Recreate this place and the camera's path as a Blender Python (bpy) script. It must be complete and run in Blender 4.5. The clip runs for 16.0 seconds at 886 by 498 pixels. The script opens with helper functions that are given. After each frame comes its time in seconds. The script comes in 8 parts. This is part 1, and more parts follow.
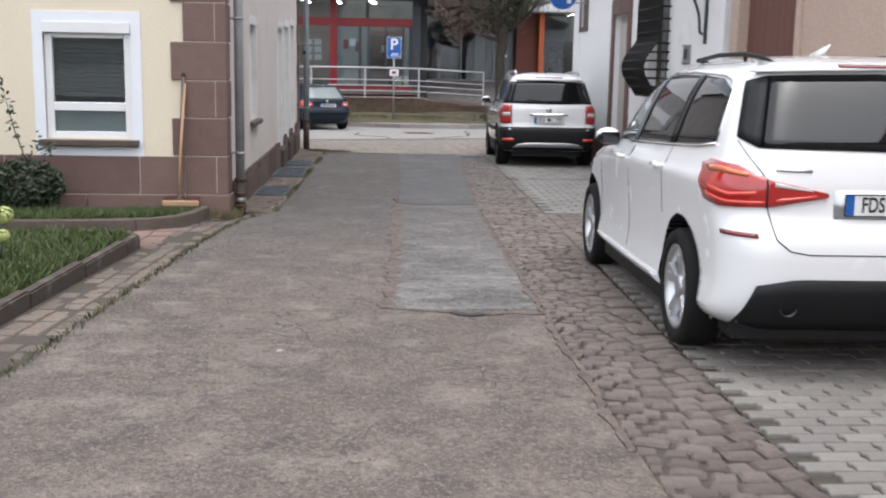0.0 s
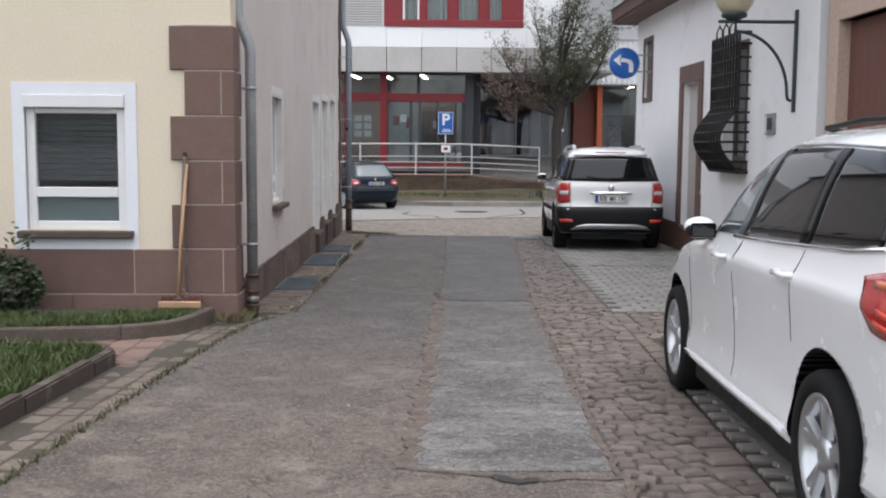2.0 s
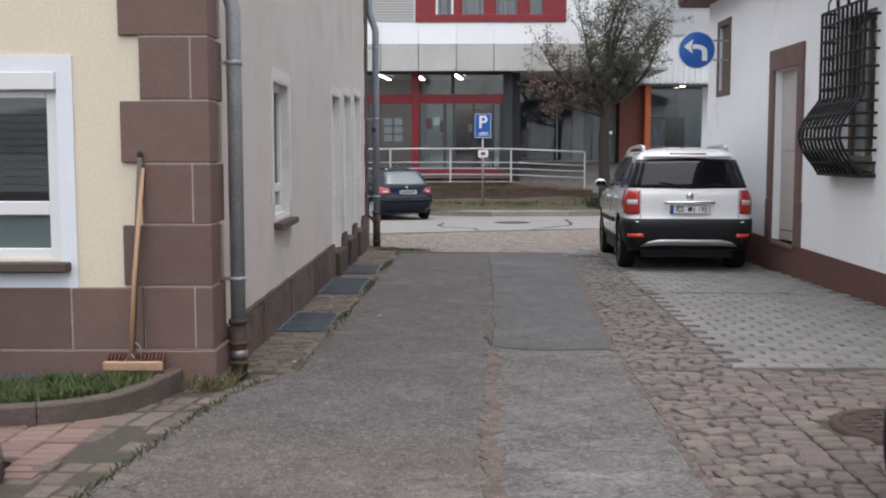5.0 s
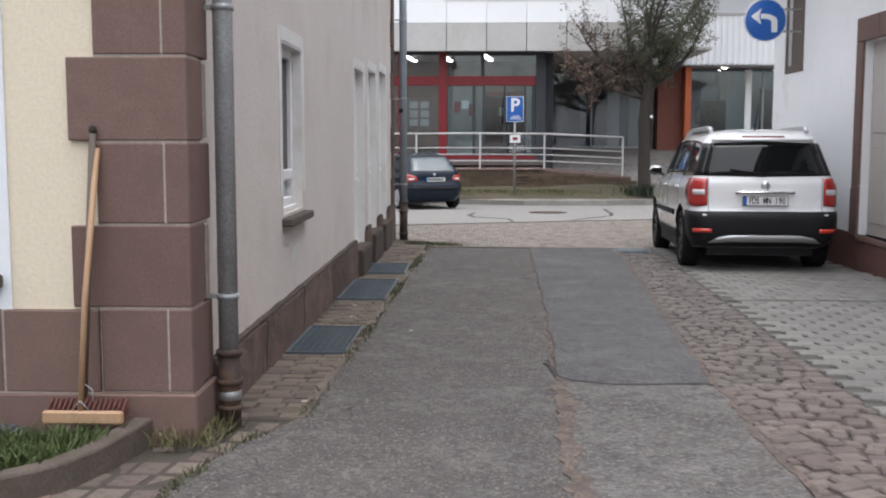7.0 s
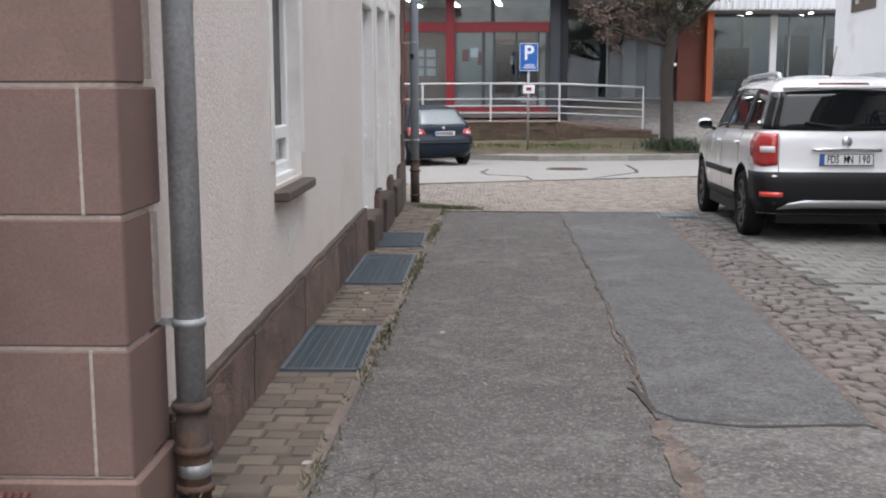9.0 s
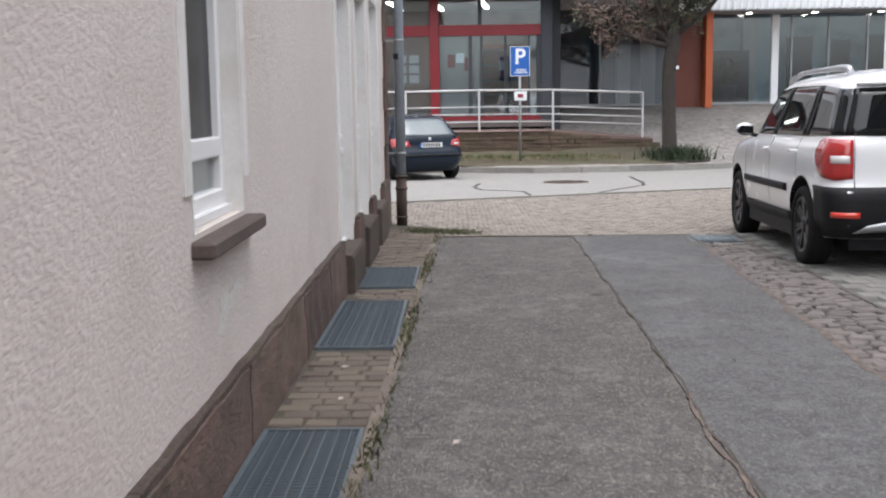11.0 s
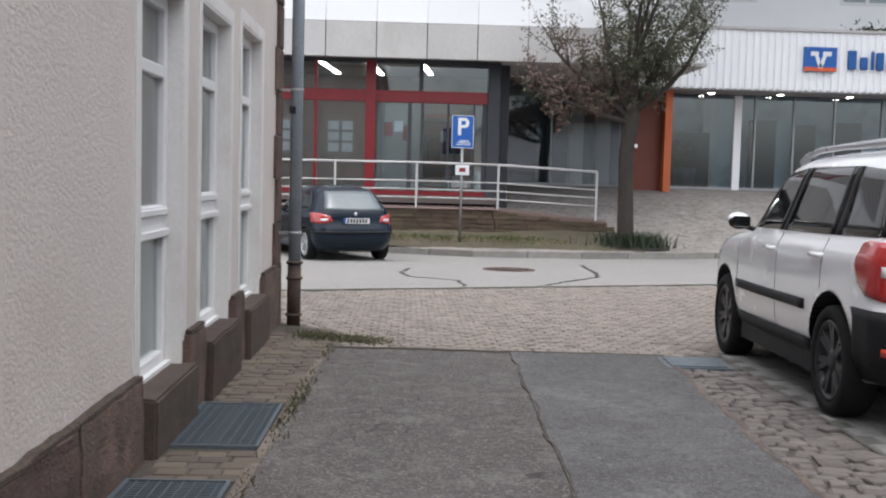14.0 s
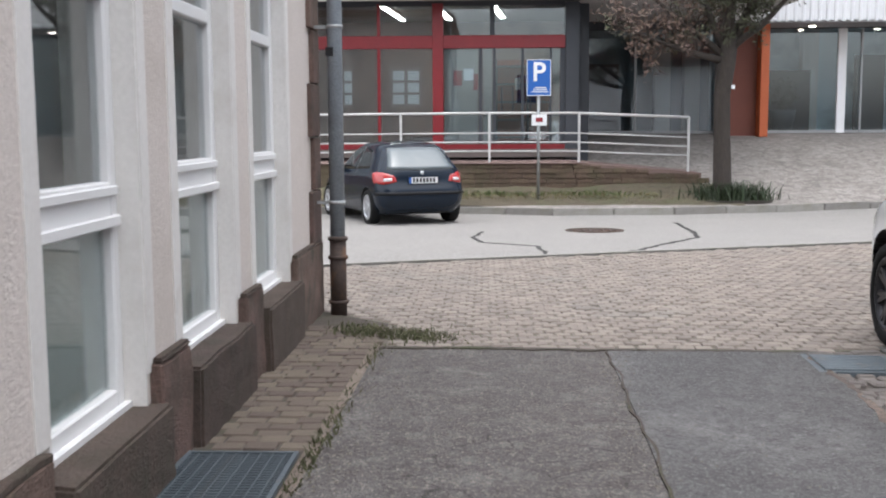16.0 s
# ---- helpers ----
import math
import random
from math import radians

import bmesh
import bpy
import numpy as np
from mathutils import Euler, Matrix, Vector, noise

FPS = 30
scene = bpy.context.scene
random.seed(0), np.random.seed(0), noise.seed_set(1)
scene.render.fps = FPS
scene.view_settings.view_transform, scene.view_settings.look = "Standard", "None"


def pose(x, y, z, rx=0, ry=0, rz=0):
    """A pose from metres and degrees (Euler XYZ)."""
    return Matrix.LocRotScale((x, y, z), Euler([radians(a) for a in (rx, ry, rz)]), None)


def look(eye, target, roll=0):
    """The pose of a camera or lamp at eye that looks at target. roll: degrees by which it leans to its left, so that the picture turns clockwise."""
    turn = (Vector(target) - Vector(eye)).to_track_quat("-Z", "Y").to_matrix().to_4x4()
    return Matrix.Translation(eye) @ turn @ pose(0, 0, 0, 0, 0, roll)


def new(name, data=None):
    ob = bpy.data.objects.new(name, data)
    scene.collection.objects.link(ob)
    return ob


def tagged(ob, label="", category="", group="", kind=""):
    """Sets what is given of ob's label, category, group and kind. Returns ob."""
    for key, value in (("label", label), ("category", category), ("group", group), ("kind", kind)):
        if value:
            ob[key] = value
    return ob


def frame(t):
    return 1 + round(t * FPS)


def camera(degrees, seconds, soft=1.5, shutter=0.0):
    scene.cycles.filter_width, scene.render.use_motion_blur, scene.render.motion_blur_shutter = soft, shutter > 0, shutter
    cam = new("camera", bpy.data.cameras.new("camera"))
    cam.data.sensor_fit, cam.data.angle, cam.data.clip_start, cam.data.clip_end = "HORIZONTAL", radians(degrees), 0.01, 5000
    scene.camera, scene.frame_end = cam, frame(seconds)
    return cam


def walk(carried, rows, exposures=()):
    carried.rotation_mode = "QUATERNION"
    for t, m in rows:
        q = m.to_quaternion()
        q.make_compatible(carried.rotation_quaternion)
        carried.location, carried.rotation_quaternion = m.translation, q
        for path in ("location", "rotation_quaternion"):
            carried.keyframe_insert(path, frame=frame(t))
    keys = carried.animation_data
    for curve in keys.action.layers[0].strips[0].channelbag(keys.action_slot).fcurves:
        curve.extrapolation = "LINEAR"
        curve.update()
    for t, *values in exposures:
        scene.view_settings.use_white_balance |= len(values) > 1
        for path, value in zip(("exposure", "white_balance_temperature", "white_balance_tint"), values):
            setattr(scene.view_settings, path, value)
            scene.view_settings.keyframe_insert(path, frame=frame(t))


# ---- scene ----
cam = camera(45.39, 16.0, soft=2.0, shutter=0.4)
# seconds, x, y, z, yaw, pitch, roll
ROWS = [
    (0.0, 0.000, 0.000, 1.454, -4.16, -9.63, -1.06),
    (0.5, 0.076, 0.471, 1.466, -2.41, -10.08, -1.50),
    (1.0, 0.146, 0.956, 1.458, -1.91, -9.79, -1.01),
    (1.5, 0.197, 1.399, 1.469, -0.93, -6.57, -0.39),
    (2.0, 0.230, 1.830, 1.449, -1.11, -5.63, -0.39),
    (2.5, 0.268, 2.327, 1.430, -1.18, -5.89, -0.42),
    (3.0, 0.270, 2.786, 1.422, 1.17, -5.71, 0.09),
    (3.5, 0.270, 3.211, 1.440, 0.28, -5.23, -0.44),
    (4.0, 0.242, 3.702, 1.426, 0.41, -5.24, -0.40),
    (4.5, 0.173, 4.174, 1.390, 0.45, -5.22, -0.09),
    (7.0, -0.096, 6.426, 1.305, 1.80, -5.93, -0.06),
    (7.5, -0.131, 6.925, 1.288, 3.39, -6.50, 0.87),
    (8.0, -0.198, 7.376, 1.278, 3.02, -7.20, 0.63),
    (10.5, -0.596, 9.837, 1.235, 0.48, -9.43, -0.07),
    (11.0, -0.584, 10.402, 1.196, 0.69, -7.91, 0.82),
    (11.5, -0.538, 10.864, 1.196, -2.09, -7.34, 0.43),
    (12.0, -0.447, 11.345, 1.196, -4.95, -5.03, -0.35),
    (12.5, -0.369, 11.909, 1.181, -3.59, -3.63, -1.27),
    (13.0, -0.274, 12.360, 1.185, -3.77, -3.34, -1.88),
    (13.5, -0.205, 12.743, 1.193, -2.02, -3.00, -1.73),
    (14.0, -0.194, 13.301, 1.153, -1.90, -3.90, -1.51),
    (14.5, -0.165, 13.772, 1.144, -1.97, -5.12, -1.37),
    (15.0, -0.176, 14.285, 1.122, 2.05, -5.52, -0.11),
    (15.5, -0.160, 14.766, 1.129, 1.86, -6.20, -0.25),
    (16.0, -0.108, 15.238, 1.153, 2.19, -6.49, 0.30),
]
walk(cam, [(t, pose(x, y, z, 90 + pitch, roll, yaw)) for t, x, y, z, yaw, pitch, roll in ROWS],
     exposures=((0.0, 0.84, 6250, 10), (0.6, 0.8, 6250, 10), (1.5, 0.66, 6250, 10), (4.0, 0.58, 6250, 10), (7.0, 0.71, 6250, 10), (8.0, 0.84, 6250, 10), (10.5, 1.04, 6250, 10), (11.5, 1.05, 6250, 10), (12.5, 0.74, 6250, 10), (13.5, 0.72, 6250, 10), (14.5, 0.9, 6250, 10), (15.0, 1.02, 6250, 10), (15.5, 1.07, 6250, 10), (16.0, 1.07, 6250, 10)))

SLOPE = 0.01398


def gz(y):
    """Height of the sloping ground at y."""
    return -SLOPE * min(max(y, -20.0), 60.0)


# ---- world, sun, exposure ----
world = bpy.data.worlds.new("sky")
scene.world = world
world.use_nodes = True
wt = world.node_tree
sky = wt.nodes.new("ShaderNodeTexSky")
sky.sky_type, sky.sun_disc = "NISHITA", False
sky.sun_elevation, sky.sun_rotation = radians(78), radians(140)
sky.dust_density, sky.air_density = 4.0, 1.0
grey = wt.nodes.new("ShaderNodeHueSaturation")
grey.inputs["Saturation"].default_value = 0.35
wt.links.new(sky.outputs[0], grey.inputs["Color"])
wt.links.new(grey.outputs[0], wt.nodes["Background"].inputs[0])
wt.nodes["Background"].inputs[1].default_value = 0.15
sun_data = bpy.data.lights.new("sun", "SUN")
sun_data.energy, sun_data.angle, sun_data.color = 1.5, radians(120), (1.0, 0.985, 0.965)
sun = new("sun", sun_data)
sun.matrix_world = look((0, 0, 30), (11, 13, 0))


# ---- materials ----
MATS = {}


def surface(name, a, b=None, rough=0.8, scale=6.0, bump=0.1, fine=60.0, metal=0.0, random_tint=0.0, island=False, stain=None, stain_scale=1.2,
            stain_amount=0.5, spec=0.5, coat=0.0, speck=None, speck_scale=90.0, depth=0.01, stretch=(1, 1, 1), grain=0.72, far=None, pits=None, gravel=None, chips=None, cracks=None):
    """Two-scale noise material: colours a to b, fine relief, optional stains and specks."""
    if name in MATS:
        return MATS[name]
    m = bpy.data.materials.new(name)
    m.use_nodes = True
    nt = m.node_tree
    n, l = nt.nodes, nt.links
    bs = n["Principled BSDF"]
    tc = n.new("ShaderNodeTexCoord")
    mp = n.new("ShaderNodeMapping")
    mp.inputs["Scale"].default_value = stretch
    l.new(tc.outputs["Object"], mp.inputs[0])

    def tex(sc, detail=5.0, r=0.6):
        t = n.new("ShaderNodeTexNoise")
        t.inputs["Scale"].default_value, t.inputs["Detail"].default_value, t.inputs["Roughness"].default_value = sc, detail, r
        l.new(mp.outputs[0], t.inputs["Vector"])
        return t.outputs["Fac"]

    def mix(fac, c1, c2):
        x = n.new("ShaderNodeMix")
        x.data_type = "RGBA"
        for sock, v in ((x.inputs[0], fac), (x.inputs[6], c1), (x.inputs[7], c2)):
            if isinstance(v, (tuple, list)):
                sock.default_value = (*v[:3], 1)
            elif isinstance(v, (int, float)):
                sock.default_value = v
            else:
                l.new(v, sock)
        return x.outputs[2]

    def ramp(fac, lo, hi):
        r = n.new("ShaderNodeMapRange")
        r.inputs[1].default_value, r.inputs[2].default_value = lo, hi
        l.new(fac, r.inputs[0])
        return r.outputs[0]

    b = b or tuple(v * 0.82 for v in a)
    col = mix(ramp(tex(scale), 0.35, 0.65), a, b)
    f = tex(fine, 3.0, 0.7)
    col = mix(ramp(f, 0.3, 0.72), col, tuple(v * grain for v in b))
    if stain:
        col = mix(ramp(tex(stain_scale, 7.0, 0.65), 0.62 - 0.25 * stain_amount, 0.72), col, stain)
    if gravel:
        col = mix(ramp(tex(2.4, 6.0, 0.6), 0.5, 0.66), col, gravel)
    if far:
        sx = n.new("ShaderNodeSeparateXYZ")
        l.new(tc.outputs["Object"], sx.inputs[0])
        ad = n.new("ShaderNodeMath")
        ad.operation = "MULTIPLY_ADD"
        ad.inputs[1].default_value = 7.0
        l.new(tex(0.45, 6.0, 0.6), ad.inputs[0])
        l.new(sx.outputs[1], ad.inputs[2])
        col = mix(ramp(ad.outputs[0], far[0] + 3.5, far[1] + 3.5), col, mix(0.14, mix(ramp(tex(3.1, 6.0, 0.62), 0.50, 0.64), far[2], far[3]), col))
    if pits:
        big = n.new("ShaderNodeMath")
        big.operation = "MULTIPLY"
        big.inputs[1].default_value = 0.30
        l.new(ramp(tex(1.3, 4.0, 0.55), 0.49, 0.64), big.inputs[0])
        col = mix(big.outputs[0], col, pits)
        for sc, lo, hi, k in ((3.2, 0.53, 0.66, 0.42), (8.5, 0.54, 0.62, 0.55)):
            blot = n.new("ShaderNodeMath")
            blot.operation = "MULTIPLY"
            blot.inputs[1].default_value = k
            l.new(ramp(tex(sc, 5.0, 0.58), lo, hi), blot.inputs[0])
            col = mix(blot.outputs[0], col, pits)
        col = mix(ramp(tex(30.0, 3.0, 0.6), 0.60, 0.72), col, pits)
    if speck:
        v = n.new("ShaderNodeTexVoronoi")
        v.inputs["Scale"].default_value = speck_scale
        l.new(mp.outputs[0], v.inputs["Vector"])
        sp = n.new("ShaderNodeSeparateColor")
        l.new(v.outputs["Color"], sp.inputs[0])
        col = mix(ramp(sp.outputs[0], 0.72, 1.0), col, speck)
        f = v.outputs["Distance"]
    if cracks:
        wob = n.new("ShaderNodeTexNoise")
        wob.inputs["Scale"].default_value, wob.inputs["Detail"].default_value = 5.0, 4.0
        l.new(tc.outputs["Object"], wob.inputs["Vector"])
        vm = n.new("ShaderNodeVectorMath")
        vm.operation = "MULTIPLY_ADD"
        vm.inputs[1].default_value = (0.16, 0.16, 0.0)
        l.new(wob.outputs["Color"], vm.inputs[0])
        l.new(tc.outputs["Object"], vm.inputs[2])
        vc = n.new("ShaderNodeTexVoronoi")
        vc.feature = "DISTANCE_TO_EDGE"
        vc.inputs["Scale"].default_value = cracks[0]
        l.new(vm.outputs[0], vc.inputs["Vector"])
        line = n.new("ShaderNodeMath")
        line.operation = "MULTIPLY"
        l.new(ramp(vc.outputs["Distance"], cracks[1], cracks[1] * 0.3), line.inputs[0])
        l.new(ramp(tex(1.1, 4.0, 0.6), cracks[2], cracks[2] + 0.1), line.inputs[1])
        col = mix(line.outputs[0], col, cracks[3])
    if chips:
        for sc, amount in chips:
            vo = n.new("ShaderNodeTexVoronoi")
            vo.inputs["Scale"].default_value = sc
            l.new(tc.outputs["Object"], vo.inputs["Vector"])
            sep = n.new("ShaderNodeSeparateColor")
            l.new(vo.outputs["Color"], sep.inputs[0])
            mr = n.new("ShaderNodeMapRange")
            mr.inputs[3].default_value, mr.inputs[4].default_value = 1 - amount, 1 + amount
            l.new(sep.outputs[0], mr.inputs[0])
            hv = n.new("ShaderNodeHueSaturation")
            l.new(mr.outputs[0], hv.inputs["Value"])
            l.new(col, hv.inputs["Color"])
            col = hv.outputs[0]
    if random_tint:
        if island:
            o = n.new("ShaderNodeNewGeometry").outputs["Random Per Island"]
        else:
            o = n.new("ShaderNodeObjectInfo").outputs["Random"]
        hsv = n.new("ShaderNodeHueSaturation")
        r = n.new("ShaderNodeMapRange")
        r.inputs[3].default_value, r.inputs[4].default_value = 1 - random_tint, 1 + random_tint
        l.new(o, r.inputs[0])
        l.new(r.outputs[0], hsv.inputs["Value"])
        w = n.new("ShaderNodeMath")
        w.operation = "MULTIPLY_ADD"
        w.inputs[1].default_value, w.inputs[2].default_value = 0.024 * random_tint * 4, 0.5 - 0.012 * random_tint * 4
        l.new(o, w.inputs[0])
        l.new(w.outputs[0], hsv.inputs["Hue"])
        l.new(col, hsv.inputs["Color"])
        col = hsv.outputs[0]
    l.new(col, bs.inputs["Base Color"])
    bs.inputs["Roughness"].default_value, bs.inputs["Metallic"].default_value = rough, metal
    bs.inputs["Specular IOR Level"].default_value = spec
    bs.inputs["Coat Weight"].default_value, bs.inputs["Coat Roughness"].default_value = coat, 0.05
    if rough > 0.15:
        rr = n.new("ShaderNodeMapRange")
        rr.inputs[3].default_value, rr.inputs[4].default_value = max(rough - 0.1, 0.02), min(rough + 0.1, 1)
        l.new(tex(scale * 1.7), rr.inputs[0])
        l.new(rr.outputs[0], bs.inputs["Roughness"])
    if bump:
        bp = n.new("ShaderNodeBump")
        bp.inputs["Strength"].default_value, bp.inputs["Distance"].default_value = bump, depth
        l.new(f, bp.inputs["Height"])
        l.new(bp.outputs[0], bs.inputs["Normal"])
    MATS[name] = m
    return m


def glass(name, tint=(0.88, 0.91, 0.91), rough=0.02, base=0.06):
    if name in MATS:
        return MATS[name]
    m = bpy.data.materials.new(name)
    m.use_nodes = True
    n, l = m.node_tree.nodes, m.node_tree.links
    n.remove(n["Principled BSDF"])
    tr, gl, mx, lw, pw, ma = (n.new("ShaderNode" + k) for k in ("BsdfTransparent", "BsdfGlossy", "MixShader", "LayerWeight", "Math", "Math"))
    tr.inputs[0].default_value = (*tint, 1)
    gl.inputs["Roughness"].default_value = rough
    pw.operation, ma.operation = "POWER", "MULTIPLY_ADD"
    pw.inputs[1].default_value, ma.inputs[1].default_value, ma.inputs[2].default_value = 4.0, 0.85, base
    l.new(lw.outputs["Facing"], pw.inputs[0])
    l.new(pw.outputs[0], ma.inputs[0])
    l.new(ma.outputs[0], mx.inputs[0])
    l.new(tr.outputs[0], mx.inputs[1])
    l.new(gl.outputs[0], mx.inputs[2])
    l.new(mx.outputs[0], n["Material Output"].inputs[0])
    MATS[name] = m
    return m


def glow(name, c, strength):
    m = bpy.data.materials.new(name)
    m.use_nodes = True
    bs = m.node_tree.nodes["Principled BSDF"]
    bs.inputs["Emission Color"].default_value, bs.inputs["Emission Strength"].default_value = (*c, 1), strength
    return m


M_cream = surface("cream_render", (0.74, 0.655, 0.515), (0.71, 0.625, 0.49), 0.9, 2.0, 0.25, 45, stain=(0.68, 0.60, 0.47), stain_amount=0.2, depth=0.012, grain=0.9)
M_pink = surface("beige_roughcast", (0.665, 0.605, 0.562), (0.605, 0.547, 0.507), 0.92, 0.9, 0.6, 48, stain=(0.50, 0.445, 0.40), stain_amount=0.5, stain_scale=1.1, depth=0.014, grain=0.86)
M_peach = surface("peach_render", (0.58, 0.44, 0.36), (0.55, 0.42, 0.34), 0.9, 2.0, 0.4, 45, depth=0.015)
M_white = surface("white_render", (0.87, 0.87, 0.88), (0.82, 0.82, 0.83), 0.9, 1.3, 0.4, 40, stain=(0.70, 0.69, 0.68), stain_amount=0.15, depth=0.012, grain=0.93)
M_stone = surface("red_sandstone", (0.182, 0.113, 0.096), (0.150, 0.094, 0.080), 0.85, 5.0, 0.2, 90, random_tint=0.08, stain=(0.135, 0.09, 0.078), stain_amount=0.3, grain=0.85)
M_sill_old = surface("mossy_sill_stone", (0.105, 0.074, 0.060), (0.070, 0.052, 0.042), 0.9, 5.0, 0.8, 50, random_tint=0.12, stain=(0.048, 0.040, 0.028), stain_amount=0.5, stain_scale=4, depth=0.015)
M_stone_old = surface("weathered_sandstone", (0.190, 0.118, 0.100), (0.125, 0.083, 0.069), 0.9, 4.0, 0.8, 50, random_tint=0.18, stain=(0.052, 0.046, 0.034), stain_amount=0.7, stain_scale=3.5, depth=0.02)
M_mortar = surface("light_mortar", (0.42, 0.36, 0.32), None, 0.9, 20, 0.3)
M_plinthpaint = surface("brown_plinth_paint", (0.16, 0.075, 0.06), (0.13, 0.06, 0.05), 0.8, 5.0, 0.2)
M_upvc = surface("white_window_frame", (0.73, 0.73, 0.73), (0.69, 0.69, 0.69), 0.4, 3.0, 0.02, grain=1.0)
M_surround = surface("white_paint", (0.76, 0.78, 0.82), (0.73, 0.75, 0.79), 0.8, 3.0, 0.04, grain=0.95)
M_reveal = surface("white_reveal_paint", (0.70, 0.68, 0.655), (0.64, 0.62, 0.595), 0.85, 2.0, 0.08, 40, stain=(0.54, 0.505, 0.47), stain_amount=0.3, stain_scale=2.0, grain=0.95, depth=0.004)
# near-black: the darkness of unlit rooms is put into the colour
M_roomshade = surface("room_shade", (0.05, 0.05, 0.055), (0.03, 0.03, 0.035), 0.9, 2.0, 0.0)
M_shutter = surface("grey_roller_blind", (0.085, 0.088, 0.090), (0.070, 0.073, 0.075), 0.7, 1.0, 0.02, grain=0.95)
M_frost = surface("frosted_film", (0.50, 0.55, 0.53), (0.44, 0.49, 0.48), 0.35, 1.6, 0.0, stain=(0.2, 0.22, 0.21), stain_amount=0.4)
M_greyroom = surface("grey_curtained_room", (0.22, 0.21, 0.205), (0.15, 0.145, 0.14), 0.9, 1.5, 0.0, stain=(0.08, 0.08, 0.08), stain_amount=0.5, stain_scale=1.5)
M_frostgrey = surface("grey_frosted_film", (0.26, 0.29, 0.29), (0.22, 0.245, 0.25), 0.4, 1.6, 0.0, grain=0.95)
M_pane = glass("clear_pane")
M_shopglass = glass("shop_glass", (0.84, 0.90, 0.92), 0.03, 0.14)
# opaque pane; the dark room behind is painted into it
M_shadepane = surface("room_shade_pane", (0.018, 0.017, 0.018), (0.012, 0.012, 0.013), 0.2, 2, 0.0, spec=0.12, fine=2, grain=1.0)
M_dark_sill = surface("dark_sill_stone", (0.11, 0.08, 0.07), (0.085, 0.065, 0.055), 0.8, 9, 0.3, stain=(0.1, 0.1, 0.07), stain_amount=0.4)
M_zinc = surface("zinc_pipe", (0.42, 0.435, 0.44), (0.33, 0.343, 0.35), 0.42, 5, 0.08, metal=0.2, stain=(0.19, 0.18, 0.175), stain_amount=0.3)
M_zincblue = surface("blue_grey_zinc_pipe", (0.33, 0.375, 0.415), (0.27, 0.305, 0.34), 0.5, 6, 0.1, metal=0.1)
M_rust = surface("rusty_cast_iron", (0.075, 0.05, 0.04), (0.05, 0.035, 0.03), 0.8, 12, 0.3, stain=(0.12, 0.06, 0.03), stain_amount=0.5, stain_scale=8)
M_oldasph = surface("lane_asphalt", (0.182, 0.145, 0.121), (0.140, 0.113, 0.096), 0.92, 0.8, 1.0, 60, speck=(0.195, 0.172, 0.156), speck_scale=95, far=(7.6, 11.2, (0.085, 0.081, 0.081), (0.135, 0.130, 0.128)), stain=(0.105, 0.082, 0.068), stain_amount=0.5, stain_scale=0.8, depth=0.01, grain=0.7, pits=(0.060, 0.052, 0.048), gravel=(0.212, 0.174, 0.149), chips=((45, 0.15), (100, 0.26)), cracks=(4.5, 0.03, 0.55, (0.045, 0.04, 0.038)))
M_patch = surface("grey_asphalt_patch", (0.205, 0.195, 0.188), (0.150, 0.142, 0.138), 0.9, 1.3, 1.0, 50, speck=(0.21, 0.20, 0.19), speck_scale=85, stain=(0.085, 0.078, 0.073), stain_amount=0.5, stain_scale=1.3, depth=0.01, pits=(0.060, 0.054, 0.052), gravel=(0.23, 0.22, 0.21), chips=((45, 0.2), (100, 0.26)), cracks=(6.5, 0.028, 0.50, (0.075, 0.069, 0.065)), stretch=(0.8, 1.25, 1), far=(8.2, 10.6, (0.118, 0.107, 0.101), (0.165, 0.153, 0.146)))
M_newpatch = surface("smooth_asphalt_patch", (0.118, 0.114, 0.114), (0.088, 0.085, 0.085), 0.75, 0.9, 0.9, 80, speck=(0.15, 0.146, 0.145), speck_scale=110, stain=(0.055, 0.052, 0.052), stain_amount=0.6, stain_scale=1.1, depth=0.006, pits=(0.044, 0.041, 0.041), gravel=(0.122, 0.118, 0.117), chips=((55, 0.22), (120, 0.26)), cracks=(2.2, 0.012, 0.58, (0.04, 0.037, 0.036)))
M_grit = surface("pale_grit", (0.24, 0.215, 0.19), (0.17, 0.155, 0.14), 0.9, 9, 0.2)
M_tar = surface("tar_joint", (0.035, 0.033, 0.032), None, 0.8, 9, 0.4)
M_crumble = surface("crumbled_joint", (0.25, 0.19, 0.16), (0.10, 0.08, 0.068), 0.95, 9, 1.0, 60, depth=0.015)
M_sett = surface("brown_setts", (0.205, 0.164, 0.144), (0.155, 0.126, 0.112), 0.8, 8, 0.7, 70, random_tint=0.2, stain=(0.098, 0.082, 0.072), stain_amount=0.5, stain_scale=1.5, depth=0.006)
M_sett_j = surface("brown_setts_joined", (0.205, 0.164, 0.144), (0.155, 0.126, 0.112), 0.8, 8, 0.7, 70, random_tint=0.2, island=True, stain=(0.098, 0.082, 0.072), stain_amount=0.5, stain_scale=1.5, depth=0.006, far=(11.5, 15.5, (0.118, 0.104, 0.097), (0.150, 0.134, 0.124)))
M_brick = surface("paving_brick", (0.150, 0.116, 0.094), (0.120, 0.094, 0.075), 0.85, 8, 0.4, 70, random_tint=0.24, stain=(0.098, 0.090, 0.060), stain_amount=0.4, stain_scale=4, depth=0.004)
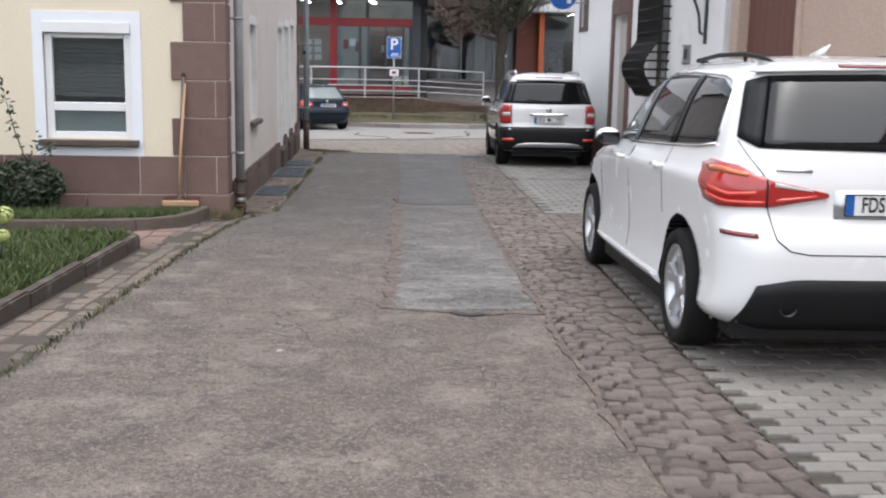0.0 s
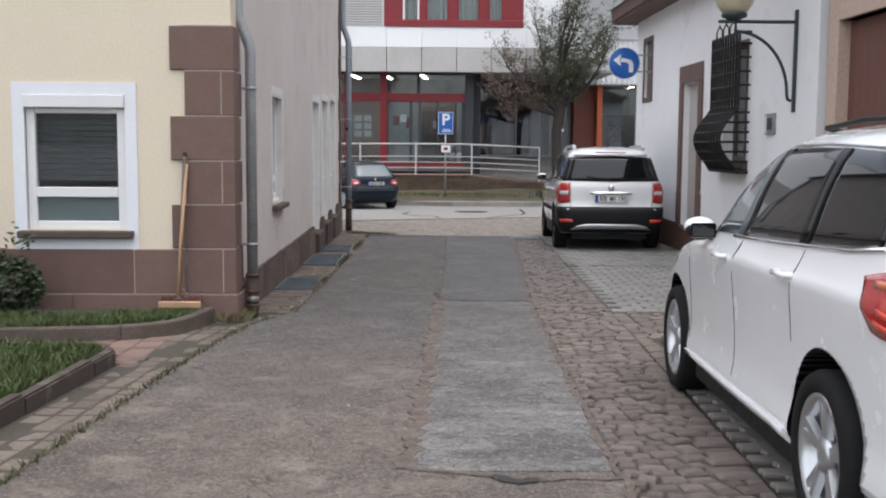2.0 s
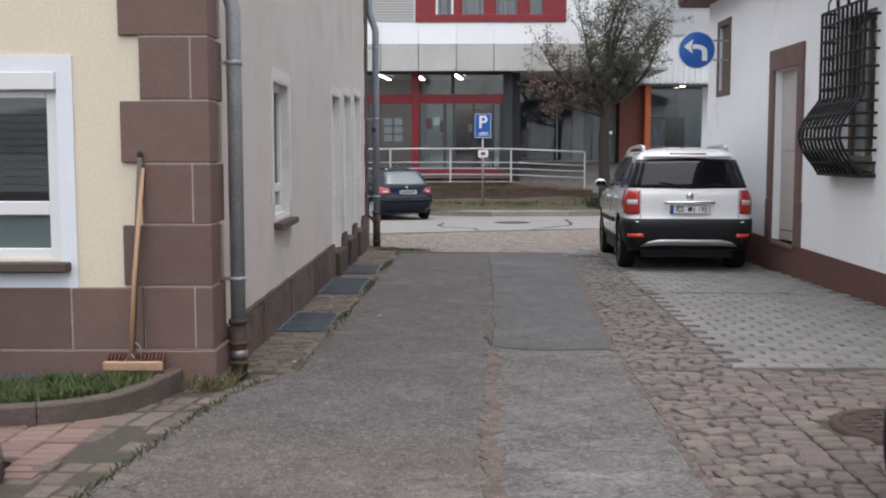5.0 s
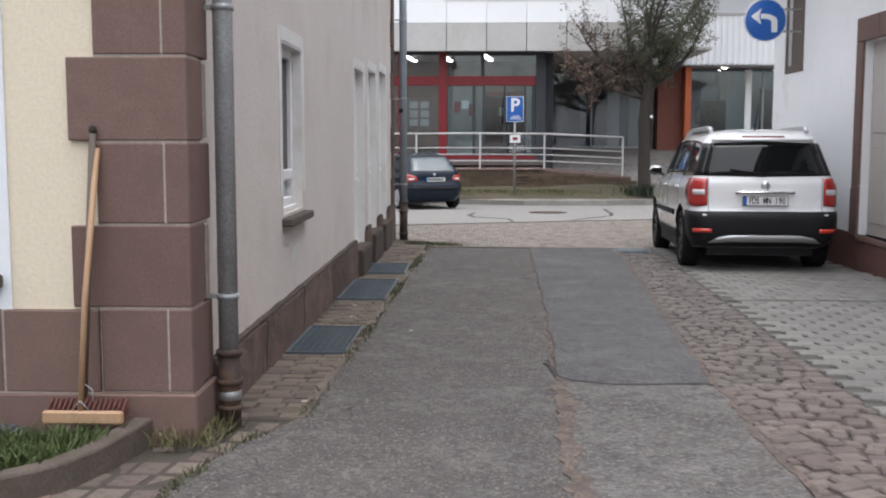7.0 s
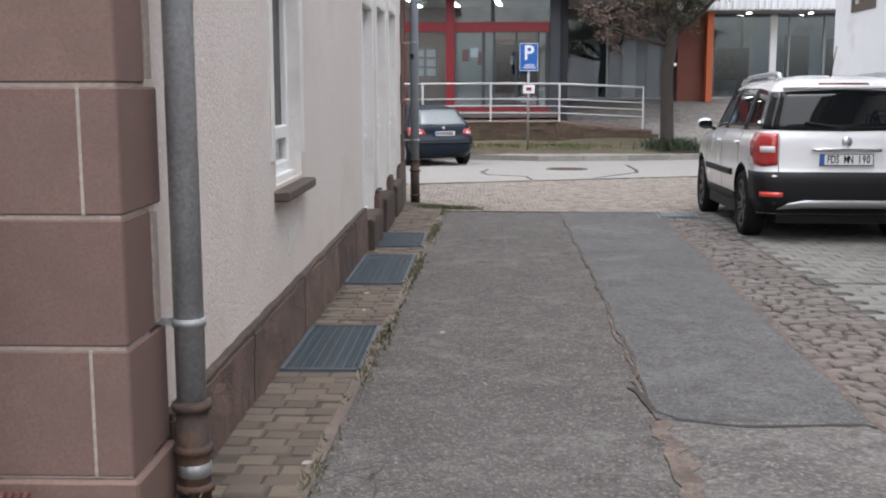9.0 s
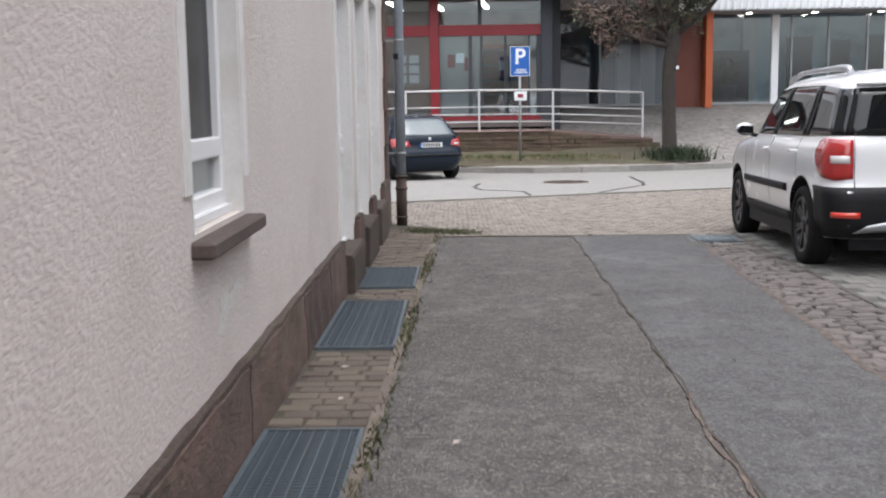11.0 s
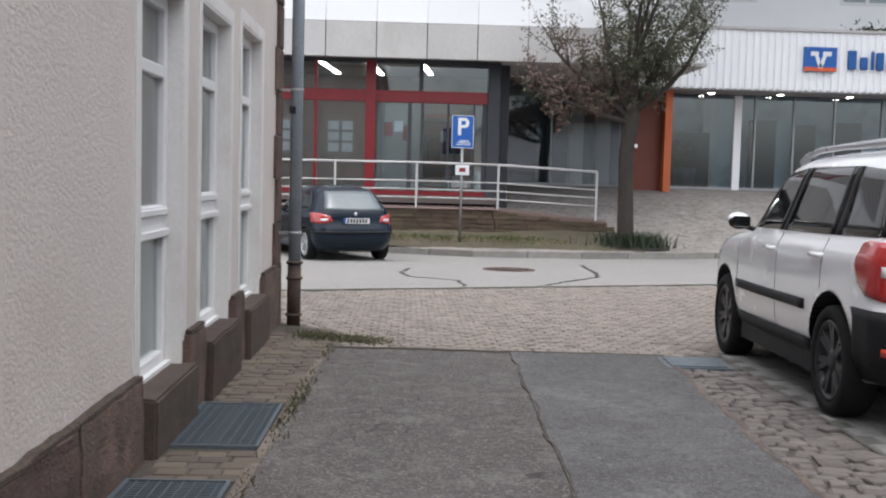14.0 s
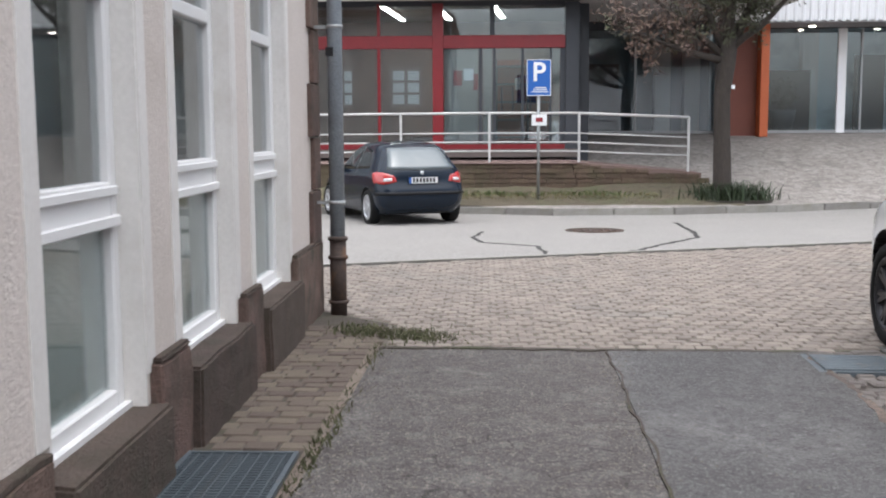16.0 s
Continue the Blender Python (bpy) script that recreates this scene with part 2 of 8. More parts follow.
M_brick_j = surface("paving_brick_joined", (0.150, 0.116, 0.094), (0.120, 0.094, 0.075), 0.85, 8, 0.4, 70, random_tint=0.24, island=True, stain=(0.098, 0.090, 0.060), stain_amount=0.4, stain_scale=4, depth=0.004)
M_gut = surface("worn_gutter_setts", (0.22, 0.172, 0.145), (0.165, 0.132, 0.112), 0.9, 8, 0.6, 70, random_tint=0.2, stain=(0.088, 0.070, 0.052), stain_amount=0.5, stain_scale=3, depth=0.006)
M_redpath = surface("red_path_pavers", (0.256, 0.172, 0.144), (0.216, 0.144, 0.120), 0.9, 6, 0.3, 70, random_tint=0.12)
M_paver = surface("grey_concrete_pavers", (0.255, 0.246, 0.230), (0.215, 0.206, 0.194), 0.85, 4, 0.4, 80, random_tint=0.14, stain=(0.133, 0.129, 0.117), stain_amount=0.3)
M_paver_near = surface("light_concrete_pavers", (0.275, 0.255, 0.235), (0.225, 0.208, 0.192), 0.85, 4, 0.4, 80, random_tint=0.14, stain=(0.17, 0.158, 0.14), stain_amount=0.3)
M_paver_near_j = surface("light_concrete_pavers_joined", (0.275, 0.255, 0.235), (0.225, 0.208, 0.192), 0.85, 4, 0.4, 80, random_tint=0.14, island=True, stain=(0.17, 0.158, 0.14), stain_amount=0.3)
M_paver_j = surface("grey_concrete_pavers_joined", (0.255, 0.246, 0.230), (0.215, 0.206, 0.194), 0.85, 4, 0.4, 80, random_tint=0.14, island=True, stain=(0.133, 0.129, 0.117), stain_amount=0.3)
M_apron = surface("beige_street_setts", (0.275, 0.235, 0.200), (0.220, 0.188, 0.163), 0.8, 5, 0.5, 70, random_tint=0.17, depth=0.004)
M_apron_j = surface("beige_street_setts_joined", (0.275, 0.235, 0.200), (0.220, 0.188, 0.163), 0.8, 5, 0.5, 70, random_tint=0.17, island=True, stain=(0.168, 0.155, 0.139), stain_amount=0.4, stain_scale=0.6, depth=0.004)
M_dirt = surface("trodden_dirt_joint", (0.098, 0.079, 0.069), (0.068, 0.056, 0.049), 0.95, 9, 0.6, stain=(0.055, 0.055, 0.034), stain_amount=0.4, stain_scale=2.5)
M_apronjoint = surface("beige_sand_joint", (0.175, 0.150, 0.126), (0.125, 0.108, 0.090), 0.95, 9, 0.6, stain=(0.085, 0.082, 0.05), stain_amount=0.4, stain_scale=1.5)
M_palejoint = surface("grey_sand_joint", (0.135, 0.128, 0.113), (0.095, 0.090, 0.080), 0.95, 9, 0.6, stain=(0.06, 0.065, 0.04), stain_amount=0.4, stain_scale=2)
M_joint = surface("sandy_joint", (0.085, 0.070, 0.056), (0.060, 0.050, 0.041), 0.95, 9, 0.6, stain=(0.05, 0.056, 0.026), stain_amount=0.45, stain_scale=3)
M_road = surface("pale_road_asphalt", (0.274, 0.258, 0.243), (0.243, 0.232, 0.220), 0.85, 0.8, 0.5, 50, speck=(0.319, 0.304, 0.289), speck_scale=60, stain=(0.213, 0.201, 0.190), stain_amount=0.4, depth=0.004)
M_kerb = surface("granite_kerb", (0.30, 0.285, 0.265), (0.24, 0.23, 0.21), 0.85, 9, 0.4, 80, random_tint=0.15, stain=(0.18, 0.17, 0.14), stain_amount=0.4, stain_scale=2)
M_gardenkerb = surface("mossy_garden_kerb", (0.145, 0.112, 0.094), (0.10, 0.078, 0.066), 0.9, 5, 0.5, 60, random_tint=0.1, stain=(0.075, 0.068, 0.048), stain_amount=0.45, stain_scale=2.5)
M_moss = surface("damp_moss", (0.075, 0.060, 0.044), (0.045, 0.040, 0.028), 0.95, 14, 1.0, 60, depth=0.02, stain=(0.045, 0.055, 0.025), stain_amount=0.6, stain_scale=9)
M_plasterpatch = surface("bare_pale_plaster", (0.70, 0.68, 0.64), (0.64, 0.61, 0.57), 0.9, 9, 0.4)
M_lawnkerb = surface("dark_mossy_kerb", (0.085, 0.062, 0.050), (0.060, 0.046, 0.038), 0.9, 6, 0.6, 60, random_tint=0.12, stain=(0.14, 0.125, 0.10), stain_amount=0.3, stain_scale=5)
M_earth = surface("dark_soil", (0.06, 0.05, 0.04), (0.04, 0.034, 0.028), 0.95, 9, 0.9, 30, depth=0.03)
M_verge = surface("dry_grassy_earth", (0.155, 0.125, 0.085), (0.10, 0.082, 0.055), 0.95, 5, 0.9, 30, depth=0.03, stain=(0.085, 0.090, 0.045), stain_amount=0.6, stain_scale=1.6)
M_edgeweed = surface("mossy_edge_weed", (0.095, 0.095, 0.042), (0.065, 0.070, 0.030), 0.8, 3, 0.0, random_tint=0.3, island=True)
M_slate = surface("slate_chippings", (0.11, 0.115, 0.125), (0.07, 0.072, 0.08), 0.85, 25, 0.9, 60, depth=0.02)
M_ground = surface("grey_ground", (0.16, 0.15, 0.14), (0.12, 0.115, 0.11), 0.95, 0.5, 0.4)
M_grass = surface("lawn_grass", (0.085, 0.112, 0.028), (0.058, 0.085, 0.020), 0.7, 3, 0.0, random_tint=0.35, island=True)
M_dry = surface("dry_grass", (0.20, 0.17, 0.08), (0.14, 0.125, 0.06), 0.8, 3, 0.0, random_tint=0.3, island=True)
M_leaf = surface("shrub_leaf", (0.035, 0.055, 0.022), (0.028, 0.042, 0.018), 0.6, 5, 0.0, random_tint=0.35, island=True)
M_treeleaf = surface("olive_tree_leaf", (0.075, 0.075, 0.035), (0.055, 0.06, 0.03), 0.7, 3, 0.0, random_tint=0.35, island=True)
M_redleaf = surface("reddish_tree_leaf", (0.12, 0.07, 0.05), (0.09, 0.055, 0.04), 0.7, 3, 0.0, random_tint=0.35, island=True)
M_bark = surface("grey_brown_bark", (0.062, 0.049, 0.040), (0.042, 0.034, 0.029), 0.95, 14, 0.9, 40, stretch=(1, 1, 0.25), depth=0.02)
M_wood = surface("pale_broom_wood", (0.50, 0.32, 0.19), (0.42, 0.26, 0.15), 0.6, 4, 0.1, stretch=(8, 8, 0.6))
M_greywood = surface("grey_weathered_wood", (0.16, 0.125, 0.10), (0.12, 0.095, 0.08), 0.8, 4, 0.2, stretch=(8, 8, 0.6))
M_bristle = surface("red_brown_bristles", (0.16, 0.05, 0.035), (0.09, 0.035, 0.03), 0.8, 30, 0.3)
M_grate = surface("galvanised_grating", (0.125, 0.152, 0.172), (0.098, 0.120, 0.138), 0.55, 9, 0.2, metal=0.3, stain=(0.12, 0.118, 0.11), stain_amount=0.3, stain_scale=6)
M_black = surface("black_plastic", (0.014, 0.014, 0.016), (0.011, 0.011, 0.013), 0.55, 12, 0.15, 120, spec=0.25)
M_iron = surface("black_wrought_iron", (0.020, 0.018, 0.019), (0.015, 0.014, 0.014), 0.6, 12, 0.2, spec=0.3, stain=(0.05, 0.035, 0.03), stain_amount=0.3)
M_green = surface("dark_green_cast_iron", (0.03, 0.055, 0.05), (0.022, 0.04, 0.038), 0.45, 8, 0.1)
M_whitecar = surface("white_car_paint", (0.77, 0.775, 0.79), (0.76, 0.765, 0.78), 0.25, 2, 0.0, fine=3, coat=1.0, grain=1.0)
M_bluecar = surface("dark_blue_green_car_paint", (0.007, 0.013, 0.024), (0.006, 0.012, 0.022), 0.16, 2, 0.0, fine=3, spec=0.2, coat=0.2, grain=1.0)
M_carglass = surface("tinted_car_glass", (0.008, 0.009, 0.010), (0.006, 0.007, 0.008), 0.03, 2, 0.0, spec=0.45, fine=2, grain=1.0)
# opaque; sky reflection and see-through brightness are put into the pale colour
M_brightglass = surface("brightened_car_glass", (0.12, 0.14, 0.15), (0.10, 0.12, 0.13), 0.05, 2, 0.0, spec=0.7, fine=2, grain=1.0)
M_chrome = surface("chrome", (0.75, 0.75, 0.76), (0.7, 0.7, 0.71), 0.12, 4, 0.0, metal=1.0, grain=1.0)
M_alloy = surface("silver_alloy", (0.55, 0.56, 0.58), (0.5, 0.51, 0.53), 0.3, 4, 0.0, metal=0.8, grain=1.0)
M_darkalloy = surface("dark_alloy", (0.06, 0.06, 0.065), (0.045, 0.045, 0.05), 0.35, 4, 0.0, metal=0.6)
M_tyre = surface("tyre_rubber", (0.011, 0.011, 0.012), (0.015, 0.015, 0.015), 0.85, 15, 0.3, 80, spec=0.2)
M_tail = surface("red_tail_lamp", (0.42, 0.015, 0.012), (0.33, 0.01, 0.01), 0.12, 6, 0.0, coat=1.0, fine=5, grain=1.0)
M_tail2 = surface("bright_red_lamp_stripe", (0.75, 0.06, 0.04), (0.65, 0.05, 0.03), 0.15, 6, 0.0, coat=1.0, fine=5, grain=1.0)
M_amber = surface("amber_lamp", (0.75, 0.20, 0.06), (0.65, 0.16, 0.05), 0.15, 6, 0.0, coat=1.0, fine=5)
M_lampwhite = surface("clear_lamp_lens", (0.7, 0.68, 0.68), None, 0.15, 6, 0.0, coat=1.0, fine=5, grain=1.0)
M_reflect = surface("dark_red_reflector", (0.22, 0.02, 0.02), None, 0.2, 6, 0.0, coat=1.0, fine=5)
M_plate = surface("white_number_plate", (0.78, 0.78, 0.78), (0.74, 0.74, 0.74), 0.4, 4, 0.0, grain=1.0)
M_blue = surface("blue_sign_face", (0.012, 0.10, 0.38), (0.01, 0.09, 0.35), 0.35, 3, 0.0, grain=1.0)
M_signwhite = surface("white_sign_face", (0.78, 0.79, 0.8), None, 0.4, 3, 0.0, fine=4, grain=1.0)
M_galv = surface("galvanised_steel", (0.42, 0.43, 0.43), (0.36, 0.37, 0.37), 0.45, 8, 0.05, metal=0.6)
M_rail = surface("white_painted_rail", (0.66, 0.65, 0.64), (0.58, 0.57, 0.56), 0.5, 8, 0.05)
M_concrete = surface("grey_concrete_panel", (0.54, 0.525, 0.505), (0.48, 0.465, 0.45), 0.85, 0.9, 0.2, 40, stain=(0.40, 0.38, 0.36), stain_amount=0.35, stretch=(1, 1, 0.4), random_tint=0.05, grain=0.92)
M_whitepanel = surface("white_facade_panel", (0.86, 0.86, 0.87), (0.82, 0.82, 0.83), 0.5, 1.2, 0.03, random_tint=0.03, grain=1.0)
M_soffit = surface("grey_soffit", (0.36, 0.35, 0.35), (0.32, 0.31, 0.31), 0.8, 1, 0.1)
M_red = surface("red_painted_steel", (0.27, 0.017, 0.025), (0.22, 0.014, 0.02), 0.4, 3, 0.02)
M_orange = surface("orange_painted_pillar", (0.62, 0.15, 0.05), (0.56, 0.13, 0.045), 0.6, 2, 0.1)
M_orangedark = surface("rust_red_pillar", (0.22, 0.065, 0.04), (0.19, 0.055, 0.035), 0.6, 2, 0.1)
M_charcoal = surface("charcoal_pillar", (0.055, 0.06, 0.07), (0.045, 0.05, 0.06), 0.6, 2, 0.05)
M_shopfloor = surface("shop_floor", (0.16, 0.13, 0.12), (0.12, 0.10, 0.09), 0.5, 1, 0.0)
# the near-black blotches put the shop's dim depth into the colour
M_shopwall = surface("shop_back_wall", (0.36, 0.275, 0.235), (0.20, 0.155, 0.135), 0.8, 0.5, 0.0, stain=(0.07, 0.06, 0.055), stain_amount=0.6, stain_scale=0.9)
# dimness of the recess interior, put into a darker wall colour
M_recessshade = surface("recess_shade_blue_grey", (0.15, 0.19, 0.22), (0.10, 0.125, 0.145), 0.7, 0.6, 0.0, stain=(0.06, 0.07, 0.08), stain_amount=0.4, stain_scale=0.8)
# hall light and glass reflections are put into this pale bluish colour
M_bankbright = surface("brightened_bank_wall", (0.58, 0.68, 0.74), (0.42, 0.51, 0.57), 0.6, 0.5, 0.0, stain=(0.14, 0.16, 0.18), stain_amount=0.5, stain_scale=0.7)
M_paleblind = surface("pale_grey_blind", (0.36, 0.345, 0.32), (0.30, 0.285, 0.265), 0.8, 2, 0.0)
M_curtain = surface("pale_curtain", (0.5, 0.51, 0.5), (0.42, 0.43, 0.42), 0.9, 3, 0.1, stretch=(9, 1, 0.3))
M_rampwall = surface("brown_stone_ramp_wall", (0.165, 0.112, 0.080), (0.115, 0.080, 0.056), 0.9, 3, 0.8, 40, stain=(0.085, 0.072, 0.042), stain_amount=0.6, stain_scale=2, random_tint=0.14, depth=0.02)
M_rampdeck = surface("reddish_ramp_paving", (0.22, 0.15, 0.13), (0.19, 0.13, 0.115), 0.85, 3, 0.3)
M_plaza = surface("plaza_setts", (0.36, 0.33, 0.305), (0.285, 0.26, 0.24), 0.85, 1.2, 0.4, 30, random_tint=0.2, island=True, stain=(0.23, 0.21, 0.195), stain_amount=0.4, chips=((9, 0.22), (22, 0.15)))
M_eave = surface("brown_eave_board", (0.13, 0.07, 0.055), (0.10, 0.055, 0.045), 0.7, 4, 0.2, stretch=(1, 0.2, 3))
M_rooftile = surface("red_brown_roof_tiles", (0.20, 0.09, 0.06), (0.15, 0.07, 0.05), 0.85, 4, 0.4)
M_door = surface("pale_painted_door", (0.55, 0.50, 0.47), (0.50, 0.455, 0.43), 0.6, 3, 0.1, stretch=(1, 4, 0.4))
M_brown = surface("brown_garage_door", (0.17, 0.07, 0.05), (0.145, 0.06, 0.045), 0.6, 3, 0.1, stretch=(1, 4, 0.4))
M_blueletter = surface("blue_letter_face", (0.01, 0.12, 0.42), None, 0.4, 3, 0.0, fine=4)
M_orangestrip = surface("orange_red_strip", (0.75, 0.13, 0.04), None, 0.4, 3, 0.0, fine=4)
M_lampglass = surface("milky_lamp_glass", (0.62, 0.55, 0.40), (0.58, 0.52, 0.38), 0.3, 3, 0.0)
M_potgreen = surface("dark_pot_plant", (0.012, 0.022, 0.012), None, 0.7, 3, 0.0)
M_flower = surface("pale_yellow_flower", (0.55, 0.60, 0.22), None, 0.7, 3, 0.0)
M_lampon = glow("lit_shop_lamp", (1.0, 0.93, 0.82), 10.0)


# ---- mesh helpers ----
def to_mesh(name, bm, material, smooth=False):
    me = bpy.data.meshes.new(name)
    bm.normal_update()
    bm.to_mesh(me)
    bm.free()
    me.materials.append(material)
    if smooth:
        me.polygons.foreach_set("use_smooth", [True] * len(me.polygons))
    return me


def part(name, bm, material, parent=None, label="", smooth=False):
    ob = new(name, to_mesh(name, bm, material, smooth))
    if parent is not None:
        ob.parent = parent
    if label:
        ob["label"] = label
    return ob


def thing(name, label, category, m=None, group="", kind=""):
    ob = new(name)
    ob.empty_display_size = 0.1
    if m is not None:
        ob.matrix_world = m
    return tagged(ob, label, category, group, kind)


def structure(name, bm, material, label, category):
    return tagged(part(name, bm, material), label, category, kind="structure")


def box(bm, x0, x1, y0, y1, z0, z1, bevel=0.0, m=None):
    made = bmesh.ops.create_cube(bm, size=1.0)["verts"]
    t = Matrix.Translation(((x0 + x1) / 2, (y0 + y1) / 2, (z0 + z1) / 2)) @ Matrix.Diagonal((abs(x1 - x0), abs(y1 - y0), abs(z1 - z0), 1))
    bmesh.ops.transform(bm, matrix=(m @ t) if m is not None else t, verts=made)
    if bevel:
        edges = {e for v in made for e in v.link_edges}
        bmesh.ops.bevel(bm, geom=list(edges), offset=bevel, segments=1 if bevel < 0.012 else 2, affect="EDGES")
    return bm


def rough(bm, amp, cuts=5, scale=7.0, seed=0.0):
    """Weather a block: split its faces and push the points about by smooth noise."""
    bmesh.ops.subdivide_edges(bm, edges=[e for e in bm.edges if e.calc_length() > 0.08], cuts=cuts, use_grid_fill=True)
    for v in bm.verts:
        v.co += noise.noise_vector(v.co * scale + Vector((seed, 0, 0))) * amp
    return bm


def B(*a, **k):
    return box(bmesh.new(), *a, **k)


def tube(bm, pts, r, n=10, closed=False):
    """A round tube along points; r one radius or one a point."""
    pts = [Vector(p) for p in pts]
    rs = r if isinstance(r, (list, tuple)) else [r] * len(pts)
    rings = []
    side = None
    for i, p in enumerate(pts):
        d = (pts[min(i + 1, len(pts) - 1)] - pts[max(i - 1, 0)]).normalized()
        if side is None:
            side = d.orthogonal().normalized()
        side = (side - d * side.dot(d)).normalized()
        up = d.cross(side)
        rings.append([bm.verts.new(p + (side * math.cos(a) + up * math.sin(a)) * rs[i]) for a in (2 * math.pi * k / n for k in range(n))])
    for a, b in zip(rings, rings[1:]):
        for k in range(n):
            f = bm.faces.new((a[k], a[(k + 1) % n], b[(k + 1) % n], b[k]))
            f.smooth = True
    for ring, rev in ((rings[0], True), (rings[-1], False)):
        bm.faces.new(ring[::-1] if rev else ring)
    return bm


def lathe(bm, profile, n=24, m=Matrix(), cap=True):
    """Turn a profile of (radius, height) round z."""
    rings = [[bm.verts.new(m @ Vector((r * math.cos(2 * math.pi * k / n), r * math.sin(2 * math.pi * k / n), z))) for k in range(n)] for r, z in profile]
    for a, b in zip(rings, rings[1:]):
        for k in range(n):
            f = bm.faces.new((a[k], a[(k + 1) % n], b[(k + 1) % n], b[k]))
            f.smooth = True
    for ring, rev in ((rings[0], True), (rings[-1], False)) if cap else ():
        if (ring[0].co - ring[n // 2].co).length > 1e-3:
            bm.faces.new(ring[::-1] if rev else ring)
    return bm


def prism(bm, poly, z0, z1, slope=True):
    """A slab over a polygon in plan, its faces following the ground's slope: z0, z1 above it."""
    g = gz if slope else (lambda y: 0.0)
    lo = [bm.verts.new((x, y, g(y) + z0)) for x, y in poly]
    hi = [bm.verts.new((x, y, g(y) + z1)) for x, y in poly]
    n = len(poly)
    bm.faces.new(hi)
    bm.faces.new(lo[::-1])
    for k in range(n):
        bm.faces.new((lo[k], lo[(k + 1) % n], hi[(k + 1) % n], hi[k]))
    bmesh.ops.recalc_face_normals(bm, faces=bm.faces)
    return bm


def wall_grid(bm, axis, at, thick, u0, u1, z0, z1, holes):
    """A wall of real thickness with rectangular openings (u0, u1, z0, z1). axis 'x': the wall runs along y at x=at, its body on at+thick."""
    us = sorted({u0, u1, *[v for h in holes for v in h[:2]]})
    zs = sorted({z0, z1, *[v for h in holes for v in h[2:]]})
    for a, b in zip(us, us[1:]):
        for c, d in zip(zs, zs[1:]):
            um, zm = (a + b) / 2, (c + d) / 2
            if any(h[0] < um < h[1] and h[2] < zm < h[3] for h in holes):
                continue
            if axis == "x":
                box(bm, min(at, at + thick), max(at, at + thick), a, b, c, d)
            else:
                box(bm, a, b, min(at, at + thick), max(at, at + thick), c, d)
    bmesh.ops.remove_doubles(bm, verts=bm.verts, dist=1e-5)
    seen = {}
    for f in bm.faces:
        seen.setdefault(tuple(round(v, 4) for v in f.calc_center_median()), []).append(f)
    bmesh.ops.delete(bm, geom=[f for fs in seen.values() if len(fs) > 1 for f in fs], context="FACES")
    bmesh.ops.recalc_face_normals(bm, faces=bm.faces)
    return bm


def block_mesh(name, material, chamfer=0.12, top=0.78):
    """A unit paving block, 1 x 1 x 1 with its top at z=0 and worn upper edges."""
    bm = bmesh.new()
    c = chamfer
    low = [bm.verts.new((x, y, -1)) for x, y in ((-.5, -.5), (.5, -.5), (.5, .5), (-.5, .5))]
    mid = [bm.verts.new((x, y, -0.18)) for x, y in ((-.5, -.5), (.5, -.5), (.5, .5), (-.5, .5))]
    rnd = random.Random(name)
    up = [bm.verts.new((x * (1 - c) + rnd.uniform(-.02, .02), y * (1 - c) + rnd.uniform(-.02, .02), rnd.uniform(-.05, 0.03))) for x, y in ((-.5, -.5), (.5, -.5), (.5, .5), (-.5, .5))]
    for a, b in ((low, mid), (mid, up)):
        for k in range(4):
            bm.faces.new((a[k], a[(k + 1) % 4], b[(k + 1) % 4], b[k]))
    bm.faces.new(up)
    return to_mesh(name, bm, material)


TILT = math.atan(SLOPE)


def lay(parent, name, cells, material, joined, limit=300, height=0.05, chamfer=0.12):
    """Lay paving pieces: cells (x, y, z, turn, length, width); the first `limit` are parts, the rest one joined mesh."""
    kinds = [block_mesh(f"{name}_{k}", material, chamfer * (0.7 + 0.3 * k)) for k in range(4)]
    rnd = random.Random(name + "lay")
    for x, y, z, turn, a, b in cells[:limit]:
        ob = new(name, kinds[rnd.randrange(4)])
        ob.matrix_world = Matrix.Translation((x, y, z + rnd.uniform(-.003, .003))) @ Euler((-TILT + rnd.uniform(-.012, .012), rnd.uniform(-.015, .015), turn)).to_matrix().to_4x4() @ Matrix.Diagonal((a, b, height, 1))
        ob.parent = parent
    rest = cells[limit:]
    if not rest:
        return
    protos = []
    for me in kinds:
        v = np.empty(len(me.vertices) * 3)
        me.vertices.foreach_get("co", v)
        protos.append((v.reshape(-1, 3), [tuple(p.vertices) for p in me.polygons]))
    verts, faces, base = [], [], 0
    for x, y, z, turn, a, b in rest:
        v, fs = protos[rnd.randrange(4)]
        m = Matrix.Translation((x, y, z + rnd.uniform(-.003, .003))) @ Euler((-TILT + rnd.uniform(-.012, .012), rnd.uniform(-.015, .015), turn)).to_matrix().to_4x4() @ Matrix.Diagonal((a, b, height, 1))
        mm = np.array(m)
        verts.append(v @ mm[:3, :3].T + mm[:3, 3])
        faces += [tuple(i + base for i in f) for f in fs]
        base += len(v)
    me = bpy.data.meshes.new(name + "_field")
    me.from_pydata(np.concatenate(verts).tolist(), [], faces)
    me.materials.append(joined)
    ob = new(name + "_field", me)
    ob.parent = parent
    ob["kind"] = "stuff"


def lerp_line(pts, y):
    """x on a polyline of (x, y) points at y."""
    for (xa, ya), (xb, yb) in zip(pts, pts[1:]):
        if y <= yb:
            return xa + (xb - xa) * (y - ya) / (yb - ya)
    (xa, ya), (xb, yb) = pts[-2:]
    return xa + (xb - xa) * (y - ya) / (yb - ya)


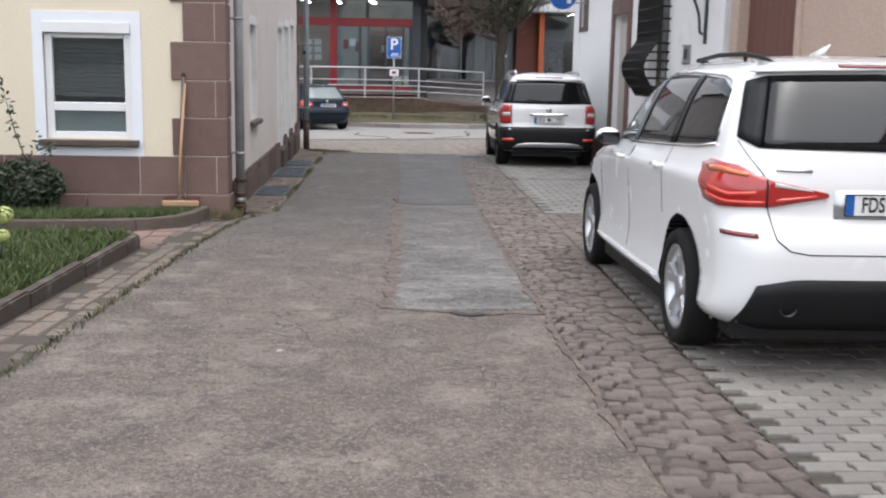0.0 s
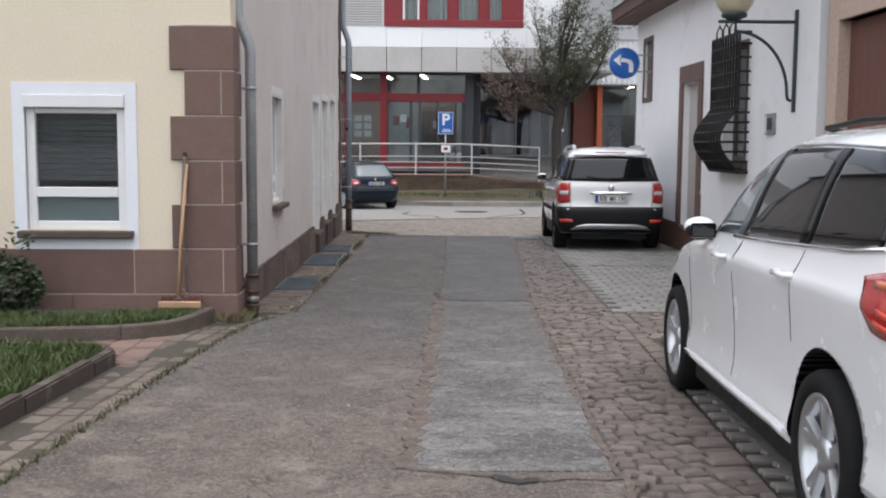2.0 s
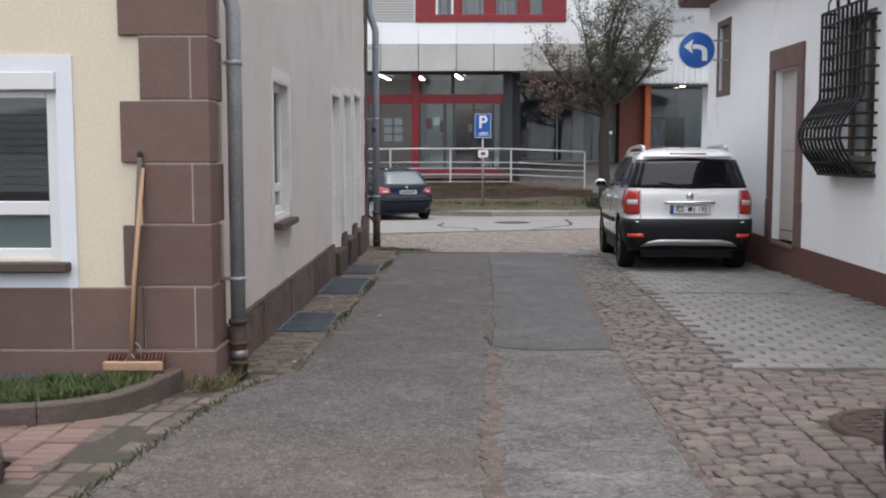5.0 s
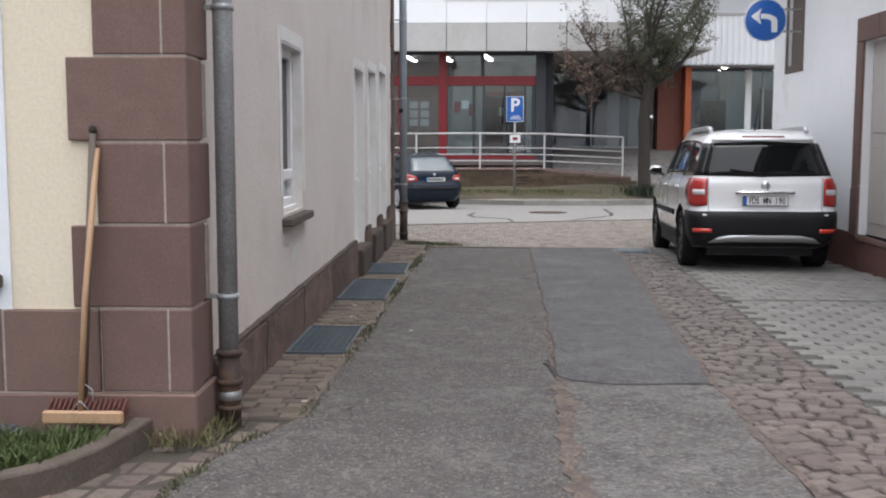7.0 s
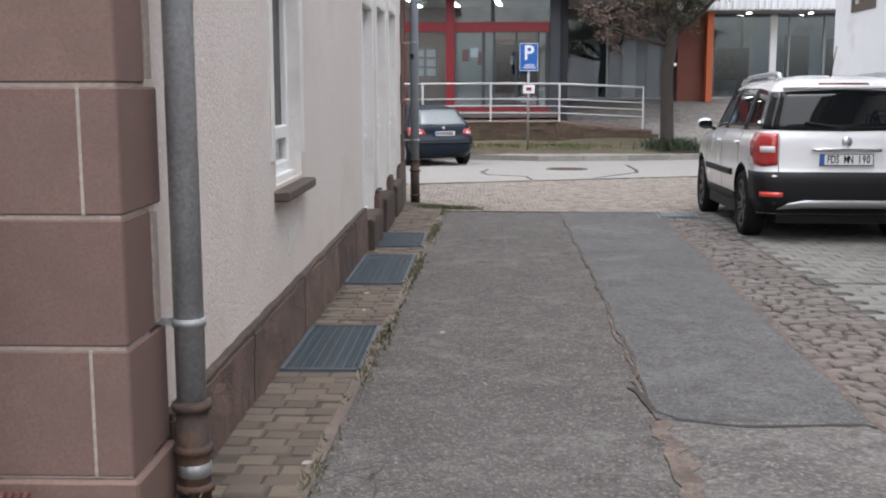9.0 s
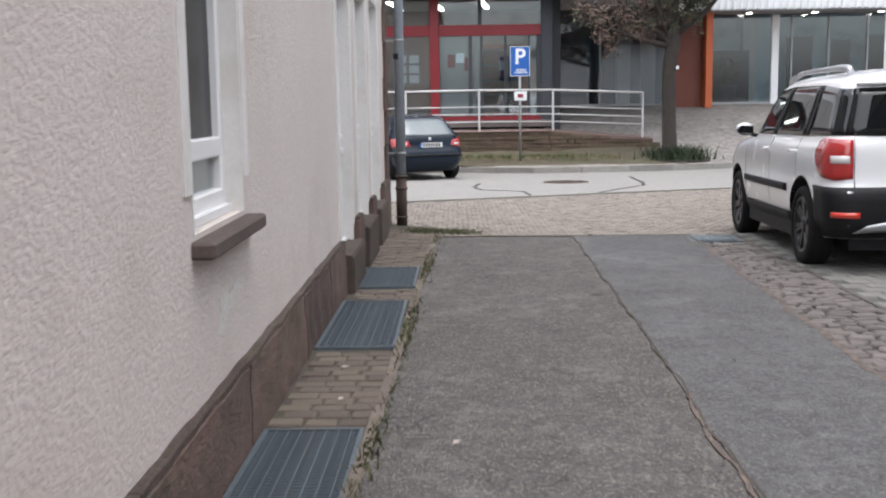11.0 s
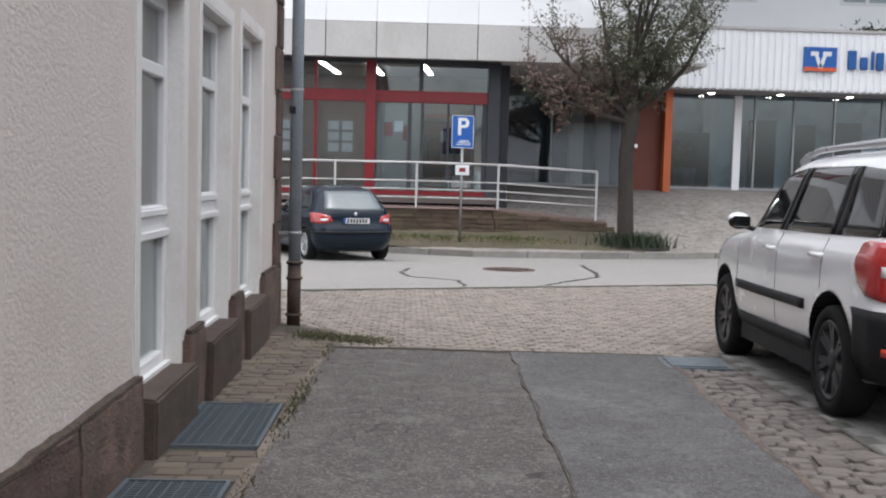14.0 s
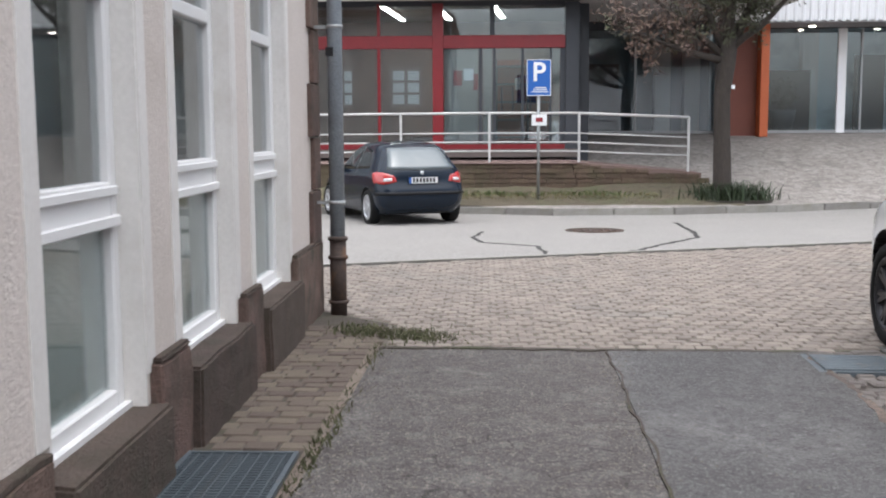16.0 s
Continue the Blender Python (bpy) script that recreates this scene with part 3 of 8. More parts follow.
def strip_poly(left, right, y0, y1, step=1.0):
    ys = [y0 + (y1 - y0) * k / max(1, round((y1 - y0) / step)) for k in range(max(1, round((y1 - y0) / step)) + 1)]
    return [(lerp_line(right, y), y) for y in ys], [(lerp_line(left, y), y) for y in ys]


def strip(bm, left, right, y0, y1, z0, z1, step=1.0, ragged=0.0):
    """A slab between two lines in plan, split along y."""
    r, l = strip_poly(left, right, y0, y1, step)
    rnd = random.Random(7)
    if ragged:
        r = [(x + rnd.uniform(-ragged, ragged), y) for x, y in r]
        l = [(x + rnd.uniform(-ragged, ragged), y) for x, y in l]
    return prism(bm, r + l[::-1], z0, z1)


# plan lines (x, y)
KERB_L = [(-2.2, -6), (-1.92, 3), (-1.71, 5.8), (-1.60, 7.6), (-1.50, 9.2), (-1.40, 10.4), (-1.26, 11.3), (-1.03, 11.88), (-0.95, 15.5), (-0.84, 22.2)]
GARDEN = [(-2.7, -6), (-2.3, 3), (-2.12, 6.8), (-1.96, 9.3)]
CRACK = [(0.12, 6.6), (0.37, 11.8), (0.43, 13.1), (0.55, 16.5), (0.70, 22.1)]
COB_L = [(0.9, -6), (1.12, 4.5), (1.17, 6.5), (1.38, 13.0), (2.02, 22.2)]
COB_R = [(1.4, -6), (1.73, 4.7), (1.86, 7.0), (2.0, 10.0), (2.10, 12.2), (2.40, 19.4), (2.52, 22.3)]
ROAD = [(-9.0, 24.2), (-1.65, 27.15), (4.7, 29.6), (14.0, 33.4)]
FAR = [(-14.0, 35.6), (-0.6, 35.9), (1.2, 35.25), (3.5, 35.4), (5.6, 36.1), (7.8, 37.2), (16.0, 40.6)]

# ---- ground ----
bm = bmesh.new()
rows = [(-400, 0.30), (-20, gz(-20) - 0.06), (0, -0.06), (35, gz(35) - 0.06), (60, gz(60) - 0.06), (400, gz(60) - 0.1)]
vs = [[bm.verts.new((x, y, z)) for x in (-400, -3, 5, 400)] for y, z in rows]
for a, b in zip(vs, vs[1:]):
    for k in range(3):
        bm.faces.new((a[k], a[k + 1], b[k + 1], b[k]))
structure("ground", bm, M_ground, "grey stony ground under the street", "ground")

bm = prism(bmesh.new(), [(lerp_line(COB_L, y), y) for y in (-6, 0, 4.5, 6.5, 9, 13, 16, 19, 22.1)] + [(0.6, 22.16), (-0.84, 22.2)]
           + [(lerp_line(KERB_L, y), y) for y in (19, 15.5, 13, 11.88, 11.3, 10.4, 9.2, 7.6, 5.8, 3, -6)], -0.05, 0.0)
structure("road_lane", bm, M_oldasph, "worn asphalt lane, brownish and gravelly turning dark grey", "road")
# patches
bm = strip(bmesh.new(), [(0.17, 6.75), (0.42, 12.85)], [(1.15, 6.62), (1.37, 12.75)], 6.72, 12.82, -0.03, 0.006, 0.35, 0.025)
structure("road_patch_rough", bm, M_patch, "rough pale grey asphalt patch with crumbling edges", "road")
bm = strip(bmesh.new(), CRACK, COB_L, 12.82, 22.1, -0.03, 0.008, 0.5, 0.006)
structure("road_patch_smooth", bm, M_newpatch, "smooth grey asphalt patch along the lane", "road")
# cracked seams, thin strips of tar and crumbs
rnd = random.Random(11)


def seam(name, pts, w, material, label, z=0.010):
    bm = bmesh.new()
    fine = []
    for (xa, ya), (xb, yb) in zip(pts, pts[1:]):
        n = max(2, int(math.hypot(xb - xa, yb - ya) / 0.07))
        fine += [(xa + (xb - xa) * k / n, ya + (yb - ya) * k / n) for k in range(n)]
    fine.append(pts[-1])
    lo, hi = [], []
    for i, (x, y) in enumerate(fine):
        a, b = fine[max(i - 1, 0)], fine[min(i + 1, len(fine) - 1)]
        d = Vector((b[0] - a[0], b[1] - a[1])).normalized()
        o = rnd.uniform(-0.35, 0.35) * w + 0.012 * math.sin(i * 0.31) + 0.008 * math.sin(i * 0.83 + 1)
        h = w * rnd.uniform(0.3, 0.75)
        lo.append(bm.verts.new((x - d.y * (o - h), y + d.x * (o - h), gz(y) + z)))
        hi.append(bm.verts.new((x - d.y * (o + h), y + d.x * (o + h), gz(y) + z)))
    for k in range(len(lo) - 1):
        bm.faces.new((lo[k], lo[k + 1], hi[k + 1], hi[k]))
    bmesh.ops.recalc_face_normals(bm, faces=bm.faces)
    ret = bmesh.ops.extrude_face_region(bm, geom=list(bm.faces))
    bmesh.ops.translate(bm, vec=(0, 0, -0.02), verts=[v for v in ret["geom"] if isinstance(v, bmesh.types.BMVert)])
    bmesh.ops.recalc_face_normals(bm, faces=bm.faces)
    return structure(name, bm, material, label, "road seam")


seam("road_seam_middle", CRACK[2:], 0.012, M_joint, "dark open crack along the asphalt patch")
seam("road_seam_crumbled", [(0.17, 6.75), (0.30, 9.5), (0.345, 11.45), (0.40, 12.0), (0.40, 12.6), (0.43, 12.82)], 0.085, M_crumble, "crumbled brownish seam beside the rough patch")
seam("road_seam_worn", [(0.43, 12.85), (0.42, 13.5), (0.46, 14.4), (0.50, 15.4)], 0.018, M_crumble, "thin crumbled brownish seam along the smooth patch")
seam("road_seam_cross", [(0.37, 13.38), (0.406, 12.97), (0.494, 12.83), (0.72, 12.76), (1.0, 12.76), (1.30, 12.80), (1.39, 12.72)], 0.026, M_tar, "dark cracked edge across the patch")
seam("road_seam_near", [(0.16, 6.74), (0.5, 6.66), (0.75, 6.56), (1.16, 6.62)], 0.035, M_crumble, "broken near edge of the patch")
seam("road_seam_hole", [(0.55, 6.62), (0.68, 6.52), (0.82, 6.58)], 0.05, M_tar, "dark broken bit at the patch's edge")
seam("road_seam_setts", [(lerp_line(COB_L, y) - 0.02, y) for y in (4, 6, 8, 10, 12, 14, 16, 18, 20, 22)], 0.035, M_crumble, "dirty seam between asphalt and setts")
seam("road_seam_end", [(-0.84, 22.18), (0.0, 22.2), (0.9, 22.12), (2.0, 22.1)], 0.05, M_joint, "mossy seam where the asphalt meets the setts")

# cross road, its edge line, cracks and manhole
bm = prism(bmesh.new(), [(-9.0, 24.2), (-1.65, 27.15), (4.7, 29.6), (14.0, 33.4), (16.0, 40.6), (7.8, 37.2), (5.6, 36.1), (3.5, 35.4), (1.2, 35.25), (-0.6, 35.9), (-14.0, 35.6)], -0.05, 0.0)
structure("road_cross", bm, M_road, "pale grey asphalt cross street", "road")
bm = bmesh.new()
for (xa, ya), (xb, yb) in zip(ROAD, ROAD[1:]):
    n = Vector((-(yb - ya), xb - xa)).normalized() * 0.09
    prism(bm, [(xa, ya), (xb, yb), (xb + n.x, yb + n.y), (xa + n.x, ya + n.y)], -0.03, 0.012)
structure("road_edge_stone", bm, M_kerb, "narrow pale edging line along the cross street", "road edging")
seam("road_crack_left", [(-0.14, 31.6), (-0.25, 30.6), (-0.15, 29.8), (0.6, 29.3), (0.66, 28.2)], 0.05, M_tar, "tarred crack in the cross street", 0.006)
seam("road_crack_right", [(3.15, 33.35), (3.11, 31.82), (3.01, 30.62), (2.36, 29.59), (1.77, 28.61)], 0.06, M_tar, "tarred crack in the cross street", 0.006)


def manhole(x, y, r, z=0.0):
    ob = thing("manhole_cover", "round cast-iron manhole cover set in the paving", "manhole cover", pose(x, y, gz(y) + z, -math.degrees(TILT)))
    part("frame", lathe(bmesh.new(), [(r, -0.03), (r, 0.010), (r * 0.88, 0.010), (r * 0.88, -0.03)], 28, cap=False), M_rust, ob, "rusty iron ring")
    bm = lathe(bmesh.new(), [(0.001, 0.004), (r * 0.87, 0.004), (r * 0.87, -0.03)], 28)
    for k in range(-3, 4):
        for j in range(-3, 4):
            if math.hypot(k, j) * r * 0.22 < r * 0.75:
                box(bm, k * r * .22 - r * .07, k * r * .22 + r * .07, j * r * .22 - r * .07, j * r * .22 + r * .07, 0.002, 0.010)
    part("lid", bm, M_rust, ob)["kind"] = "stuff"
    return ob


manhole(1.62, 31.8, 0.46)
manhole(2.62, 10.35, 0.42)

# far kerb stones
kerb = thing("kerb_far", "weathered grey granite kerb along the cross street", "kerb", kind="structure")
rnd = random.Random(3)
for (xa, ya), (xb, yb) in zip(FAR, FAR[1:]):
    length = math.hypot(xb - xa, yb - ya)
    n = max(1, round(length / 1.0))
    for k in range(n):
        bm = B(0.006, length / n - 0.006, 0, 0.16, -0.2, 0.13 + rnd.uniform(-.006, .006), bevel=0.015)
        y = ya + (yb - ya) * k / n
        ob = part("kerb_stone", bm, M_kerb, kerb)
        ob.matrix_world = Matrix.Translation((xa + (xb - xa) * k / n, y, gz(y))) @ Matrix.Rotation(math.atan2(yb - ya, xb - xa), 4, "Z")

# verge and plaza beyond the kerb
bm = bmesh.new()
PLZ = [(36.0, -0.38), (38.0, -0.20), (40.0, 0.30), (42.0, 0.80), (43.9, 0.99), (60.0, 1.0)]
ys = [v[0] for v in PLZ]


def plaza_z(y):
    for (ya, za), (yb, zb) in zip(PLZ, PLZ[1:]):
        if y <= yb:
            return za + (zb - za) * max(0.0, y - ya) / (yb - ya)
    return 1.0


far_y = [(x, y + 0.16) for x, y in FAR]
far_line = lambda x: next((ya + (yb - ya) * (x - xa) / (xb - xa) for (xa, ya), (xb, yb) in zip(far_y, far_y[1:]) if x <= xb), 42.0)
cols = [-14, -6, -0.6, 1.2, 1.74, 2.0, 2.4, 3.5, 4.4, 5.6, 6.6, 7.8, 10, 13, 16, 24, 40]
grid = []
for x in cols:
    y0 = far_line(x)
    line = []
    for k in range(13):
        y = y0 + (46.0 - y0) * k / 12
        z = gz(y0) + 0.125 if k == 0 else max(plaza_z(y), gz(y0) + 0.125)
        line.append(bm.verts.new((x, y, min(z, 0.42) if x < 1.9 else z)))
    grid.append(line)
for a, b in zip(grid, grid[1:]):
    for k in range(12):
        bm.faces.new((a[k], b[k], b[k + 1], a[k + 1]))
structure("pavement_plaza", bm, M_plaza, "sloping forecourt paved with small grey-beige setts", "pavement")

# ---- building with the cream gable (beside the lane) ----
WX, FY, EY = -1.475, 11.40, 23.85      # side wall, front wall, far end
TALL = [(18.42, 19.40, 2.12, 0.03), (19.90, 20.97, 2.20, 0.08), (21.47, 22.58, 2.28, 0.08)]
SMALL = (13.93, 14.80, 0.76, 2.00)
bm = wall_grid(bmesh.new(), "x", WX, -0.35, FY + 0.35, EY, -0.42, 5.4,
               [(a, b, z0, z1) for a, b, z1, z0 in TALL] + [SMALL])
structure("wall_lane", bm, M_pink, "beige roughcast side wall with tall window openings", "wall")
FW = (-3.32, -2.42, 0.67, 1.875)
FW2 = (-5.30, -4.44, 0.70, 1.90)
bm = wall_grid(bmesh.new(), "y", FY, 0.35, -9.0, WX, -0.42, 5.4, [FW, FW2])
structure("wall_gable", bm, M_cream, "cream rendered gable wall with white-framed windows", "wall")
bm = bmesh.new()
box(bm, -9.0, -8.65, FY + 0.35, EY, -0.42, 5.4)
structure("wall_west", bm, M_cream, "plain rendered outer wall", "wall")
bm = B(-8.65, WX - 0.35, EY - 0.35, EY, -0.42, 5.4)
structure("wall_street_end", bm, M_pink, "plain rendered end wall to the street", "wall")
structure("ceiling_left_house", B(-8.65, WX - 0.35, FY + 0.35, EY - 0.35, 2.9, 3.05), M_roomshade, "house ceiling with the room's dimness in its colour", "ceiling")
structure("floor_left_house", B(-8.65, WX - 0.35, FY + 0.35, EY - 0.35, -0.42, -0.30), M_roomshade, "house floor with the room's dimness in its colour", "floor")
bm = bmesh.new()
v = [bm.verts.new(p) for p in ((-9.3, FY - 0.3, 5.3), (WX + 0.3, FY - 0.3, 5.3), (WX + 0.3, EY + 0.3, 5.3), (-9.3, EY + 0.3, 5.3), (-5.2, FY - 0.3, 7.6), (-5.2, EY + 0.3, 7.6))]
for f in ((0, 4, 5, 3), (1, 2, 5, 4), (0, 1, 4), (2, 3, 5), (0, 3, 2, 1)):
    bm.faces.new([v[i] for i in f])
bmesh.ops.recalc_face_normals(bm, faces=bm.faces)
structure("roof_left_house", bm, M_rooftile, "red-brown tiled gable roof", "roof")

# sandstone quoins and plinth of the gable corner
quoin = thing("quoin_corner", "red sandstone corner blocks with pale mortar joints", "quoins", kind="structure")
LEVEL = [0.09, 0.50, 0.90, 1.29, 1.69, 2.09, 2.485]
for i, (z0, z1) in enumerate(zip(LEVEL, LEVEL[1:])):
    wide = i in (1, 3, 5)
    x0 = -2.015 if wide else -1.885
    part("stone_block", B(x0 if i else -1.885, WX + 0.03, FY - 0.03, FY + (0.24 if wide else 0.36), z0 + 0.006, z1 - 0.006, bevel=0.006), M_stone, quoin)
    if not wide:
        part("mortar_joint", B(-1.566, -1.556, FY - 0.0315, FY, z0 + 0.006, z1 - 0.006), M_mortar, quoin)
part("mortar_bed", B(-1.885, WX + 0.024, FY - 0.024, FY + 0.2, 0.09, 2.485), M_mortar, quoin)
part("stone_block", B(-1.94, WX + 0.05, FY - 0.05, FY + 0.36, -0.30, 0.088, bevel=0.01), M_stone, quoin)
for z0, z1 in ((0.52, 0.88), (1.31, 1.67), (2.11, 2.46)):
    part("render_strip", B(WX - 0.01, WX + 0.033, FY + 0.245, FY + 0.30, z0, z1), M_mortar, quoin, "pale mortar strip at the block's edge")
plinth = thing("plinth_gable", "red sandstone plinth blocks of the gable wall", "plinth", kind="structure")
xs = [-9.0, -7.3, -6.1, -5.0, -3.75, -2.36, -1.893]
for a, b in zip(xs, xs[1:]):
    part("stone_block", B(a + 0.005, b - 0.005, FY - 0.035, FY + 0.01, 0.092, 0.49, bevel=0.006), M_stone, plinth)
    part("stone_block", B(a - 0.55, (b - 0.56) if b < -2 else -1.945, FY - 0.055, FY + 0.01, -0.32, 0.084, bevel=0.006), M_stone, plinth)
part("mortar_bed", B(-9.0, -1.9, FY - 0.03, FY + 0.005, -0.3, 0.488), M_mortar, plinth)


def gable_window(x0, x1, z0, z1, name):
    ob = thing(name, "white-framed window with a roller shutter box, half lowered", "window", kind="structure")
    s = 0.10
    bm = bmesh.new()
    for a in ((x0 - s, x0 + 0.004, z0 - 0.20, z1 + s), (x1 - 0.004, x1 + s, z0 - 0.20, z1 + s), (x0 + 0.004, x1 - 0.004, z1 - 0.004, z1 + s), (x0 + 0.004, x1 - 0.004, z0 - 0.20, z0 - 0.085)):
        box(bm, a[0], a[1], FY - 0.012, FY + 0.02, a[2], a[3])
    part("surround", bm, M_surround, ob, "white painted surround")
    y = FY + 0.03
    part("shutter_box", B(x0 + 0.006, x1 - 0.006, FY - 0.03, y + 0.14, z1 - 0.12, z1 - 0.006, bevel=0.006), M_upvc, ob)
    zt, zm = z1 - 0.12, z0 + 0.33
    f = bmesh.new()
    for a in ((x0 + 0.006, x0 + 0.085, z0, zt), (x1 - 0.085, x1 - 0.006, z0, zt), (x0 + 0.085, x1 - 0.085, z0, z0 + 0.07), (x0 + 0.085, x1 - 0.085, zm - 0.045, zm + 0.045), (x0 + 0.085, x1 - 0.085, zt - 0.05, zt)):
        box(f, a[0], a[1], y, y + 0.07, a[2], a[3], bevel=0.006)
    part("frame", f, M_upvc, ob)
    part("pane", B(x0 + 0.08, x1 - 0.08, y + 0.03, y + 0.036, z0 + 0.06, zm - 0.04), M_pane, ob)
    part("pane", B(x0 + 0.08, x1 - 0.08, y + 0.03, y + 0.036, zm + 0.04, zt - 0.04), M_pane, ob)
    part("lower_film", B(x0 + 0.05, x1 - 0.05, y + 0.045, y + 0.05, z0 + 0.02, zm), M_frostgrey, ob, "grey film behind the lower pane")
    bl = bmesh.new()
    z = zm + 0.10
    while z < zt:
        box(bl, x0 + 0.05, x1 - 0.05, y + 0.085, y + 0.10, z + 0.003, z + 0.0495, bevel=0.002)
        z += 0.05
    part("blind", bl, M_shutter, ob, "dark grey lowered blind slats")
    part("sill", B(x0 - 0.06, x1 + 0.06, FY - 0.10, FY + 0.03, z0 - 0.075, z0 - 0.012, bevel=0.008), M_dark_sill, ob, "dark stone sill")
    return ob


gable_window(*FW, "window_1")
gable_window(*FW2, "window_2")


def lane_window(y0, y1, z0, z1, mid, name, film=True, d=0.085, bar=0.075, plain=False):
    """White casement in the lane wall: reveal, frame, transoms, panes."""
    ob = thing(name, "tall white-framed window with frosted lower panes, deep white reveal", "window", kind="structure")
    bm = bmesh.new()
    e = 0.02
    for a in ((y0, y0 + e, z0, z1), (y1 - e, y1, z0, z1), (y0 + e, y1 - e, z1 - e, z1)):
        box(bm, WX - 0.30, WX + 0.004, a[0] + 0.001, a[1] - 0.001, a[2], a[3])
    part("reveal", bm, M_reveal, ob)
    bm = bmesh.new()
    s = 0.10
    for a in ((y0 - s, y0, z0 + 0.14, z1 + s), (y1, y1 + s, z0 + 0.14, z1 + s), (y0, y1, z1, z1 + s)):
        box(bm, WX - 0.02, WX + 0.008, a[0], a[1], a[2], a[3])
    part("surround", bm, M_reveal, ob, "off-white painted surround")
    f = bmesh.new()
    x0, x1 = WX - d - 0.07, WX - d
    a0, a1 = y0 + e, y1 - e
    top = z1 - e
    bars = [(a0, a0 + bar, z0, top), (a1 - bar, a1, z0, top), (a0 + bar, a1 - bar, z0 + 0.02, z0 + 0.10), (a0 + bar, a1 - bar, top - 0.07, top)]
    for zc, h in mid:
        bars.append((a0 + bar, a1 - bar, zc - h, zc + h))
    for a in bars:
        box(f, x0, x1, a[0], a[1], a[2], a[3], bevel=0.007)
    for zc, h in ([] if plain else mid[:1]):
        box(f, x1, x1 + 0.025, a0 + 0.03, a1 - 0.03, zc - 0.10, zc - 0.055, bevel=0.006)
        box(f, x1, x1 + 0.018, a0 + 0.03, a1 - 0.03, zc + 0.02, zc + 0.06, bevel=0.006)
    part("frame", f, M_upvc, ob)
    edges = [z0 + 0.10] + sorted(z for zc, h in mid for z in (zc - h, zc + h)) + [top - 0.07]
    for k in range(0, len(edges), 2):
        # plain: upper pane and backing carry the room's darkness as colour
        part("pane", B(x0 + 0.03, x0 + 0.036, a0 + bar - 0.005, a1 - bar + 0.005, edges[k] - 0.005, edges[k + 1] + 0.005), M_shadepane if plain and k else M_pane, ob)
    part("backing", B(x0 - 0.16, x0 - 0.14, a0 - 0.02, a1 + 0.02, edges[2] - 0.1 if len(edges) > 2 else z0, top + 0.01), M_roomshade if plain else M_greyroom, ob, "upper-pane backing: grey curtain, painted room darkness in the small window")
    if film:
        part("frosted_film", B(x0 + 0.016, x0 + 0.022, a0 + 0.06, a1 - 0.06, z0 + 0.08, mid[0][0]), M_frostgrey if plain else M_frost, ob, "pale green frosted film")
    part("white_strip", B(x1, x1 + 0.03, a0, a1, z0 + 0.004, z0 + 0.035), M_upvc, ob)
    return ob


for k, (a, b, z1, z0) in enumerate(TALL):
    lane_window(a, b, z0, z1, [(z0 + 0.85, 0.075), (z0 + 1.66, 0.035)], f"window_{k + 3}")
small = lane_window(SMALL[0], SMALL[1], SMALL[2], SMALL[3], [(1.03, 0.04)], "window_6", film=True, d=0.07, bar=0.05, plain=True)
small["label"] = "small white-framed side window, room darkness painted on its upper pane"
part("sill", B(WX - 0.1, WX + 0.08, SMALL[0] - 0.03, SMALL[1] + 0.07, SMALL[2] - 0.08, SMALL[2] - 0.02, bevel=0.01), M_dark_sill, small, "mossy dark stone sill")

# bare plaster spot below the small window
bm = bmesh.new()
ring = [bm.verts.new((WX + 0.0025, y, z)) for y, z in ((14.23, 0.355), (14.33, 0.325), (14.37, 0.40), (14.46, 0.41), (14.60, 0.43), (14.70, 0.455), (14.68, 0.50), (14.58, 0.51), (14.45, 0.47), (14.36, 0.50), (14.27, 0.48), (14.29, 0.42))]
bm.faces.new(ring)
ret = bmesh.ops.extrude_face_region(bm, geom=list(bm.faces))
bmesh.ops.translate(bm, vec=(-0.004, 0, 0), verts=[v for v in ret["geom"] if isinstance(v, bmesh.types.BMVert)])
bmesh.ops.recalc_face_normals(bm, faces=bm.faces)
structure("wall_plaster_spot", bm, M_plasterpatch, "pale bare plaster spot on the side wall", "wall patch")

# weathered plinth of the lane wall, stepping at the tall windows
pl = thing("plinth_lane", "weathered brown sandstone plinth stepping below the tall windows", "plinth", kind="structure")
ys = [11.78, 13.1, 14.6, 16.2, 17.4, 18.38]
for a, b in zip(ys, ys[1:]):
    bm = rough(B(WX - 0.02, WX + 0.040, a + 0.004, b - 0.004, gz(a) - 0.15, 0.15, bevel=0.012), 0.014, 9)
    part("stone_block", bm, M_stone_old, pl)
    part("coping", rough(B(WX - 0.02, WX + 0.034, a, b, 0.135, 0.168, bevel=0.006), 0.012, 9, 9.0), M_sill_old, pl)
for i, (a, b, z1, z0) in enumerate(TALL):
    nxt = TALL[i + 1][0] if i < 2 else EY
    part("sill_stone", rough(B(WX - 0.24, WX + 0.10, a - 0.03, b + 0.04, gz(a) - 0.15, z0 + 0.012, bevel=0.014), 0.008, 5), M_sill_old, pl)
    part("stone_block", rough(B(WX - 0.02, WX + 0.055, b + 0.045, nxt - 0.035, gz(a) - 0.15, 0.20 + 0.02 * i, bevel=0.01), 0.012, 5), M_stone_old, pl)
    part("coping", B(WX, WX + 0.058, b + 0.043, nxt - 0.033, 0.20 + 0.02 * i, 0.225 + 0.02 * i, bevel=0.012), M_sill_old, pl)
# far quoins
fq = thing("quoin_far", "weathered red sandstone corner blocks at the street end", "quoins", kind="structure")
z, i = 0.25, 0
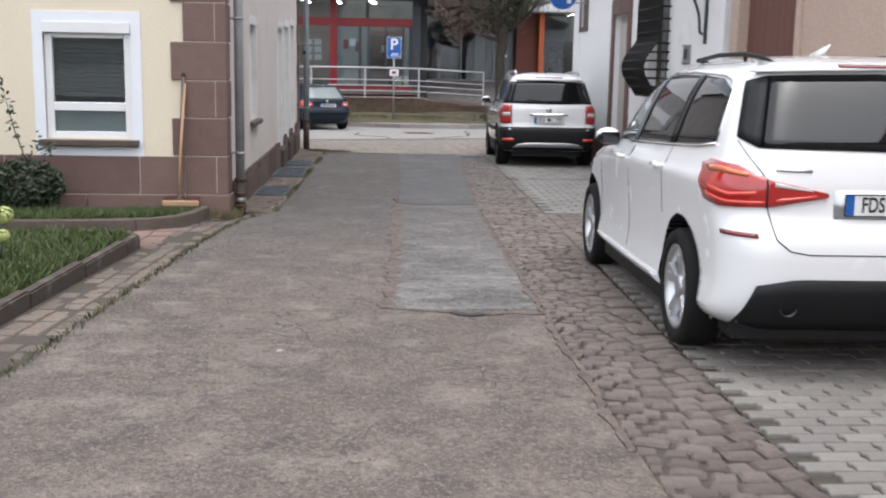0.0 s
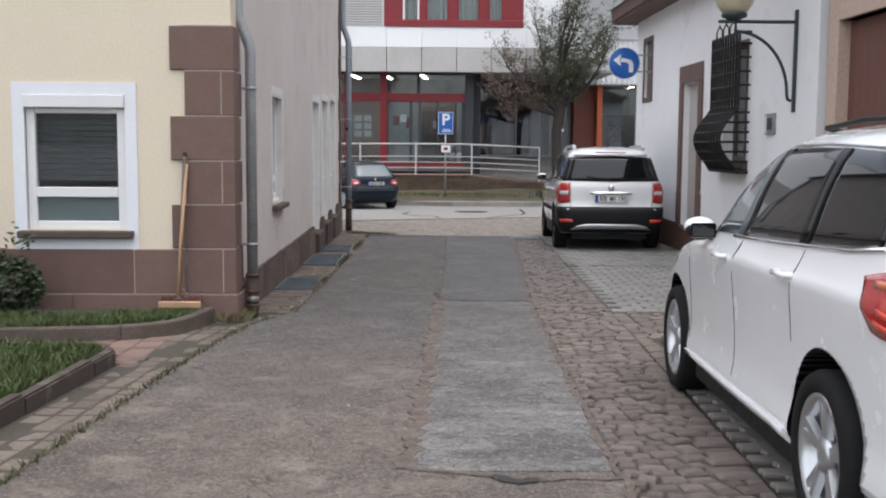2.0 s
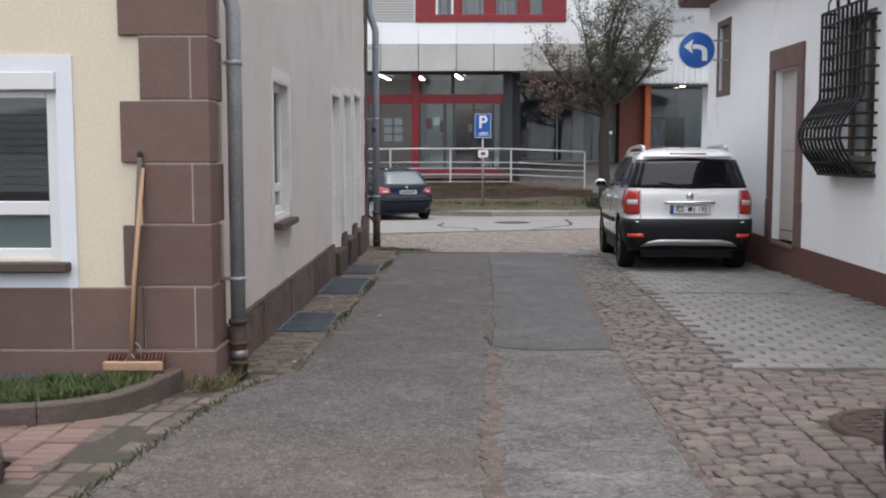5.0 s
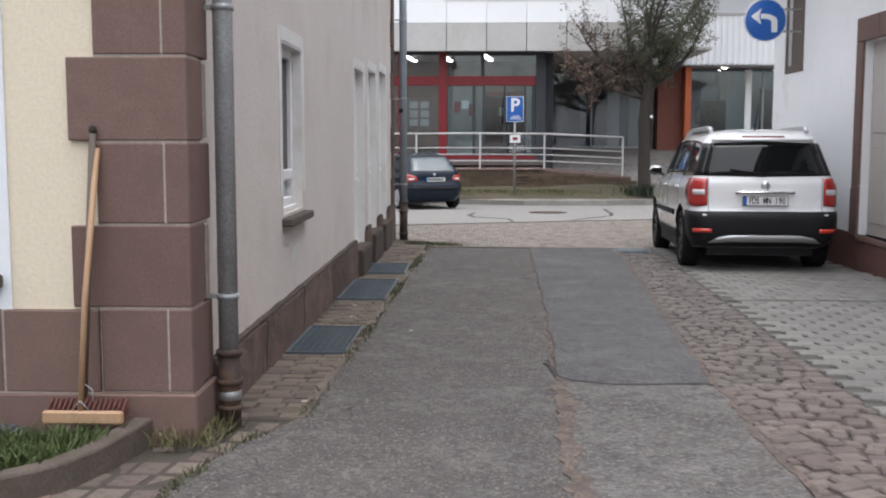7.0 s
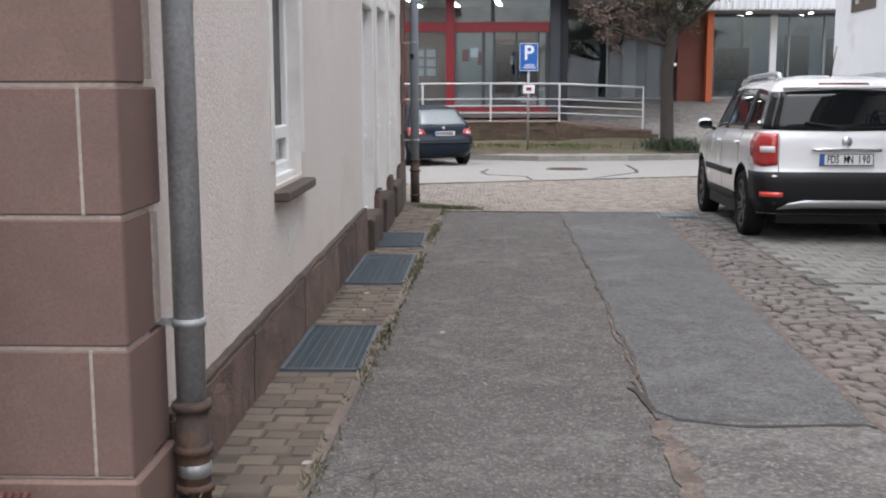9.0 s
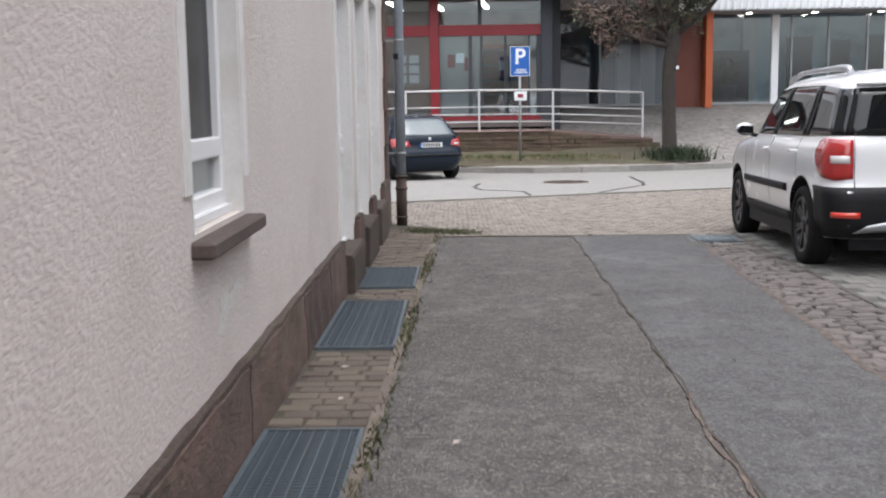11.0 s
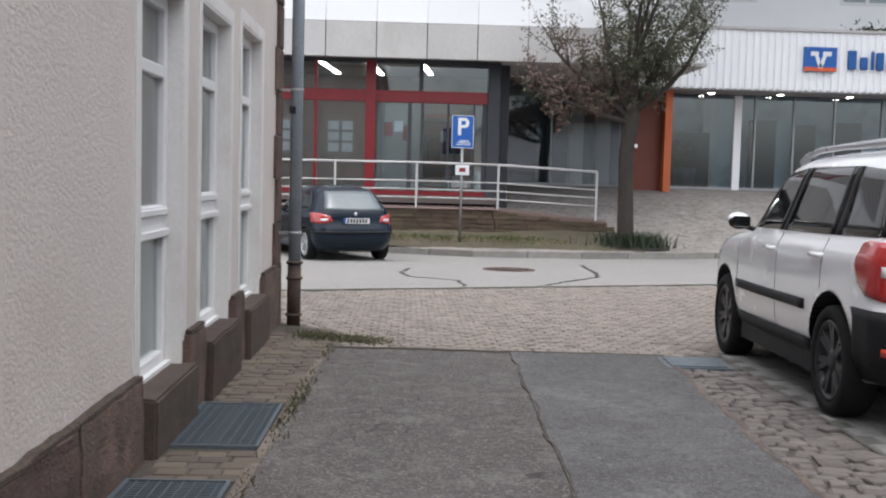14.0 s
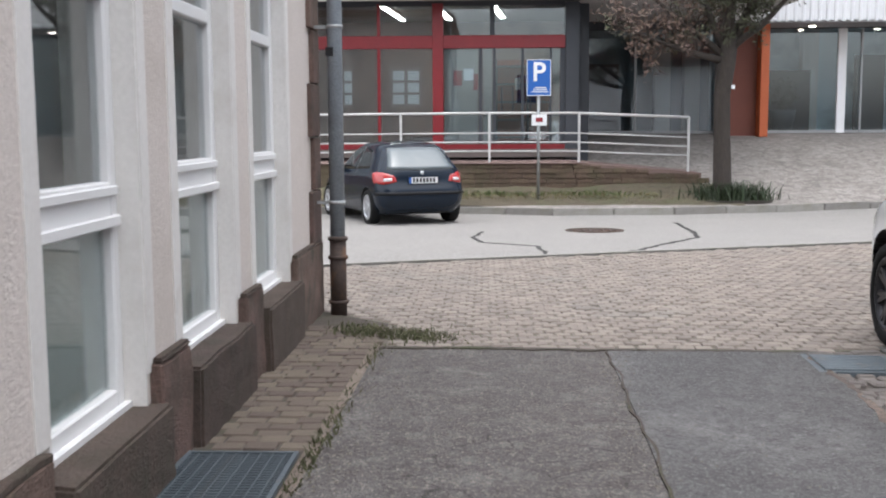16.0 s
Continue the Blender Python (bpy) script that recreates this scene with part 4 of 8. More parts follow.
while z < 4.9:
    part("stone_block", B(WX - 0.2, WX + 0.035, EY - (0.26 if i % 2 else 0.38), EY + 0.03, z + 0.005, z + 0.42 - 0.005, bevel=0.008), M_stone_old, fq)
    z, i = z + 0.42, i + 1


def downpipe(x, y, zb, shoe, wall_x, bend, name_label, zinc=M_zinc, r=0.05):
    ob = thing("downpipe", name_label, "downpipe")
    bm = tube(bmesh.new(), [(x, y, shoe - 0.02), (x, y, bend), (x - 0.015, y, bend + 0.06), (x - 0.10, y, bend + 0.30), (x - 0.11, y, bend + 0.36), (x - 0.11, y, 5.3)], r, 14)
    part("pipe", bm, zinc, ob)
    bm = tube(bmesh.new(), [(x, y, zb), (x, y, shoe)], r * 1.12, 14)
    for z in (shoe - 0.02, shoe - 0.17, zb + 0.12):
        lathe(bm, [(r * 1.12, -0.015), (r * 1.35, -0.012), (r * 1.35, 0.012), (r * 1.12, 0.015)], 14, Matrix.Translation((x, y, z)))
    part("shoe", bm, M_rust, ob, "rusty cast-iron standpipe")
    for z in (shoe + 0.27, 1.95, 3.2):
        bm = lathe(bmesh.new(), [(r, -0.014), (r + 0.007, -0.014), (r + 0.007, 0.014), (r, 0.014)], 14, Matrix.Translation((x, y, z)))
        box(bm, wall_x - 0.01, x - r + 0.002, y - 0.008, y + 0.008, z - 0.012, z + 0.012)
        part("clamp", bm, M_zinc, ob)
    return ob


p1 = downpipe(-1.355, 11.72, gz(11.8) - 0.02, 0.24, WX, 2.30, "grey zinc downpipe with a rusty iron shoe")
bm = lathe(bmesh.new(), [(0.03, -0.04), (0.058, -0.02), (0.058, 0.02), (0.03, 0.04)], 12, Matrix.Translation((-1.352, 11.718, 0.0)))
part("joint_ring", bm, M_galv, p1, "shiny repair ring")
downpipe(-1.28, 23.66, gz(23.7) - 0.02, 0.30, WX, 3.5, "blue-grey zinc downpipe with an iron shoe", M_zincblue, 0.06)
hn = thing("wall_number_tag", "small dark tag on the downpipe", "tag")
part("plate", B(-1.345, -1.285, 23.595, 23.61, 1.72, 1.79), M_black, hn)

# ---- white building across the lane ----
RX = 4.55
DOOR = (18.42, 19.42, 0.15, 2.47)
GRILL = (15.95, 17.05, 1.25, 2.88)
SLIT = (21.95, 22.6, 2.38, 3.42)
bm = wall_grid(bmesh.new(), "x", RX, 0.4, 13.45, 23.35, -0.45, 3.92, [DOOR, GRILL, SLIT])
structure("wall_white", bm, M_white, "white rendered wall of a low old house", "wall")
structure("wall_white_end", B(RX + 0.4, 12.0, 22.95, 23.35, -0.45, 3.92), M_white, "white rendered end wall to the street", "wall")
structure("wall_white_back", B(11.6, 12.0, 13.45, 22.95, -0.45, 3.92), M_white, "plain white back wall", "wall")
structure("ceiling_white_house", B(RX + 0.4, 11.6, 13.45, 22.95, 3.6, 3.75), M_roomshade, "low house's ceiling with the room's dimness in its colour", "ceiling")
bm = bmesh.new()
prism(bm, [(RX - 0.02, 13.5), (RX + 0.005, 13.5), (RX + 0.005, 23.37), (RX - 0.02, 23.37)], -0.2, 0.0)
for v in bm.verts:
    v.co.z = 0.13 + 0.012 * (v.co.y - 17.0) if v.co.z > gz(v.co.y) - 0.1 else gz(v.co.y) - 0.1
structure("plinth_white_house", bm, M_plinthpaint, "red-brown painted plinth of the white house", "plinth")
# eaves and roof
bm = bmesh.new()
box(bm, RX - 0.42, RX + 0.1, 13.3, 23.75, 3.90, 4.02, bevel=0.01)
box(bm, RX - 0.46, RX - 0.40, 13.3, 23.8, 3.96, 4.22, bevel=0.01)
box(bm, RX - 0.44, 12.0, 23.37, 23.80, 3.92, 4.20, bevel=0.01)
structure("eave_white_house", bm, M_eave, "dark brown boarded eaves", "eaves")
bm = bmesh.new()
v = [bm.verts.new(p) for p in ((RX - 0.5, 13.2, 4.2), (RX - 0.5, 23.9, 4.2), (8.2, 23.9, 5.6), (8.2, 13.2, 5.6), (12.4, 13.2, 4.2), (12.4, 23.9, 4.2))]
for f in ((0, 3, 2, 1), (3, 4, 5, 2), (0, 4, 3), (1, 2, 5), (0, 1, 5, 4)):
    bm.faces.new([v[i] for i in f])
bmesh.ops.recalc_face_normals(bm, faces=bm.faces)
structure("roof_white_house", bm, M_rooftile, "red-brown tiled roof of the low house", "roof")

d = thing("door_1", "pale painted door in a red sandstone frame", "door", kind="structure")
y0, y1, z0, z1 = DOOR
for a in ((y0 - 0.25, y0 + 0.002, 0.13, 0.72), (y0 - 0.22, y0 + 0.002, 0.72, z1), (y1 - 0.002, y1 + 0.25, 0.13, 0.72), (y1 - 0.002, y1 + 0.22, 0.72, z1), (y0 - 0.22, y0 + 0.5, z1, 2.76), (y0 + 0.5, y1 + 0.22, z1, 2.76), (y0 - 0.02, y1 + 0.02, 0.08, z0 + 0.002)):
    part("frame_stone", B(RX - 0.035, RX + 0.25, a[0] + 0.003, a[1] - 0.003, a[2] + 0.002, a[3] - 0.002, bevel=0.01), M_stone, d)
leaf = part("door_leaf", B(RX + 0.10, RX + 0.15, y0 + 0.01, y1 - 0.01, z0 + 0.01, z1 - 0.01), M_door, d)
for k in range(2):
    part("door_panel", B(RX + 0.088, RX + 0.102, y0 + 0.14, y1 - 0.14, z0 + 0.15 + k * 1.08, z0 + 1.08 + k * 1.08, bevel=0.006), M_door, d)
bm = tube(bmesh.new(), [(RX + 0.10, y0 + 0.09, 1.2), (RX + 0.05, y0 + 0.09, 1.2), (RX + 0.05, y0 + 0.2, 1.2)], 0.01, 8)
part("door_handle", bm, M_iron, d, "dark iron handle")

# grilled window with bellied ironwork
g = thing("window_7", "dark window behind a bellied black wrought-iron grille", "window", kind="structure")
y0, y1, z0, z1 = GRILL
part("pane", B(RX + 0.16, RX + 0.17, y0, y1, z0, z1), M_pane, g)
part("frame", wall_grid(bmesh.new(), "x", RX + 0.14, 0.06, y0, y1, z0, z1, [(y0 + 0.07, (y0 + y1) / 2 - 0.03, z0 + 0.07, z1 - 0.07), ((y0 + y1) / 2 + 0.03, y1 - 0.07, z0 + 0.07, z1 - 0.07)]), M_greywood, g)
part("backing", B(RX + 0.5, RX + 0.52, y0 - 0.3, y1 + 0.3, z0 - 0.3, z1 + 0.3), M_roomshade, g)
part("sill", B(RX - 0.08, RX + 0.14, y0 - 0.08, y1 + 0.08, z0 - 0.10, z0 - 0.005, bevel=0.01), M_dark_sill, g)
bars = thing("window_grille", "black wrought-iron window grille with a bulging lower basket", "window grille")


def belly(z):
    """How far the grille stands out of the wall at height z."""
    t = (z - 1.12) / 0.85
    return 0.16 + (0.23 * math.sin(math.pi * min(max(t, 0), 1)) ** 1.2 if t < 1 else 0.0)


GA, GB = 15.86, 17.16
zs = [1.12 + (2.95 - 1.12) * k / 30 for k in range(31)]
for k in range(11):
    y = GA + (GB - GA) * k / 10
    part("bar", tube(bmesh.new(), [(RX - belly(z), y, z) for z in zs], 0.017, 6), M_iron, bars)
for z in [1.12, 1.25, 1.38, 1.51, 1.64, 1.77, 1.90, 2.08, 2.26, 2.44, 2.62, 2.80, 2.95]:
    x = RX - belly(z)
    part("cross_bar", tube(bmesh.new(), [(RX + 0.01, GA, z), (x, GA, z), (x, GB, z), (RX + 0.01, GB, z)], 0.016, 6), M_iron, bars)
part("base_plate", B(RX - 0.17, RX + 0.01, GA - 0.02, GB + 0.02, 1.09, 1.125, bevel=0.005), M_iron, bars)
bm = bmesh.new()
for yc in (GA + 0.33, GA + 0.65, GA + 0.97):
    tube(bm, [(RX - 0.16, yc - 0.14, 2.95), (RX - 0.16, yc - 0.13, 3.05), (RX - 0.16, yc, 3.12), (RX - 0.16, yc, 3.22 if abs(yc - GA - 0.65) < 0.1 else 3.14)], 0.01, 6)
    tube(bm, [(RX - 0.16, yc + 0.14, 2.95), (RX - 0.16, yc + 0.13, 3.05), (RX - 0.16, yc, 3.12)], 0.01, 6)
part("crest", bm, M_iron, bars, "scrolled iron crest")

# slit window with a stone frame
s = thing("window_8", "narrow stone-framed slit window high in the white wall", "window", kind="structure")
y0, y1, z0, z1 = SLIT
for a in ((y0 - 0.1, y0, z0 - 0.1, z1 + 0.1), (y1, y1 + 0.1, z0 - 0.1, z1 + 0.1), (y0, y1, z1, z1 + 0.1), (y0, y1, z0 - 0.1, z0)):
    part("frame_stone", B(RX - 0.02, RX + 0.15, a[0] + 0.002, a[1] - 0.002, a[2], a[3], bevel=0.008), M_greywood, s)
part("shutter", B(RX + 0.05, RX + 0.08, y0, y1, z0, z1), M_greywood, s)

# street lamp on a scrolled bracket
lamp = thing("wall_lamp", "dark green iron wall lantern with milky glass on a curved bracket", "street lamp")
ly = 14.15
part("back_plate", B(RX - 0.035, RX + 0.0, ly - 0.03, ly + 0.03, 1.85, 3.02, bevel=0.006), M_green, lamp)
part("arm", tube(bmesh.new(), [(RX - 0.02, ly, 2.88), (RX - 0.92, ly, 2.88)], 0.02, 8), M_green, lamp)
bm = tube(bmesh.new(), [(RX - 0.05, ly, 1.98), (RX - 0.09, ly, 2.0)] + [(RX - 0.10 - 0.62 * (1 - math.cos(a)) , ly, 2.05 + 0.72 * math.sin(a)) for a in (math.pi / 2 * k / 12 for k in range(13))], 0.02, 8)
part("brace", bm, M_green, lamp)
part("finial", lathe(bmesh.new(), [(0.005, -0.12), (0.02, -0.09), (0.012, -0.02), (0.02, 0.02)], 10, Matrix.Translation((RX - 0.72, ly, 2.86))), M_green, lamp)
part("socket", lathe(bmesh.new(), [(0.05, 0.0), (0.14, 0.03), (0.15, 0.06), (0.13, 0.07)], 20, Matrix.Translation((RX - 0.74, ly, 2.90))), M_green, lamp)
part("glass_globe", lathe(bmesh.new(), [(0.13, 0.0), (0.20, 0.10), (0.23, 0.24), (0.21, 0.40), (0.15, 0.50), (0.08, 0.54)], 24, Matrix.Translation((RX - 0.74, ly, 2.965))), M_lampglass, lamp)
part("cap", lathe(bmesh.new(), [(0.25, 0.0), (0.18, 0.07), (0.06, 0.13), (0.02, 0.22)], 20, Matrix.Translation((RX - 0.74, ly, 3.50))), M_green, lamp)

bx = thing("wall_box", "grey metal bell box on the white wall", "wall box")
part("case", B(RX - 0.03, RX, 14.78, 15.14, 1.60, 1.86, bevel=0.006), M_galv, bx)
part("dark_panel", B(RX - 0.036, RX - 0.029, 14.86, 15.02, 1.66, 1.80), M_charcoal, bx, "dark panel")
part("slot", B(RX - 0.036, RX - 0.029, 15.05, 15.11, 1.62, 1.84), M_signwhite, bx)

# ---- peach house with a brown gate behind the white estate car ----
bm = wall_grid(bmesh.new(), "x", RX, 0.35, -14.0, 13.20, -0.3, 4.1, [(11.12, 12.86, -0.14, 2.75)])
structure("wall_peach", bm, M_peach, "peach rendered house wall", "wall")
# solid black slab stands in for the shade between the houses
structure("wall_gap", B(RX + 0.12, RX + 0.4, 13.20, 13.45, -0.3, 4.0), M_iron, "black slab painting the shade in the narrow gap between two houses", "wall")
structure("wall_peach_back", B(11.6, 12.0, -14.0, 13.2, -0.3, 4.1), M_peach, "plain back wall", "wall")
structure("roof_peach_house", B(RX - 0.4, 12.4, -14.4, 13.2, 4.1, 4.35, bevel=0.02), M_rooftile, "red-brown roof edge", "roof")
gd = thing("door_2", "red-brown wooden gate in a pale stone frame", "gate", kind="structure")
for k in range(9):
    a = 11.13 + k * 0.192
    part("board", B(RX + 0.10, RX + 0.14, a + 0.002, a + 0.19, -0.13, 2.74, bevel=0.004), M_brown, gd)
fr = bmesh.new()
for a in ((10.98, 11.12, -0.14, 2.9), (12.86, 13.02, -0.14, 2.9), (11.12, 12.86, 2.75, 2.9)):
    box(fr, RX - 0.03, RX + 0.2, a[0] + 0.001, a[1] - 0.001, a[2], a[3], bevel=0.008)
part("frame", fr, M_peach, gd)

# turn-left sign on a bracket from the white house
sg = thing("turn_left_sign", "round blue traffic sign with a white curved turn arrow", "traffic sign")
SX, SY, SZ, SR = 4.03, 22.0, 3.0, 0.30
m = Matrix.Translation((SX, SY, SZ)) @ Matrix.Rotation(radians(90), 4, "X")
part("disc", lathe(bmesh.new(), [(0.001, 0.0), (SR, 0.0), (SR, 0.02), (SR - 0.008, 0.024), (0.001, 0.024)], 48, m), M_blue, sg)
part("rim", lathe(bmesh.new(), [(SR - 0.012, 0.0245), (SR, 0.0245), (SR, 0.027), (SR - 0.012, 0.027)], 48, m, cap=False), M_signwhite, sg)
bm = bmesh.new()
yf = SY - 0.0285
out = [(0.17, -0.17)] + [(0.17 - 0.19 * (1 - math.cos(a)), -0.02 + 0.11 * math.sin(a)) for a in (math.pi / 2 * k / 8 for k in range(9))] + [(-0.07, 0.09)]
inn = [(0.085, -0.17)] + [(0.085 - 0.11 * (1 - math.cos(a)), -0.03 + 0.05 * math.sin(a)) for a in (math.pi / 2 * k / 8 for k in range(9))] + [(-0.07, 0.02)]
va = [bm.verts.new((SX + x, yf, SZ + z)) for x, z in out]
vb = [bm.verts.new((SX + x, yf, SZ + z)) for x, z in inn]
for k in range(len(va) - 1):
    bm.faces.new((va[k], va[k + 1], vb[k + 1], vb[k]))
bm.faces.new([bm.verts.new((SX + x, yf, SZ + z)) for x, z in ((-0.21, 0.055), (-0.06, 0.17), (-0.09, 0.055), (-0.06, -0.06))])
bmesh.ops.recalc_face_normals(bm, faces=bm.faces)
part("arrow", bm, M_signwhite, sg, "white bending arrow")
bm = bmesh.new()
box(bm, SX - 0.05, RX + 0.02, SY + 0.005, SY + 0.03, SZ + 0.14, SZ + 0.17)
box(bm, SX - 0.05, RX + 0.02, SY + 0.005, SY + 0.03, SZ - 0.17, SZ - 0.14)
part("bracket", bm, M_galv, sg)

# ---- shops and bank across the street ----
GY, BY = 44.0, 42.5       # bank glass line and bank fascia
SF, CY = 39.6, 38.7       # red shop front, canopy and upper facade
FLOOR_Z, TOP_Z = 0.68, 3.95
bm = wall_grid(bmesh.new(), "y", CY, 0.3, -16.0, 5.7, 4.8, 12.0, [(-1.10, 3.67, 5.50, 7.1), (-12, -7.5, 5.50, 7.1)])
structure("wall_shop_upper", bm, M_whitepanel, "white panelled upper storey of the shop building", "wall")
structure("wall_shop_return", B(5.4, 5.7, CY + 0.3, 46.0, 4.0, 12.0), M_whitepanel, "white side of the shop's upper storey", "wall")
cp = thing("canopy_fascia", "pale grey concrete canopy panels with vertical joints", "canopy", kind="structure")
x = 0.19 - 13 * 1.2
while x < 5.6:
    part("panel", B(x + 0.010, min(x + 1.2, 5.7) - 0.010, CY - 0.06, CY + 0.12, 3.93, 4.755, bevel=0.008), M_concrete, cp)
    part("panel", B(x + 0.006, min(x + 1.2, 5.7) - 0.006, CY - 0.03, CY + 0.0, 4.77, 5.40, bevel=0.006), M_whitepanel, cp)
    x += 1.2
part("backing", B(-16.0, 5.7, CY + 0.02, CY + 0.3, 3.97, 4.8), M_charcoal, cp)
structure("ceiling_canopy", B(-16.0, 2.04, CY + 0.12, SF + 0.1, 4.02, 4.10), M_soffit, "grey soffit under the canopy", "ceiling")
structure("ceiling_recess", B(2.04, 6.95, CY + 0.12, GY + 0.1, 3.97, 4.05), M_concrete, "pale soffit over the recessed forecourt", "ceiling")
# red-framed upper windows
rw = thing("window_9", "red-framed upstairs window band with pale curtains", "window", kind="structure")
bm = bmesh.new()
box(bm, -1.10, 3.67, CY - 0.06, CY + 0.08, 5.46, 5.70, bevel=0.01)
box(bm, -1.10, 3.67, CY - 0.06, CY + 0.08, 7.02, 7.11, bevel=0.01)
for xa, xb in ((-1.10, -0.46), (0.10, 0.33), (1.12, 1.40), (2.18, 2.46), (2.98, 3.67)):
    box(bm, xa, xb, CY - 0.05, CY + 0.08, 5.60, 7.02, bevel=0.01)
part("frame", bm, M_red, rw)
for xa, xb in ((-0.46, 0.10), (0.33, 1.12), (1.40, 2.18), (2.46, 2.98)):
    part("pane", B(xa, xb, CY + 0.03, CY + 0.036, 5.60, 7.02), M_pane, rw)
    fr = bmesh.new()
    for a in ((xa, xa + 0.06, 5.60, 7.02), (xb - 0.06, xb, 5.60, 7.02), (xa + 0.06, xb - 0.06, 5.60, 5.70)):
        box(fr, a[0], a[1], CY - 0.01, CY + 0.02, a[2], a[3])
    part("casement", fr, M_red if xa > 0 else M_whitepanel, rw)
bm = bmesh.new()
nx = 160
va = [bm.verts.new((-1.05 + 4.65 * k / nx, CY + 0.28 + 0.03 * math.sin(k * 1.1), 5.50)) for k in range(nx + 1)]
vb = [bm.verts.new((-1.05 + 4.65 * k / nx, CY + 0.28 + 0.03 * math.sin(k * 1.1), 7.10)) for k in range(nx + 1)]
for k in range(nx):
    bm.faces.new((va[k], va[k + 1], vb[k + 1], vb[k]))
part("curtain", bm, M_curtain, rw, "pale pleated curtain")
structure("wall_shop_upper_back", B(-16, 5.4, CY + 0.6, CY + 0.7, 4.8, 12.0), M_roomshade, "added wall behind the upstairs windows, room darkness in its colour", "wall")
lv = thing("louvre_panel", "pale grey horizontal louvres beside the red windows", "louvre")
for k in range(20):
    part("slat", B(-4.2, -1.16, CY - 0.05, CY - 0.005, 5.50 + k * 0.085, 5.553 + k * 0.085, bevel=0.006), M_concrete, lv)
# ground floor of the shop
structure("floor_shop", B(-16.0, 2.05, SF - 0.25, 47.0, 0.50, FLOOR_Z), M_shopfloor, "brownish shop floor and doorstep", "floor")
structure("floor_bank", B(2.06, 24.0, GY - 0.25, 54.0, 0.90, 0.985), M_shopfloor, "brownish bank floor", "floor")
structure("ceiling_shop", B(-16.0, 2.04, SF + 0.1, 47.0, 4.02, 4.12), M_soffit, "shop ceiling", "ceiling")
structure("wall_shop_back", B(-16.0, 2.04, 44.4, 44.6, FLOOR_Z, 4.02), M_shopwall, "brown-grey rear wall of the shop, dimness put into its dark blotches", "wall")
structure("wall_shop_party", B(2.04, 2.30, SF + 0.35, 50.0, 0.3, 3.97), M_charcoal, "charcoal side wall of the forecourt recess", "wall")
sf = thing("shop_front", "red steel shop front with tall glass panes and doors", "shop front", kind="structure")
part("post", B(-1.27, -1.02, SF - 0.10, SF + 0.10, FLOOR_Z, TOP_Z, bevel=0.01), M_red, sf)
for x in (-6.1, -4.3, -2.49):
    part("post", B(x - 0.035, x + 0.035, SF - 0.06, SF + 0.06, FLOOR_Z, TOP_Z, bevel=0.006), M_red, sf)
part("transom", B(-16.0, 1.73, SF - 0.07, SF + 0.07, 2.95, 3.24, bevel=0.01), M_red, sf)
part("head_rail", B(-16.0, 1.73, SF - 0.05, SF + 0.05, 3.90, 4.02), M_charcoal, sf)
part("bottom_rail", B(-16.0, -1.27, SF - 0.05, SF + 0.05, FLOOR_Z, 0.80, bevel=0.01), M_red, sf)
part("door_rail", B(-1.02, 1.73, SF - 0.06, SF + 0.06, FLOOR_Z, 0.79), M_red, sf)
for xa, xb in ((-0.22, -0.14), (0.10, 0.16), (0.74, 0.80), (1.38, 1.43), (1.62, 1.73)):
    part("mullion", B(xa, xb, SF - 0.04, SF + 0.04, 0.79, 2.95), M_charcoal, sf)
part("mullion", B(0.03, 0.14, SF - 0.04, SF + 0.04, 3.24, 3.90), M_charcoal, sf)
for xa, xb in ((-16, -6.135), (-6.065, -4.335), (-4.265, -2.525), (-2.455, -1.27), (-1.02, -0.22), (-0.14, 0.10), (0.16, 0.74), (0.80, 1.38), (1.43, 1.62)):
    part("pane", B(xa, xb, SF - 0.005, SF + 0.005, 0.79, 2.95), M_shopglass, sf)
for xa, xb in ((-16, -6.135), (-6.065, -4.335), (-4.265, -2.525), (-2.455, -1.27), (-1.02, 0.03), (0.14, 1.73)):
    part("pane", B(xa, xb, SF - 0.005, SF + 0.005, 3.24, 3.90), M_shopglass, sf)
part("door_blind", B(-1.00, -0.24, SF + 0.03, SF + 0.05, 0.80, 2.93), M_paleblind, sf, "pale grey blind behind the door glass")
part("door_blind", B(-0.12, 0.08, SF + 0.03, SF + 0.05, 0.80, 2.93), M_paleblind, sf, "pale grey blind behind the glass")
part("side_blind", B(1.44, 1.61, SF + 0.03, SF + 0.05, 0.80, 2.93), M_paleblind, sf, "pale strip behind the glass")
for x in (0.30, 0.55, 0.95, 1.15):
    part("door_handle", tube(bmesh.new(), [(x, SF - 0.03, 1.55), (x, SF - 0.07, 1.58), (x, SF - 0.07, 2.05), (x, SF - 0.03, 2.08)], 0.014, 6), M_charcoal, sf, "dark pull handle")
# lit strip lamps on the shop ceiling, running back from the glass
for xa, ya, xb, yb in ((-2.46, 40.0, -2.20, 43.3), (-1.24, 40.0, -0.98, 43.3), (0.12, 40.2, 0.38, 42.9)):
    ob = thing("ceiling_lamp", "lit white strip lamp on the shop ceiling", "ceiling lamp", group="shop lamps")
    length = math.hypot(xb - xa, yb - ya)
    m = Matrix.Translation((xa, ya, 0)) @ Matrix.Rotation(-math.atan2(xb - xa, yb - ya), 4, "Z")
    part("housing", B(-0.09, 0.09, 0, length, 3.97, 4.019, bevel=0.008, m=m), M_upvc, ob)
    n = 5
    for k in range(n):
        part("tube", B(-0.06, 0.06, length * k / n + 0.05, length * (k + 1) / n - 0.05, 3.94, 3.969, m=m), M_lampon, ob)
